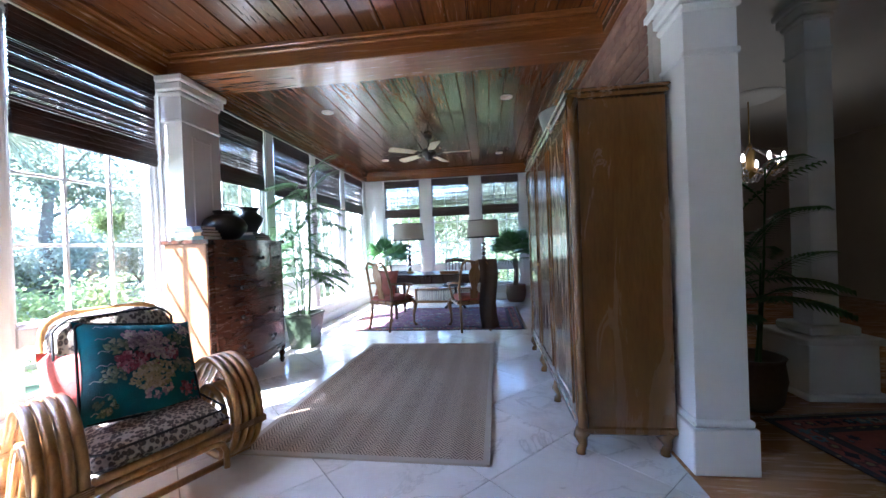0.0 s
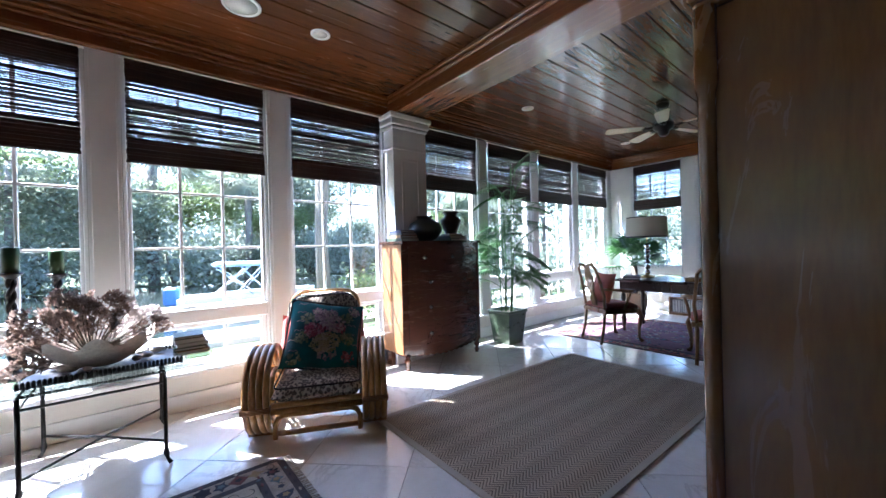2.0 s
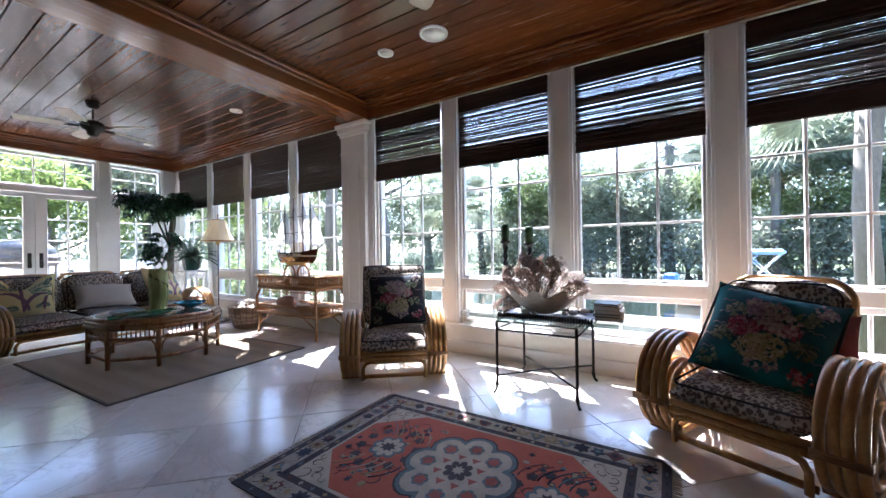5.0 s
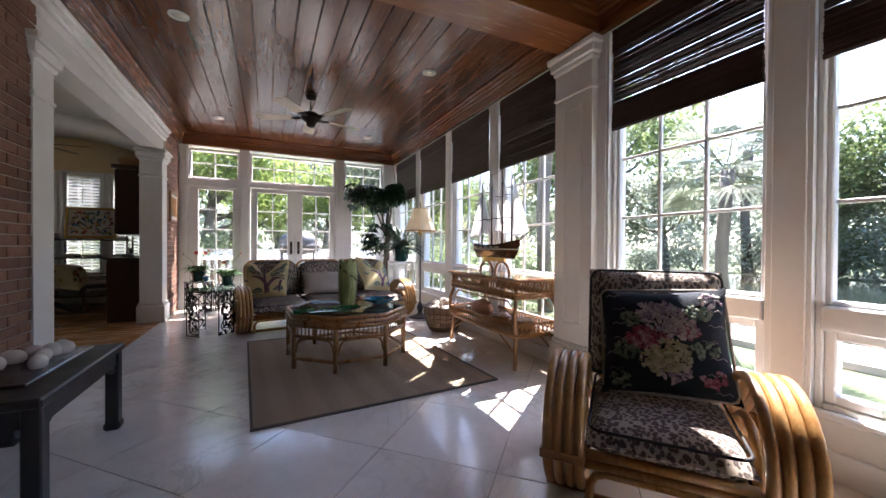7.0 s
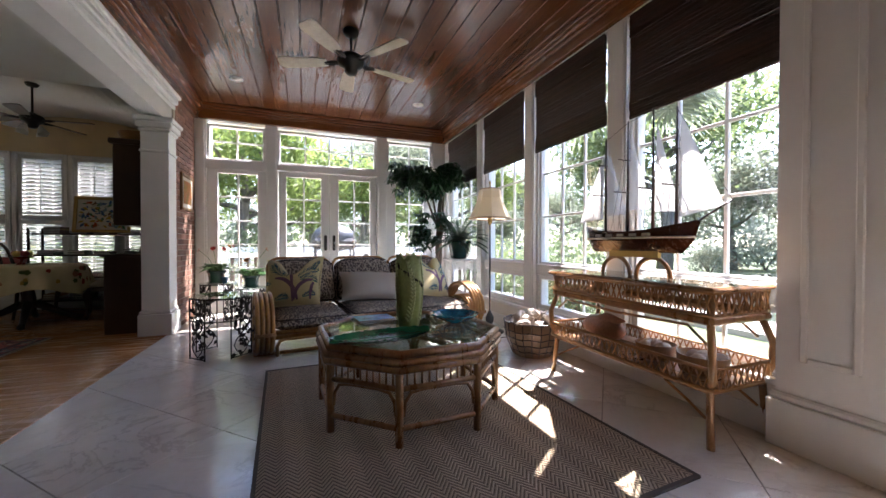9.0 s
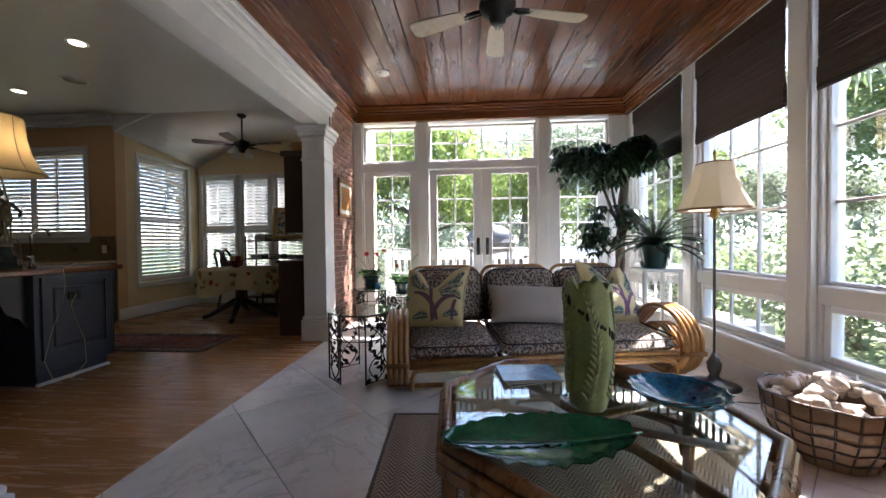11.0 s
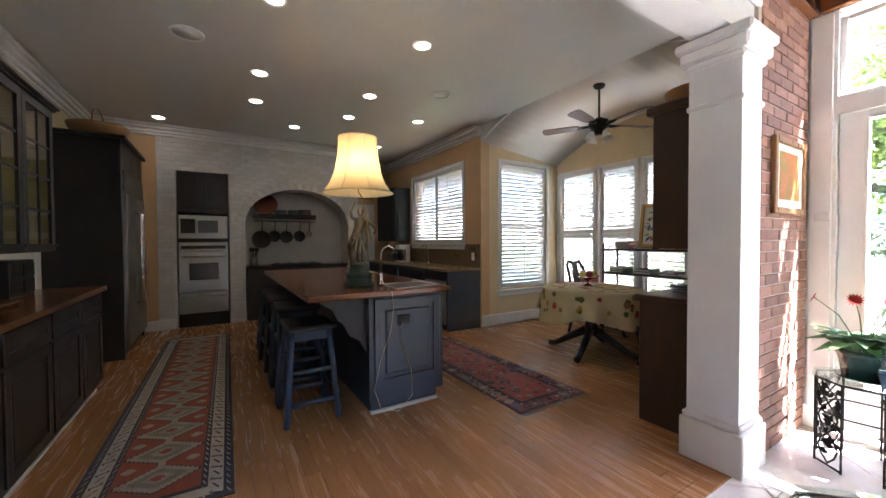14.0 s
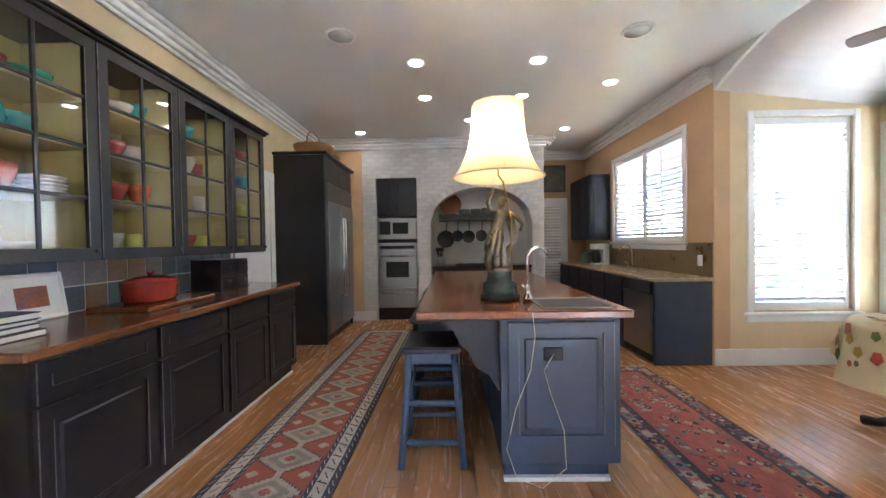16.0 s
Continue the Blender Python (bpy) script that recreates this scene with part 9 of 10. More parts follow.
for x in (3.10, 5.40):
    part("bracket", B().prism(cb_, x, x + 0.05).at(Matrix(((0, 0, 1, 0), (1, 0, 0, 0), (0, 1, 0, 0), (0, 0, 0, 1)))), BLACKCAB, isl, "scrolled black bracket")
part("cord", B().tube([(3.03, -4.70, 0.935), (2.975, -4.71, 0.92), (2.97, -4.72, 0.80), (2.985, -4.70, 0.62), (2.985, -4.62, 0.42), (2.99, -4.57, 0.20), (2.985, -4.62, 0.05), (2.96, -4.75, 0.012), (2.985, -4.88, 0.10), (2.985, -4.87, 0.30), (2.985, -4.80, 0.50), (2.985, -4.77, 0.62), (3.0, -4.825, 0.70)], 0.0026, 5), LINEN, isl, "white power cord")
snk = thing("bar_sink", "small steel sink with a gooseneck tap", "sink", pose(3.22, -4.98, 0.93))
part("rim", B().box(-0.17, 0.17, -0.20, -0.185, 0, 0.006, 0.002).box(-0.17, 0.17, 0.185, 0.20, 0, 0.006, 0.002).box(-0.17, -0.155, -0.185, 0.185, 0, 0.006, 0.002).box(0.155, 0.17, -0.185, 0.185, 0, 0.006, 0.002), STEEL, snk)
part("basin", B().box(-0.155, 0.155, -0.185, 0.185, 0.0005, 0.0015), PEWTER, snk)
part("tap", B().lathe([(0.03, 0.0), (0.03, 0.02), (0.016, 0.04), (0.014, 0.10)], 14, 0.10, 0.22).tube([(0.10, 0.22, 0.08), (0.10, 0.22, 0.27), (0.09, 0.20, 0.31), (0.08, 0.16, 0.33), (0.07, 0.12, 0.31), (0.07, 0.105, 0.27)], 0.011, 8).tube([(0.10, 0.22, 0.06), (0.09, 0.26, 0.10)], 0.008, 6), CHROME, snk)
BRONZE = mat("bronze_statue", (0.19, 0.155, 0.10), 0.30, 0.9, var=0.45, scale=18, bump=0.12)
lp = thing("statue_lamp", "bronze figure table lamp with a lit cream bell shade", "table lamp", pose(3.40, -4.60, 0.93))
part("pedestal", B().lathe([(0.125, 0), (0.125, 0.025), (0.11, 0.04), (0.105, 0.085), (0.115, 0.10), (0.085, 0.115), (0.075, 0.165), (0.082, 0.18), (0, 0.18)], 26), mat("green_marble", (0.035, 0.05, 0.04), 0.2, var=0.5, scale=14, bump=0.0), lp, "stepped green stone pedestal")
stt = B()
stt.lathe([(0.075, 0.178), (0.07, 0.20), (0.045, 0.225), (0.0, 0.235)], 16, wave=0.12, waves=5)
curve = lambda z: (0.012 * math.sin(z * 14), 0.03 * math.sin((z - 0.2) * 11))
for i in range(9):
    vs = []
    for j in range(9):
        z = 0.20 + 0.235 * j / 8
        cx_, cy_ = curve(z)
        a = 6.283 * i / 9 + 1.1 * (z - 0.2) / 0.235
        r = 0.052 - 0.022 * (j / 8) + 0.012 * math.sin(math.pi * j / 8)
        vs.append((cx_ + r * math.cos(a), cy_ + r * math.sin(a), z))
    stt.tube(vs, [0.020 - 0.0008 * j for j in range(9)], 7)
stt.tube([(*curve(z), z) for z in (0.22, 0.30, 0.38, 0.43, 0.47, 0.52, 0.555, 0.575)], [0.045, 0.052, 0.046, 0.042, 0.034, 0.043, 0.036, 0.017], 12)
hx_, hy_ = curve(0.60)
stt.ball((hx_ - 0.008, hy_ + 0.012, 0.612), 0.027, 0.025, 0.034, 10)
stt.ball((hx_ + 0.012, hy_ + 0.004, 0.625), 0.026, 0.027, 0.025, 8)
stt.tube([(hx_, hy_ + 0.035, 0.545), (hx_ - 0.02, hy_ + 0.085, 0.565), (hx_ - 0.02, hy_ + 0.10, 0.61), (hx_ - 0.01, hy_ + 0.075, 0.665), (hx_, hy_ + 0.06, 0.69)], [0.017, 0.015, 0.013, 0.011, 0.012], 8)
stt.tube([(hx_, hy_ - 0.035, 0.545), (hx_, hy_ - 0.085, 0.52), (hx_ - 0.015, hy_ - 0.12, 0.47), (hx_ - 0.03, hy_ - 0.10, 0.43)], [0.017, 0.015, 0.012, 0.010], 8)
for k in range(5):
    q = 0.012 * k
    stt.tube([(hx_ + 0.02, hy_ - 0.02 - q, 0.53), (0.045, -0.07 - q, 0.46 - q), (0.05, -0.095 - q * 0.5, 0.38), (0.04, -0.07 + q, 0.29), (0.03, -0.05 + q, 0.22)], [0.006, 0.011, 0.012, 0.010, 0.005], 6)
stt.tube([(-0.045, 0.06, 0.19), (-0.05, 0.075, 0.26), (-0.035, 0.06, 0.32), (-0.03, 0.05, 0.36)], [0.026, 0.030, 0.026, 0.014], 9)
stt.ball((-0.035, 0.055, 0.385), 0.024, 0.024, 0.027, 8)
stt.tube([(-0.035, 0.07, 0.335), (-0.02, 0.055, 0.40), (-0.015, 0.035, 0.45)], [0.012, 0.010, 0.008], 6)
solid("statue", stt, BRONZE, "bronze draped figure holding up a lamp", "statue", pose(3.40, -4.60, 0.93))
part("stem", B().tube([(-0.01, -0.075, 0.17), (-0.01, -0.075, 0.50), (0.0, -0.03, 0.74), (0, 0, 0.78), (0, 0, 0.9)], 0.006, 6), BRASS, lp)
SHADE = bpy.data.materials.new("lit_shade")
SHADE.use_nodes = True
sn = SHADE.node_tree
sb = sn.nodes["Principled BSDF"]
sb.inputs["Base Color"].default_value, sb.inputs["Roughness"].default_value = (0.75, 0.62, 0.38, 1), 0.8
tl_ = node(sn, "ShaderNodeBsdfTranslucent", Color=(0.85, 0.68, 0.40, 1))
mx_ = node(sn, "ShaderNodeMixShader", Fac=0.6)
sn.links.new(sb.outputs[0], mx_.inputs[1]), sn.links.new(tl_.outputs[0], mx_.inputs[2])
sn.links.new(mx_.outputs[0], sn.nodes["Material Output"].inputs[0])
prof = [(0.285, 0.77), (0.235, 0.84), (0.195, 0.94), (0.17, 1.06), (0.162, 1.16), (0.16, 1.22)]
sb2 = B()
n = 16
for j, (r, z) in enumerate(prof):
    for i in range(n):
        a = 6.2832 * i / n
        k = r * (1.0 if i % 2 == 0 else 0.975)
        sb2.v.append((k * math.cos(a), k * math.sin(a), z))
for j in range(len(prof) - 1):
    for i in range(n):
        sb2.f.append((j * n + i, j * n + (i + 1) % n, (j + 1) * n + (i + 1) % n, (j + 1) * n + i))
        sb2.s.append(True)
part("shade", sb2, SHADE, lp, "lit cream panelled bell shade")
rb = B()
for i in range(0, n, 2):
    a = 6.2832 * i / n
    rb.tube([((r + 0.001) * math.cos(a), (r + 0.001) * math.sin(a), z) for r, z in prof], 0.003, 4)
rb.tube([(0.286 * math.cos(6.2832 * i / 32), 0.286 * math.sin(6.2832 * i / 32), 0.77) for i in range(32)], 0.005, 5, True)
rb.tube([(0.161 * math.cos(6.2832 * i / 32), 0.161 * math.sin(6.2832 * i / 32), 1.22) for i in range(32)], 0.004, 5, True)
part("shade_trim", rb, LINEN, lp)
part("bulb", B().ball((0, 0, 0.98), 0.035, 0.035, 0.05, 8), glowing("lamp_bulb", (1.0, 0.74, 0.38), 4.8), lp, "glowing bulb")


def stool(m):
    t = thing("bar_stool", "blue painted wooden stool with a black seat", "stool", m, "island stools")
    part("seat", B().box(-0.20, 0.20, -0.17, 0.17, 0.60, 0.635, 0.012), BLACKCAB, t, "glossy black seat")
    legs = {}
    for sx in (-1, 1):
        for sy in (-1, 1):
            top_, bot = Vector((sx * 0.12, sy * 0.13, 0.60)), Vector((sx * 0.19, sy * 0.18, 0.0))
            legs[sx, sy] = (top_, bot)
            b = B().tube([bot, top_], 0.027, 4)
            part("leg", b, STOOLBLUE, t)
    for z in (0.20, 0.40):
        u = 1 - z / 0.6
        for s in (-1, 1):
            p = lambda sx, sy, zz: legs[sx, sy][1].lerp(legs[sx, sy][0], zz / 0.6)
            part("rung", B().tube([p(-1, s, z), p(1, s, z)], 0.018, 4), STOOLBLUE, t)
            part("rung", B().tube([p(s, -1, z - 0.07), p(s, 1, z - 0.07)], 0.018, 4), STOOLBLUE, t)
    for s in (-1, 1):
        part("seat_rail", B().box(-0.125, 0.125, s * 0.13 - 0.012, s * 0.13 + 0.012, 0.53, 0.60), STOOLBLUE, t)
        part("seat_rail", B().box(s * 0.12 - 0.012, s * 0.12 + 0.012, -0.13, 0.13, 0.53, 0.60), STOOLBLUE, t)
    return t


TALL = Matrix.Diagonal((1, 1, 1.1, 1))
s0 = stool(pose(3.34, -4.17, 0) @ TALL)
for k in range(1, 5):
    copy_thing(s0, pose(3.34 + 0.47 * k, -4.17, 0, 0, 0, (k * 37) % 7 - 3) @ TALL)

# sink side of the kitchen
sk = thing("sink_cabinet", "slate blue base cabinet with a stone top", "cabinet")
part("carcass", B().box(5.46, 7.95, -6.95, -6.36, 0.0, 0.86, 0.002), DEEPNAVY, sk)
part("side_panel", B().box(4.83, 4.86, -6.95, -6.37, 0.0, 0.86, 0.003), NAVY, sk)
part("top", B().box(4.80, 8.0, -6.955, -6.34, 0.86, 0.895, 0.006), STONECTR, sk, "tan stone counter")
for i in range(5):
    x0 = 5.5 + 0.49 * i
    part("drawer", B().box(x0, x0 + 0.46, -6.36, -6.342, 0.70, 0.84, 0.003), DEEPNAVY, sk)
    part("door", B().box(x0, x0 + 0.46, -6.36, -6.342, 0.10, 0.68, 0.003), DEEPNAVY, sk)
dw = thing("dishwasher", "steel front dishwasher with a black panel", "dishwasher")
part("body", B().box(4.87, 5.455, -6.94, -6.37, 0.02, 0.855), PIPING, dw)
part("door", B().box(4.87, 5.455, -6.37, -6.345, 0.10, 0.72, 0.004), STEEL, dw)
part("control_panel", B().box(4.87, 5.455, -6.372, -6.34, 0.73, 0.85, 0.004), PIPING, dw)
structure("splashback", B().box(4.84, 8.0, -6.96, -6.945, 0.896, 1.25), mat("bronze_tile", (0.17, 0.12, 0.06), 0.3, var=0.2, scale=10, bump=0.05), "bronze brown tile splashback", "splashback")
solid("outlet", B().box(-0.036, 0.036, 0, 0.01, -0.058, 0.058, 0.004), WHITE, "white wall outlet over the counter", "outlet", pose(5.0, -6.945, 1.06))
ft = thing("sink_tap", "tall steel gooseneck tap", "tap", pose(6.15, -6.80, 0.895))
part("spout", B().lathe([(0.028, 0), (0.02, 0.04)], 12).tube([(0, 0, 0.03), (0, 0, 0.24), (0, 0.05, 0.32), (0, 0.12, 0.33), (0, 0.17, 0.27)], 0.012, 8), CHROME, ft)
part("lever", B().tube([(0.12, 0, 0.0), (0.12, 0, 0.06), (0.16, 0.02, 0.09)], 0.010, 6), CHROME, ft)
cm = thing("coffee_maker", "white and steel coffee maker", "coffee maker", pose(7.05, -6.72, 0.895))
part("body", B().box(-0.09, 0.09, -0.12, 0.12, 0, 0.03, 0.006).box(-0.09, 0.09, -0.12, -0.03, 0.03, 0.32, 0.006).box(-0.09, 0.09, -0.12, 0.12, 0.25, 0.34, 0.006), WHITE, cm)
part("carafe", B().lathe([(0.05, 0.03), (0.065, 0.08), (0.055, 0.17), (0.04, 0.2)], 16, 0, 0.05), GRANITE, cm)
tst = thing("toaster", "steel toaster with rounded corners", "toaster", pose(7.45, -6.68, 0.895))
part("body", B().box(-0.15, 0.15, -0.09, 0.09, 0.01, 0.19, 0.03), STEEL, tst)
part("slot", B().box(-0.12, 0.12, -0.045, -0.015, 0.185, 0.192).box(-0.12, 0.12, 0.015, 0.045, 0.185, 0.192), PIPING, tst)
uc2 = thing("wall_cabinet", "slate blue wall cabinet beside the window", "wall cabinet")
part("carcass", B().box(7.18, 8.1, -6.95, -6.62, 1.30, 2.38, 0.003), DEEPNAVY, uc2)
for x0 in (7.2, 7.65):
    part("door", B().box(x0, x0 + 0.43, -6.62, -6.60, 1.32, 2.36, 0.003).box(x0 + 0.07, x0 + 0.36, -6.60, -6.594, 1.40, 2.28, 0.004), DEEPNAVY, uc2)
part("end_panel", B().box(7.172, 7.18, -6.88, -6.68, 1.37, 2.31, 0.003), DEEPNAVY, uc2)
pd = thing("door_6", "white louvred pantry door with a casing", "door", kind="structure")
part("casing", B().box(8.27, 8.30, -6.60, -6.52, 0, 2.1, 0.004).box(8.27, 8.30, -6.03, -5.96, 0, 2.1, 0.004).box(8.268, 8.30, -6.60, -5.96, 2.02, 2.12, 0.004), WHITE, pd)
shutter_leaf(pd, -6.52, -6.03, 0.02, 2.02, Matrix(((0, -1, 0, 8.28), (1, 0, 0, 0), (0, 0, 1, 0), (0, 0, 0, 1))) @ Matrix.Diagonal((1, -1, 1, 1)), 45)
pp = thing("wall_picture", "dark framed picture above a door", "picture", pose(8.28, -6.27, 2.5))
part("picture_frame", B().box(-0.02, 0.0, -0.30, 0.30, -0.26, 0.26, 0.006), PEWTER, pp)
part("print", B().box(-0.024, -0.02, -0.25, 0.25, -0.21, 0.21), mat("dim_print", (0.10, 0.10, 0.075), 0.5, var=0.5, scale=6), pp)

for x, y in ((4.62, -3.99), (5.47, -4.02), (4.62, -5.16), (5.47, -5.17), (5.15, -6.08), (6.78, -6.09), (6.79, -2.93), (3.30, -3.97), (3.31, -5.16), (6.3, -4.6)):
    downlight(x, y, 3.02, True, 0.085)
for x, y in ((4.13, -3.41), (4.16, -5.87)):
    speaker(x, y, 3.02)

# runners
RUGSAGE = mat("rug_sage", (0.22, 0.21, 0.16), 0.95, var=0.3, scale=12, fine=180, bump=0.5)
RUGTAN = mat("rug_tan", (0.36, 0.30, 0.215), 0.95, var=0.35, scale=12, fine=180, bump=0.5)
rn = thing("runner_rug", "long red runner rug with cream diamonds and borders", "rug", pose(4.55, -3.33, 0.0, 0, 0, -1.0))
L2, W2 = 1.95, 0.36
part("ground", B().box(-L2, L2, -W2, W2, 0, 0.006), RUGINK, rn)
bb = B()
band(bb, L2, W2, 0.05, 0.072, 0.004, 0.0072)
part("main_border", bb, RUGCREAM, rn, "cream border with dark scrolls")
part("field", B().box(-L2 + 0.155, L2 - 0.155, -W2 + 0.155, W2 - 0.155, 0.004, 0.008), RUGRUST, rn)


def stepped(cx, cy, a, c, n):
    """A diamond with stairs for edges."""
    q1 = []
    for i in range(n):
        q1 += [(a * (1 - i / n), c * i / n), (a * (1 - i / n), c * (i + 1) / n)]
    pts = q1 + [(-x, y) for x, y in q1[::-1]] + [(-x, -y) for x, y in q1] + [(x, -y) for x, y in q1[::-1]]
    out = []
    for x, y in pts:
        if not out or math.hypot(out[-1][0] - cx - x, out[-1][1] - cy - y) > 1e-5:
            out.append((cx + x, cy + y))
    return out


lit_, ink_, mo = B(), B(), B()
for i in range(62):
    x = -L2 + 0.05 + (2 * L2 - 0.1) * i / 61
    for s in (-1, 1):
        f = 1 if i % 2 else -1
        ink_.tube([(x - 0.024, s * (W2 - 0.07), 0.0072), (x - 0.01, s * (W2 - 0.07 - f * 0.012), 0.0074), (x, s * (W2 - 0.086), 0.0074), (x + 0.01, s * (W2 - 0.102 + f * 0.012), 0.0074), (x + 0.024, s * (W2 - 0.102), 0.0072)], 0.0055, 4, False, 0.4)
        lit_.tube([(x - 0.02, s * (W2 - 0.018), 0.006), (x, s * (W2 - 0.03), 0.0064), (x + 0.02, s * (W2 - 0.034), 0.006)], 0.0045, 4, False, 0.4)
        lit_.tube([(x - 0.02, s * (W2 - 0.132), 0.006), (x, s * (W2 - 0.142), 0.0064), (x + 0.02, s * (W2 - 0.146), 0.006)], 0.0045, 4, False, 0.4)
part("scroll_border", ink_, RUGINK, rn, "dark woven scrolls", kind="stuff")
part("guard_border", lit_, RUGCREAM, rn, "cream woven hooks", kind="stuff")
for i in range(12):
    x = -L2 + 0.34 + 0.298 * i
    part("diamond_outline", B().prism(stepped(x, 0, 0.140, 0.198, 8), 0.004, 0.0088), RUGINK, rn)
    part("diamond", B().prism(stepped(x, 0, 0.130, 0.186, 8), 0.004, 0.0094), RUGTAN, rn)
    part("diamond_ring", B().prism(stepped(x, 0, 0.094, 0.130, 6), 0.004, 0.0102), RUGSAGE, rn)
    part("diamond_heart", B().prism(stepped(x, 0, 0.052, 0.070, 4), 0.004, 0.0108), RUGTAN, rn)
    part("diamond_eye", B().prism(stepped(x, 0, 0.028, 0.032, 2), 0.004, 0.0114), RUGROSE, rn)
    part("link", B().box(x + 0.13, x + 0.168, -0.018, 0.018, 0.004, 0.009), RUGTAN, rn)
    for s in (-1, 1):
        mo.prism(stepped(x + 0.149, s * 0.15, 0.03, 0.034, 3), 0.004, 0.0094)
part("woven_pattern", mo, RUGTAN, rn, kind="stuff")
oriental_rug(pose(3.62, -5.88, 0.0, 0, 0, 90), 0.74, 2.35, "faded rose runner rug with an ink border", False, RUGROSE, 14, 0.13)

# breakfast table
bt = thing("breakfast_table", "round pedestal table on black claw feet", "table", pose(3.15, -7.28, 0))
part("top", B().lathe([(0.52, 0.715), (0.53, 0.73), (0.53, 0.745), (0, 0.745)], 32), DARKWOOD, bt)
part("pedestal", B().lathe([(0.10, 0.22), (0.07, 0.30), (0.05, 0.45), (0.08, 0.60), (0.12, 0.715)], 18), DARKWOOD, bt)
for i in range(4):
    a = radians(20 + 90 * i)
    part("foot", B().tube([(0.06 * math.cos(a), 0.06 * math.sin(a), 0.26), (0.25 * math.cos(a), 0.25 * math.sin(a), 0.15), (0.42 * math.cos(a), 0.42 * math.sin(a), 0.05), (0.50 * math.cos(a), 0.50 * math.sin(a), 0.035)], [0.05, 0.04, 0.03, 0.035], 8), BLACKPOT, bt)
clo = B()
n = 72
prof = [(0.0, 0.757), (0.3, 0.757), (0.525, 0.756), (0.545, 0.735), (0.56, 0.66), (0.575, 0.55), (0.59, 0.43)]
vs = []
for j, (r, z) in enumerate(prof):
    for i in range(n):
        a = 6.2832 * i / n
        fold = max(0, j - 3) * 0.016 * math.cos(11 * a + 0.6 * math.sin(3 * a))
        drop = (j > 3) * 0.05 * (j - 3) / 3 * math.cos(4 * a + 0.8)
        vs.append(((r + fold) * math.cos(a), (r + fold) * math.sin(a), z - drop))
clo.add(vs, [(j * n + i, j * n + (i + 1) % n, (j + 1) * n + (i + 1) % n, (j + 1) * n + i) for j in range(len(prof) - 1) for i in range(n)], True)
CLOTH = mat("printed_cotton", (0.58, 0.50, 0.30), 0.85, var=0.12, fine=200, bump=0.2)
tc_ = thing("tablecloth", "cream cotton tablecloth printed with red flowers", "tablecloth", pose(3.15, -7.28, 0))
part("cloth", clo, CLOTH, tc_)
fb = B()
rng = random.Random(9)
for k in range(150):
    a = rng.uniform(0, 6.28)
    if k % 2:
        r = 0.5 * math.sqrt(rng.random())
        p, nn = (r * math.cos(a), r * math.sin(a), 0.7585), Vector((0, 0, 1))
    else:
        z = rng.uniform(0.52, 0.72)
        r = 0.60 - 0.10 * (z - 0.47) / 0.26 * 0.9 + 0.02
        nn = Vector((math.cos(a), math.sin(a), 0.1))
        fold = 0.016 * (0.74 - z) / 0.09 * math.cos(11 * a + 0.6 * math.sin(3 * a))
        r = 0.548 + (0.74 - z) * 0.16 + fold + 0.004
        p = (r * math.cos(a), r * math.sin(a), z)
    u = nn.orthogonal().normalized()
    w_ = nn.cross(u)
    s = rng.uniform(0.02, 0.05)
    o = Vector(p)
    fb.add([o + u * s * math.cos(t) + w_ * s * math.sin(t) for t in [1.2566 * i for i in range(5)]], [(0, 1, 2, 3, 4)])
part("flower_print", fb, petals("cloth_flowers", [(0.36, 0.05, 0.03), (0.45, 0.30, 0.05), (0.12, 0.16, 0.05), (0.40, 0.18, 0.10)]), tc_, "red gold and green printed flowers", kind="stuff")
fd = thing("fruit_dish", "red footed dish of pomegranates and lemons", "fruit dish", pose(3.25, -7.35, 0.758))
part("dish", B().lathe([(0.05, 0), (0.05, 0.01), (0.015, 0.03), (0.015, 0.07), (0.12, 0.10), (0.125, 0.105), (0, 0.085)], 22), ENAMEL, fd)
for i, (c, n_) in enumerate((((0.30, 0.03, 0.03), "pomegranate"), ((0.62, 0.45, 0.10), "lemon"), ((0.30, 0.03, 0.03), "pomegranate"), ((0.62, 0.45, 0.10), "lemon"), ((0.4, 0.08, 0.04), "pomegranate"))):
    a = 1.2566 * i
    part(n_, B().ball((0.06 * math.cos(a), 0.06 * math.sin(a), 0.14), 0.045, 0.045, 0.042, 8), mat("fruit_skin", c, 0.4, var=0.15), fd)
PINKC = mat("rose_cotton", (0.42, 0.09, 0.075), 0.9, var=0.15, bump=0.2)
for m_, lab in ((pose(3.62, -8.02, 0, 0, 0, 160), "dark dining chair with a rose pillow by windows"), (pose(2.42, -7.6, 0, 0, 0, -70), "dark dining chair with a pale seat pad")):
    carved_chair(m_, DARKWOOD, TAUPE if m_.translation.x < 3 else PINKC, lab, False)
solid("chair_pillow", B().cushion(0.44, 0.34, 0.12, 10, 2.4, 0.06), PINKC, "rose pink pillow on a dining chair", "pillow", pose(3.62, -8.02, 0, 0, 0, 160) @ pose(0, -0.14, 0.68, 76), "rose pillows")
solid("chair_pillow", B().cushion(0.40, 0.34, 0.12, 10, 2.4, 0.06), mat("faded_rose_cotton", (0.45, 0.22, 0.17), 0.9, var=0.12), "faded rose pillow on a dining chair", "pillow", pose(2.42, -7.6, 0, 0, 0, -70) @ pose(0, -0.12, 0.68, 74), "rose pillows")

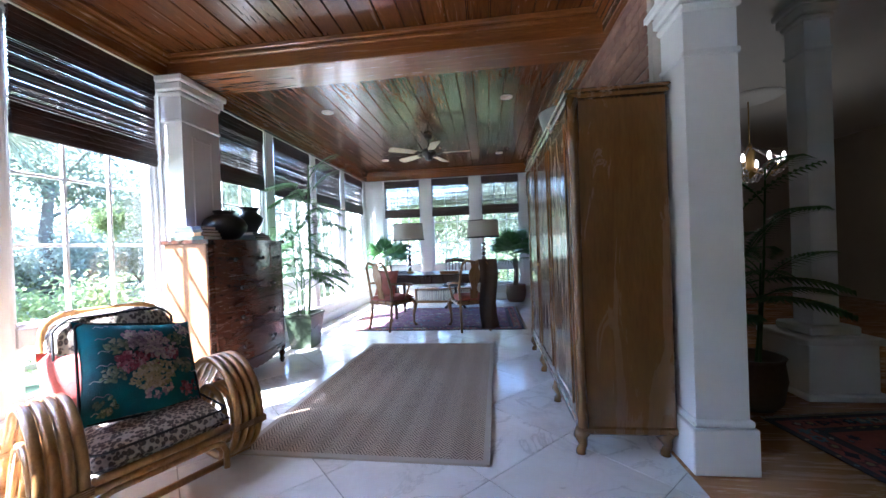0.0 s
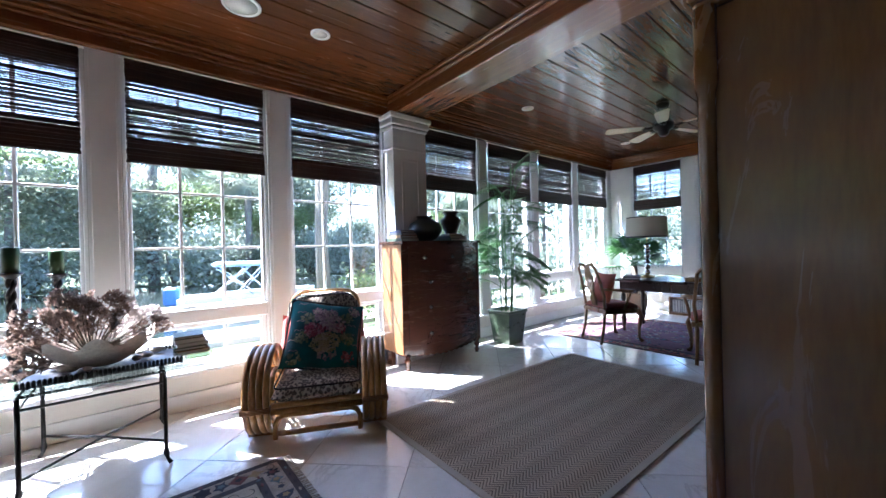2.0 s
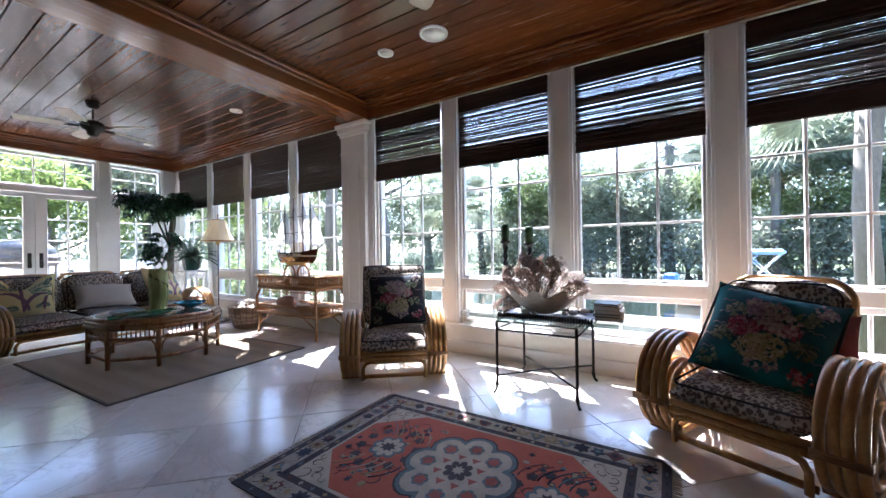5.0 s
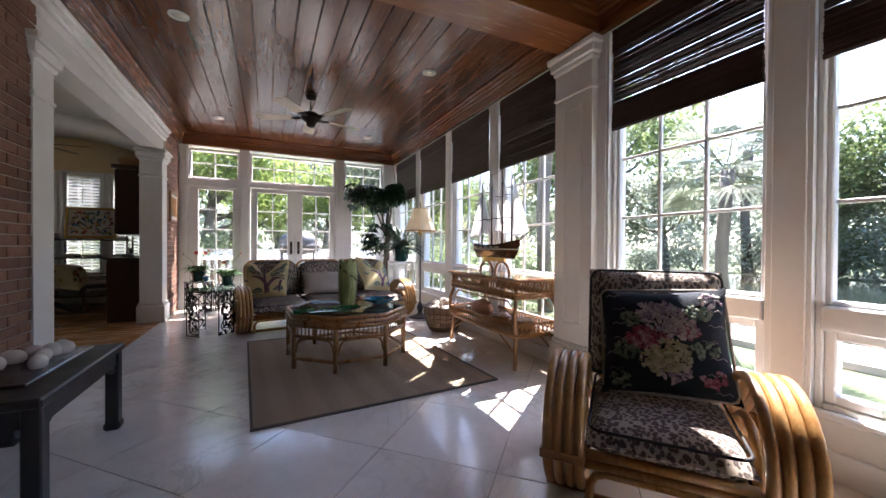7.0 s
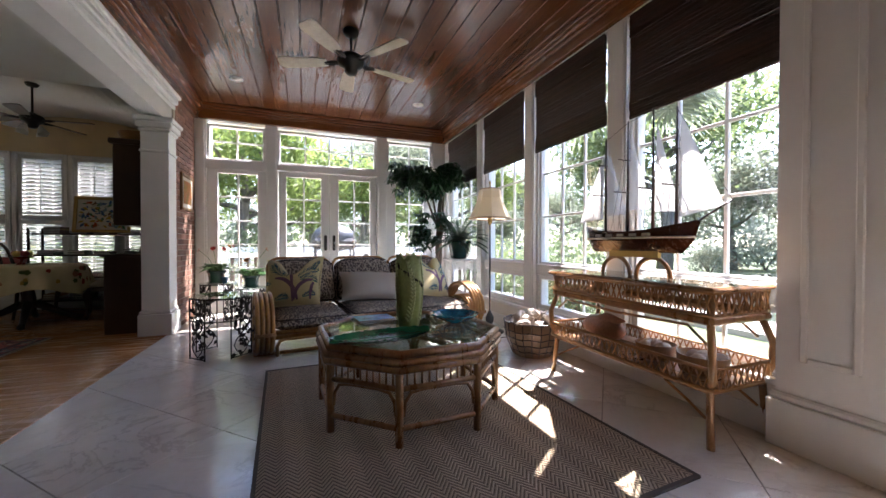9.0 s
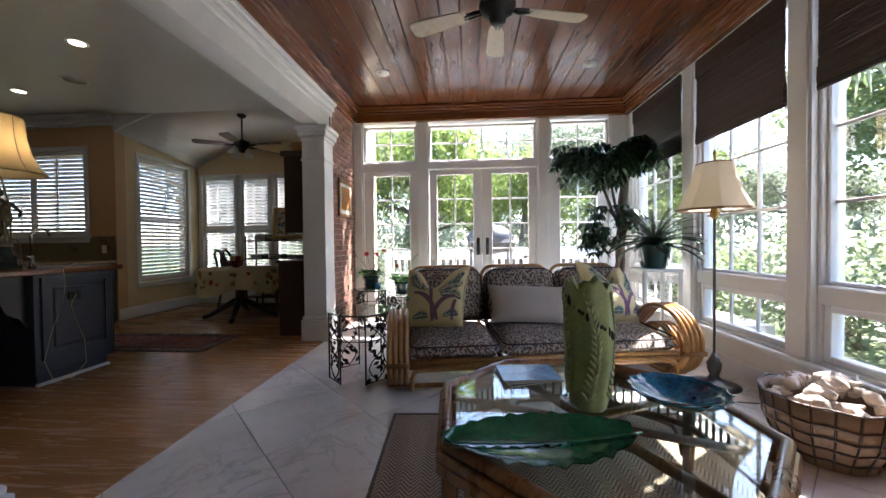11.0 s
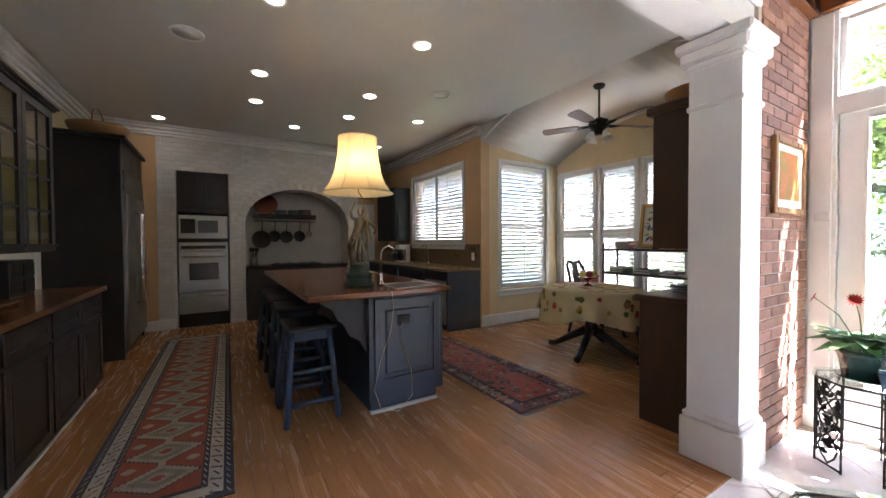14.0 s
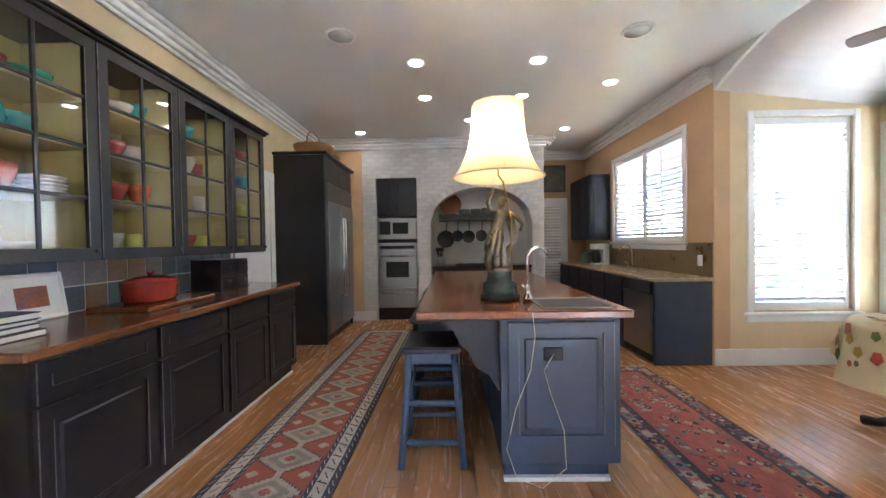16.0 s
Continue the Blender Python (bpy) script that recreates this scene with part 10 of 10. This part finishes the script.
# shelf unit under the windows, with a painting
et = thing("open_shelf", "dark wooden open shelf unit by the windows", "shelf unit", pose(2.95, -8.35, 0))
for sx in (-1, 1):
    for sy in (-1, 1):
        part("post", B().lathe([(0.016, 0), (0.02, 0.05), (0.016, 0.4), (0.02, 0.46), (0.016, 0.8), (0.016, 1.24), (0, 1.27)], 10, sx * 0.68, sy * 0.16), DARKWOOD, et)
for z in (0.16, 0.50, 0.84, 1.16):
    part("shelf", B().box(-0.70, 0.70, -0.18, 0.18, z, z + 0.022, 0.004), DARKWOOD, et)
for z in (0.182, 0.522, 0.862, 1.182):
    x = -0.55
    while x < 0.5:
        hgt = rng.choice((2, 3, 4))
        book_stack(2.95 + x, -8.33, z, [(0.2, 0.24, rng.uniform(0.018, 0.035)) for _ in range(hgt)], rng)
        x += rng.uniform(0.27, 0.4)
pt = thing("oil_painting", "framed abstract painting in bright colours", "painting", pose(2.78, -8.22, 1.20, 8))
fb = B()
frame_bars(fb, -0.01, 0.03, -0.36, 0.36, 0.0, 0.56, 0.045, "x")
part("picture_frame", fb, BRASS, pt)
part("canvas", B().box(-0.32, 0.32, 0.0, 0.012, 0.04, 0.52), PAPER, pt)
pb = B()
for k in range(120):
    x, z, s = rng.uniform(-0.28, 0.28), rng.uniform(0.08, 0.48), rng.uniform(0.02, 0.05)
    a = rng.uniform(0, 3.14)
    pb.add([(x + s * math.cos(a + t) * w, 0.0125 + 0.00005 * k, z + s * math.sin(a + t) * w) for t, w in ((0, 1), (1.2, 0.5), (3.14, 1), (4.3, 0.5))], [(0, 1, 2, 3)])
part("brushwork", pb, petals("oil_paint", [(0.05, 0.12, 0.28), (0.45, 0.30, 0.05), (0.40, 0.08, 0.04), (0.08, 0.20, 0.10), (0.5, 0.45, 0.38), (0.16, 0.07, 0.05), (0.2, 0.3, 0.35)]), pt)

# dark hutch at the nook's west wall
HUTCHW = wood("hutch_walnut", (0.040, 0.021, 0.014), (0.058, 0.030, 0.020), 0.35, (6, 6, 1), coat=0.15, scale=1.2)
hu = thing("hutch_cabinet", "tall dark wooden hutch with an open middle", "cabinet")
part("base", B().box(1.56, 1.95, -7.45, -6.20, 0.0, 0.88, 0.004), HUTCHW, hu)
part("counter", B().box(1.56, 1.98, -7.48, -6.18, 0.88, 0.91, 0.006), HUTCHW, hu)
part("upper", B().box(1.56, 1.86, -7.45, -6.20, 1.24, 2.16, 0.004), HUTCHW, hu)
part("cornice", B().box(1.56, 1.90, -7.48, -6.17, 2.16, 2.22, 0.012), HUTCHW, hu)
part("back", B().box(1.555, 1.565, -7.45, -6.22, 0.91, 1.24), HUTCHW, hu)
for k in range(3):
    y0 = -7.42 + 0.405 * k
    part("door", B().box(1.95, 1.962, y0, y0 + 0.39, 0.08, 0.84, 0.003), HUTCHW, hu)
    part("upper_door", B().box(1.86, 1.872, y0, y0 + 0.39, 1.27, 2.13, 0.003), HUTCHW, hu)
bk = thing("woven_basket", "round woven basket on top of a hutch", "basket", pose(1.72, -6.5, 2.22))
part("basket", B().lathe([(0.14, 0), (0.19, 0.10), (0.2, 0.13), (0.18, 0.13), (0, 0.02)], 20), CANE, bk)
b = B()
for k in range(3):
    b.lathe([(0.06, 0.02 * k), (0.09, 0.02 * k + 0.015), (0, 0.02 * k + 0.01)], 16)
solid("plate_stack", b, PEWTER, "stack of dark plates on a hutch", "plates", pose(1.8, -6.5, 0.91))
ceiling_fan("ceiling_fan", pose(3.2, -7.48, 3.16, 0, 0, 30), 5, BLADED, 0.42, 0.66, True, "dark bronze ceiling fan with a four shade light")


# ---- outdoors ----
GZ = -0.5


def leaf_cloud(b, centre, rx, ry, rz, n, size, rng, shell=0.55):
    """Leaves in clumps through an uneven ball."""
    c = Vector(centre)
    clumps = []
    for k in range(max(6, n // 45)):
        d = Vector((rng.gauss(0, 1), rng.gauss(0, 1), rng.gauss(0, 1))).normalized()
        r = shell + (1 - shell) * rng.random() * rng.uniform(0.6, 1.15)
        clumps.append(c + Vector((d.x * rx * r, d.y * ry * r, d.z * rz * r)))
    w = min(rx, ry, rz) * 0.30
    for i in range(n):
        p = rng.choice(clumps) + Vector((rng.gauss(0, w), rng.gauss(0, w), rng.gauss(0, w * 0.8)))
        d = Vector((rng.uniform(-1, 1), rng.uniform(-1, 1), rng.uniform(-1, 0.7)))
        b.leaf(p, d, (rng.uniform(-1, 1), rng.uniform(-1, 1), 1), size * rng.uniform(0.7, 1.4), size * 0.6, 0.15)


def tree(seed, h, crown, leaf_mat, leaves, size, label, m):
    t = thing("tree", label, "tree", m, "garden trees")
    rng = random.Random(seed)
    tr = B().tube([(0, 0, 0), (0.1, 0.05, h * 0.3), (-0.05, 0.1, h * 0.6), (0, 0, h * 0.88)], [0.22, 0.17, 0.12, 0.04], 9)
    lv = B()
    for k in range(9):
        a, z = rng.uniform(0, 6.28), h * rng.uniform(0.35, 0.75)
        e = Vector((math.cos(a) * crown * 0.75, math.sin(a) * crown * 0.75, z + crown * rng.uniform(0.15, 0.6)))
        tr.tube([(0, 0, z), (e.x * 0.5, e.y * 0.5, z + (e.z - z) * 0.35), e], [0.075, 0.045, 0.012], 6)
        leaf_cloud(lv, e, crown * 0.5, crown * 0.5, crown * 0.42, leaves // 10, size, rng, 0.3)
    leaf_cloud(lv, (0, 0, h * 0.9), crown * 0.6, crown * 0.6, crown * 0.5, leaves // 8, size, rng, 0.3)
    part("trunk", tr, TREEBARK, t)
    part("crown", lv, leaf_mat, t)
    return t


def palmetto(seed, h, m, label="garden palm with a shaggy trunk"):
    t = thing("garden_palm", label, "palm tree", m, "garden palms")
    rng = random.Random(seed)
    part("trunk", B().tube([(0, 0, 0), (0.08, 0, h * 0.5), (0, 0.05, h)], [0.15, 0.12, 0.14], 9), TREEBARK, t)
    b = B()
    for k in range(34):
        a, e = rng.uniform(0, 6.28), rng.uniform(-0.7, 1.3)
        d = Vector((math.cos(a) * math.cos(e), math.sin(a) * math.cos(e), math.sin(e)))
        q = Vector((0, 0, h)) + d * 0.9
        b.tube([(0, 0, h), q], 0.012, 4)
        side = d.cross(Vector((0, 0, 1)))
        side = side.normalized() if side.length > 0.1 else Vector((1, 0, 0))
        for i in range(16):
            w = -1.6 + 3.2 * i / 15
            b.leaf(q, d * math.cos(w) + side * math.sin(w), side.cross(d), 0.75, 0.06, 0.2, 0.2)
    part("crown", b, OLIVELEAF, t)
    return t


def bush(seed, r, leaf_mat, n, m, size=0.12, label="rounded garden shrub with dense leaves"):
    t = thing("shrub", label, "shrub", m, "garden shrubs")
    rng = random.Random(seed)
    st = B()
    for k in range(6):
        a = rng.uniform(0, 6.28)
        st.tube([(0, 0, 0), (0.4 * r * math.cos(a), 0.4 * r * math.sin(a), 0.7 * r)], [0.03, 0.01], 5)
    part("stem", st, BARK, t)
    b = B()
    leaf_cloud(b, (0, 0, r * 0.7), r, r, r * 0.72, n, size, rng, 0.45)
    part("foliage", b, leaf_mat, t)
    return t


ta = tree(1, 4.6, 2.5, TREELEAF, 9500, 0.16, "broad leafed garden tree in full leaf", pose(-28, 9, GZ))
tb = tree(2, 5.4, 2.7, OLIVELEAF, 9500, 0.17, "tall grey green tree in full leaf", pose(-30, -3, GZ))
# south trees: sunlight is put into the leaf colour, brighter than TREELEAF
SUNLITLEAF = leafy("sunlit_leaf", (0.12, 0.17, 0.045), (0.24, 0.31, 0.09), 0.6, 0.6)
td = tree(8, 4.4, 2.4, SUNLITLEAF, 6500, 0.15, "yellow green tree behind the terrace, sunlight put into its leaves", pose(-2.6, -17.5, GZ))
tc3 = tree(3, 4.0, 2.1, OLIVELEAF, 8500, 0.15, "dense grey green garden tree", pose(-29, 16, GZ))
rng = random.Random(51)
for src, x, y in ((ta, -24, 4), (tb, -20, 12), (tc3, -21, -9), (ta, -18, -15), (tb, -27, 20), (tc3, -25, -16), (ta, -30, -6), (tb, -32, 8), (tc3, -14, 26), (ta, -20, 30), (tb, -12, 34),
                  (tc3, -27, -1), (tb, -17, -22), (tc3, -16, -30),
                  (ta, -3, 22), (tb, 3, 25), (tc3, -7, 19), (ta, 8, 22), (tc3, 0, 19),
                  (td, 1.5, -21), (td, 4.5, -18), (ta, 7, -17), (td, -8, -20), (ta, 12, -20), (tb, -13, -25), (td, -0.5, -24), (td, 2.0, -16.5), (td, 4.8, -16.6), (tc3, 6.6, -15.6), (ta, 8.4, -17.0), (tb, -4, -24), (tb, -6.5, -20)):
    if -25.5 < x < -8 and y > -14:
        x -= 10
    k = rng.uniform(0.85, 1.15) * (1.3 if y < -12 and x > -9 else 1.7 if x < -17 else 1.0)
    copy_thing(src, pose(x, y, GZ, 0, 0, rng.uniform(0, 360)) @ Matrix.Diagonal((k, k, k, 1)))
pa = palmetto(4, 3.6, pose(-6.3, -6.7, GZ) @ Matrix.Diagonal((1.3, 1.3, 1.4, 1)))
for x, y, k in ((-6.7, 4.0, 0.85), (-6.6, -2.9, 0.56), (-27, -12, 1.5), (-26.5, 1.5, 1.6), (-26, -4, 1.3), (-6.6, 9.0, 0.8), (-26.5, 6.5, 1.4)):
    copy_thing(pa, pose(x, y, GZ, 0, 0, rng.uniform(0, 360)) @ Matrix.Diagonal((k, k, k, 1)))
ba = bush(5, 1.3, BUSHLEAF, 2600, pose(-5.9, -7.6, GZ))
bb_ = bush(6, 1.0, TREELEAF, 2200, pose(-6.2, 5.3, GZ), 0.11, "bright green garden shrub")
bc = bush(7, 1.2, OLIVELEAF, 2400, pose(-6.4, 11.5, GZ), 0.11, "grey green garden shrub")
for src, x, y in ((ba, -20.5, 4), (bc, -21, 0), (ba, -21, 7.5), (bb_, -20.5, -4), (bc, -22, 12), (ba, -20.5, -8), (bb_, -20, 15), (ba, -9.0, 8.0), (bc, -10.5, -10.2), (bb_, -8.5, -8.4), (ba, -8.0, 14), (bb_, -21.5, 20),
                  (bc, -4.5, 13), (ba, 1, 14), (bb_, -1.5, 12.5), (ba, -8.8, -12.5), (bc, -20, -14),
                  (bb_, -5.0, -9.6), (ba, -5.5, -12), (bc, 3.6, -12.2), (bc, 2.2, -10.6), (bb_, 3.9, -10.2), (bc, 6.6, -13.2), (ba, 3.2, -11.0), (bb_, 4.6, -11.2), (ba, -7, -15.5), (ba, 1.2, -14.2), (bc, -2.5, -15.0)):
    k = rng.uniform(0.8, 1.2)
    if y > -13.5 and x < -7.5:
        x, k = (-6.3, k * 0.7) if x > -12 else (x - 6.5, k * 1.5)
    copy_thing(src, pose(x, y, GZ, 0, 0, rng.uniform(0, 360)) @ Matrix.Diagonal((k, k, k, 1)))
# far bank and tree line: their haze is only the pale leaf colour
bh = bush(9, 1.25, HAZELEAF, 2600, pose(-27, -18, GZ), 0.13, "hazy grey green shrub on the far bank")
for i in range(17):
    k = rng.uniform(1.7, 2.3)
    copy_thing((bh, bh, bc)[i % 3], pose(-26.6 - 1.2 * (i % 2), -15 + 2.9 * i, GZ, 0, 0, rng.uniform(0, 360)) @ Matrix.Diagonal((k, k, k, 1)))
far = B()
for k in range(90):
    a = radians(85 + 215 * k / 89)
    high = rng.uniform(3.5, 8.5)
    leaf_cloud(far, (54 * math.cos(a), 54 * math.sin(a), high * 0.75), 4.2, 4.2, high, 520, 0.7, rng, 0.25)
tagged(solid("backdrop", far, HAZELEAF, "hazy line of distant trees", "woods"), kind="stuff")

# boat moored on the canal
boat = thing("motor_boat", "white motor boat with a blue sun canopy", "boat", pose(-11.6, 3.5, GZ - 0.25, 0, 0, 80) @ Matrix.Diagonal((0.75, 0.75, 0.58, 1)))
HULLW = mat("white_gelcoat", (0.75, 0.75, 0.74), 0.2, var=0.03, bump=0)
hb = B()
vs = []
for i in range(11):
    u = i / 10
    half = 1.0 * (1 - u ** 3) ** 0.7
    for y, z in ((-half, 1.35 + 0.2 * u), (-half * 0.9, 0.9 + 0.1 * u), (0, 0.45 + 0.45 * u ** 2), (half * 0.9, 0.9 + 0.1 * u), (half, 1.35 + 0.2 * u)):
        vs.append((-2.4 + 5.0 * u, y, z))
hb.add(vs, [(i * 5 + j, (i + 1) * 5 + j, (i + 1) * 5 + (j + 1) % 5, i * 5 + (j + 1) % 5) for i in range(10) for j in range(5)] + [(4, 3, 2, 1, 0)])
part("hull", hb, HULLW, boat)
part("canopy", B().box(-1.3, 0.7, -0.95, 0.95, 2.85, 3.08, 0.08), mat("blue_canvas", (0.30, 0.46, 0.62), 0.7, var=0.1), boat, "blue canvas canopy")
fr2 = B()
for s in (-1, 1):
    for x0, x1 in ((-1.25, 0.1), (0.1, -1.25), (0.65, -0.4), (-0.4, 0.65)):
        fr2.tube([(x0, s * 0.9, 2.95), (x1, s * 0.92, 1.4)], 0.025, 6)
part("canopy_frame", fr2, CHROME, boat)
part("outboard", B().box(-2.9, -2.4, -0.25, 0.25, 1.0, 1.9, 0.1), mat("blue_cover", (0.04, 0.12, 0.32), 0.6, var=0.1), boat, "blue covered motor")

# terrace balustrade, fence and grill
bal = thing("balustrade", "white terrace balustrade with turned balusters", "balustrade")
part("top_rail", B().box(-4.4, 1.4, -10.06, -9.9, 0.74, 0.82, 0.012), WHITE, bal)
part("bottom_rail", B().box(-4.4, 1.4, -10.04, -9.92, 0.0, 0.07, 0.01), WHITE, bal)
bme = mesh_of(B().lathe([(0.035, 0.07), (0.035, 0.14), (0.02, 0.17), (0.045, 0.28), (0.05, 0.34), (0.022, 0.50), (0.03, 0.55), (0.022, 0.58), (0.035, 0.63), (0.035, 0.74)], 10), "baluster", mat("weathered_baluster", (0.09, 0.065, 0.05), 0.7, var=0.2))
for i in range(38):
    ob = new("baluster", bme)
    ob.parent = bal
    ob.location = (-4.33 + 0.152 * i, -9.98, 0)
for x in (-4.45, -1.55, 1.45):
    part("post", B().box(x - 0.07, x + 0.07, -10.06, -9.90, -0.08, 0.92, 0.01).box(x - 0.09, x + 0.09, -10.08, -9.88, 0.92, 0.96, 0.01), WHITE, bal)
fen = thing("picket_fence", "white board fence behind the terrace", "fence")
pm = mesh_of(B().prism([(-0.065, -0.012), (0.065, -0.012), (0.065, 0.012), (-0.065, 0.012)], -0.42, 0.95), "board", WHITE)
for i in range(62):
    ob = new("board", pm)
    ob.parent = fen
    ob.location = (-6.2 + 0.14 * i, -12.9, 0)
part("fence_rail", B().box(-6.3, 2.5, -12.94, -12.915, -0.2, -0.1).box(-6.3, 2.5, -12.94, -12.915, 0.6, 0.7), WHITE, fen)
gl_ = thing("barbecue_grill", "dark covered barbecue grill on the terrace", "grill", pose(-0.75, -9.2, -0.08) @ Matrix.Scale(1.35, 4))
part("lid", B().ball((0, 0, 0.92), 0.34, 0.28, 0.22, 12), mat("grey_enamel", (0.025, 0.03, 0.04), 0.45, var=0.1), gl_)
part("bowl", B().box(-0.33, 0.33, -0.27, 0.27, 0.74, 0.92, 0.05), BLACKPOT, gl_)
for sx in (-1, 1):
    for sy in (-1, 1):
        part("leg", B().tube([(sx * 0.28, sy * 0.22, 0), (sx * 0.28, sy * 0.22, 0.78)], 0.018, 6), PEWTER, gl_)
tp_ = thing("terrace_planter", "terracotta planter on the terrace", "planter", pose(-0.35, -9.0, -0.08))
part("pot", B().lathe([(0.16, 0), (0.22, 0.28), (0.24, 0.30), (0.24, 0.34), (0.2, 0.34), (0, 0.3)], 22), mat("terracotta", (0.36, 0.15, 0.08), 0.8, var=0.15), tp_)


# ---- laid pieces: tiles, boards, bricks ----
def clip(poly, axis, limit, keep_less):
    out = []
    for i, p in enumerate(poly):
        q = poly[(i + 1) % len(poly)]
        a, c = (p[axis] <= limit) == keep_less, (q[axis] <= limit) == keep_less
        if a:
            out.append(p)
        if a != c:
            t = (limit - p[axis]) / (q[axis] - p[axis])
            out.append((p[0] + t * (q[0] - p[0]), p[1] + t * (q[1] - p[1])))
    return out


floor_ob = bpy.data.objects["floor"]
S, J = 0.898, 0.0032
for i in range(-20, 22):
    for j in range(-22, 24):
        u0, v0 = -3.05 + S * i, 0.9 + S * j
        pts = [((u + v) / 2, (u - v) / 2) for u, v in ((u0 + J, v0 + J), (u0 + S - J, v0 + J), (u0 + S - J, v0 + S - J), (u0 + J, v0 + S - J))]
        for ax, lim, less in ((0, EX - 0.002, True), (0, WX, False), (1, NY, True), (1, SY, False)):
            if pts:
                pts = clip(pts, ax, lim, less)
        if len(pts) < 3:
            continue
        cx, cy = sum(p[0] for p in pts) / len(pts), sum(p[1] for p in pts) / len(pts)
        b = B()
        if sum(p[0] * q[1] - q[0] * p[1] for p, q in zip(pts, pts[1:] + pts[:1])) < 0:
            pts = pts[::-1]
        k = len(pts)
        vs = [(x - cx, y - cy, -0.01) for x, y in pts] + [(x - cx, y - cy, -0.0015) for x, y in pts] + [((x - cx) * 0.996, (y - cy) * 0.996, 0.0) for x, y in pts]
        b.add(vs, [tuple(range(2 * k, 3 * k))] + [(q, (q + 1) % k, k + (q + 1) % k, k + q) for q in range(k)] + [(k + q, k + (q + 1) % k, 2 * k + (q + 1) % k, 2 * k + q) for q in range(k)])
        ob = new("tile", mesh_of(b, "tile", TILE))
        ob.parent = floor_ob
        ob.location = (cx, cy, 0)

# oak boards: the near ones are pieces, the rest one mesh
kfloor = bpy.data.objects["floor_kitchen"]
rng = random.Random(3)
rest = B()
BW = 0.083
lengths = (0.9, 1.2, 1.5, 1.9)
meshes = {ln: mesh_of(B().box(0, ln - 0.0012, 0, BW - 0.0012, -0.012, 0.0, 0.0012), "board", OAK) for ln in lengths}
y, count = -2.75, 0
while y > -8.6:
    x = EX + 0.09
    x -= rng.uniform(0, 0.8)
    while x < 8.3:
        ln = rng.choice(lengths)
        x0, x1 = max(x, EX + 0.09), min(x + ln, 8.3)
        if x1 - x0 > 0.02:
            if x1 - x0 > ln - 0.001 and x0 < 4.4 and -6.9 < y < -2.7 and count < 230:
                ob = new("board", meshes[ln])
                ob.parent = kfloor
                ob.location = (x0, y - BW, 0)
                count += 1
            else:
                rest.box(x0, x1 - 0.0012, y - BW, y - 0.0012, -0.012, 0.0, 0.0012)
        x += ln
    y -= BW
rest.box(EX + 0.001, EX + 0.088, -6.0, -3.2, -0.012, 0.002, 0.002)
rest.box(EX + 0.09, 7.2, -2.75, -2.06, -0.012, -0.001)
ob = part("boards", rest, OAK, kfloor, "oak strip boards")
ob["kind"] = "stuff"


def brick_face(wall, material, y0, y1, z0, z1, x, out, spans=None, limit=290, near=None, bl=0.205, bh=0.068):
    """Bricks in running bond on a face at x, standing out toward `out`."""
    rng = random.Random(int(abs(y0) * 100))
    me = mesh_of(B().box(-0.006, 0.006, 0.004, bl - 0.004, 0.004, bh - 0.004, 0.003), "brick", material)
    restb = B()
    made = 0
    row = 0
    z = z0
    while z + bh <= z1 + 0.02:
        y = y0 - (bl / 2 if row % 2 else 0)
        while y < y1:
            off = x + out * (0.004 + rng.uniform(-0.002, 0.002))
            for s0, s1 in (spans(z + bh / 2) if spans else [(y0, y1)]):
                a, c = max(y, s0), min(y + bl, s1)
                if c - a < 0.02:
                    continue
                if c - a > bl - 0.001 and made < limit and (near is None or near((a + c) / 2, z)):
                    ob = new("brick", me)
                    ob.parent = wall
                    ob.location = (off, a, z)
                    made += 1
                else:
                    restb.box(off - 0.006, off + 0.006, a + 0.004, c - 0.004, z + 0.004, z + bh - 0.004, 0.003)
            y += bl
        z += bh
        row += 1
    if restb.v:
        o = part("bricks", restb, material, wall, "courses of brick")
        o["kind"] = "stuff"


D = bpy.data.objects
brick_face(D["wall_east_3"], BRICK, SY, -6.30, 0.0, 2.99, EX, -1, limit=200)
brick_face(D["wall_east_2"], BRICK, -2.9, 0.1, 0.0, 2.99, EX, -1, limit=120, near=lambda y, z: y < -1.6)
brick_face(D["wall_east_1"], BRICK, 2.48, NY, 0.0, 2.99, EX, -1, limit=60, near=lambda y, z: z > 2.1 and y < 4.5)


def oven_spans(z):
    """The stretches of brick at height z, beside the oven recess and the niche."""
    half = ARCH_R if z < ARCH_Z else (ARCH_R + 0.12) * math.sqrt(max(0.0, 1 - ((z - ARCH_Z) / 0.71) ** 2))
    ends = [-5.88] + ([ARCH_Y - half, ARCH_Y + half] if half > 0.03 else []) + ([-3.752, -3.068] if z < 2.41 else []) + [-2.84]
    return list(zip(ends[::2], ends[1::2]))


brick_face(D["wall_oven"], WBRICK, -5.88, -2.84, 0.0, 2.86, 7.24, -1, oven_spans, limit=290)
for i in range(21):
    a = math.pi * (i + 0.5) / 21
    cy, cz = ARCH_Y + (ARCH_R + 0.055) * math.cos(a), ARCH_Z + (0.59 + 0.055) * math.sin(a)
    part("arch_brick", B().box(-0.012, 0.006, -0.042, 0.042, -0.055, 0.055, 0.004).at(Matrix.Translation((7.236, cy, cz)) @ Matrix.Rotation(a - math.pi / 2, 4, "X")), WBRICK, D["wall_oven"])
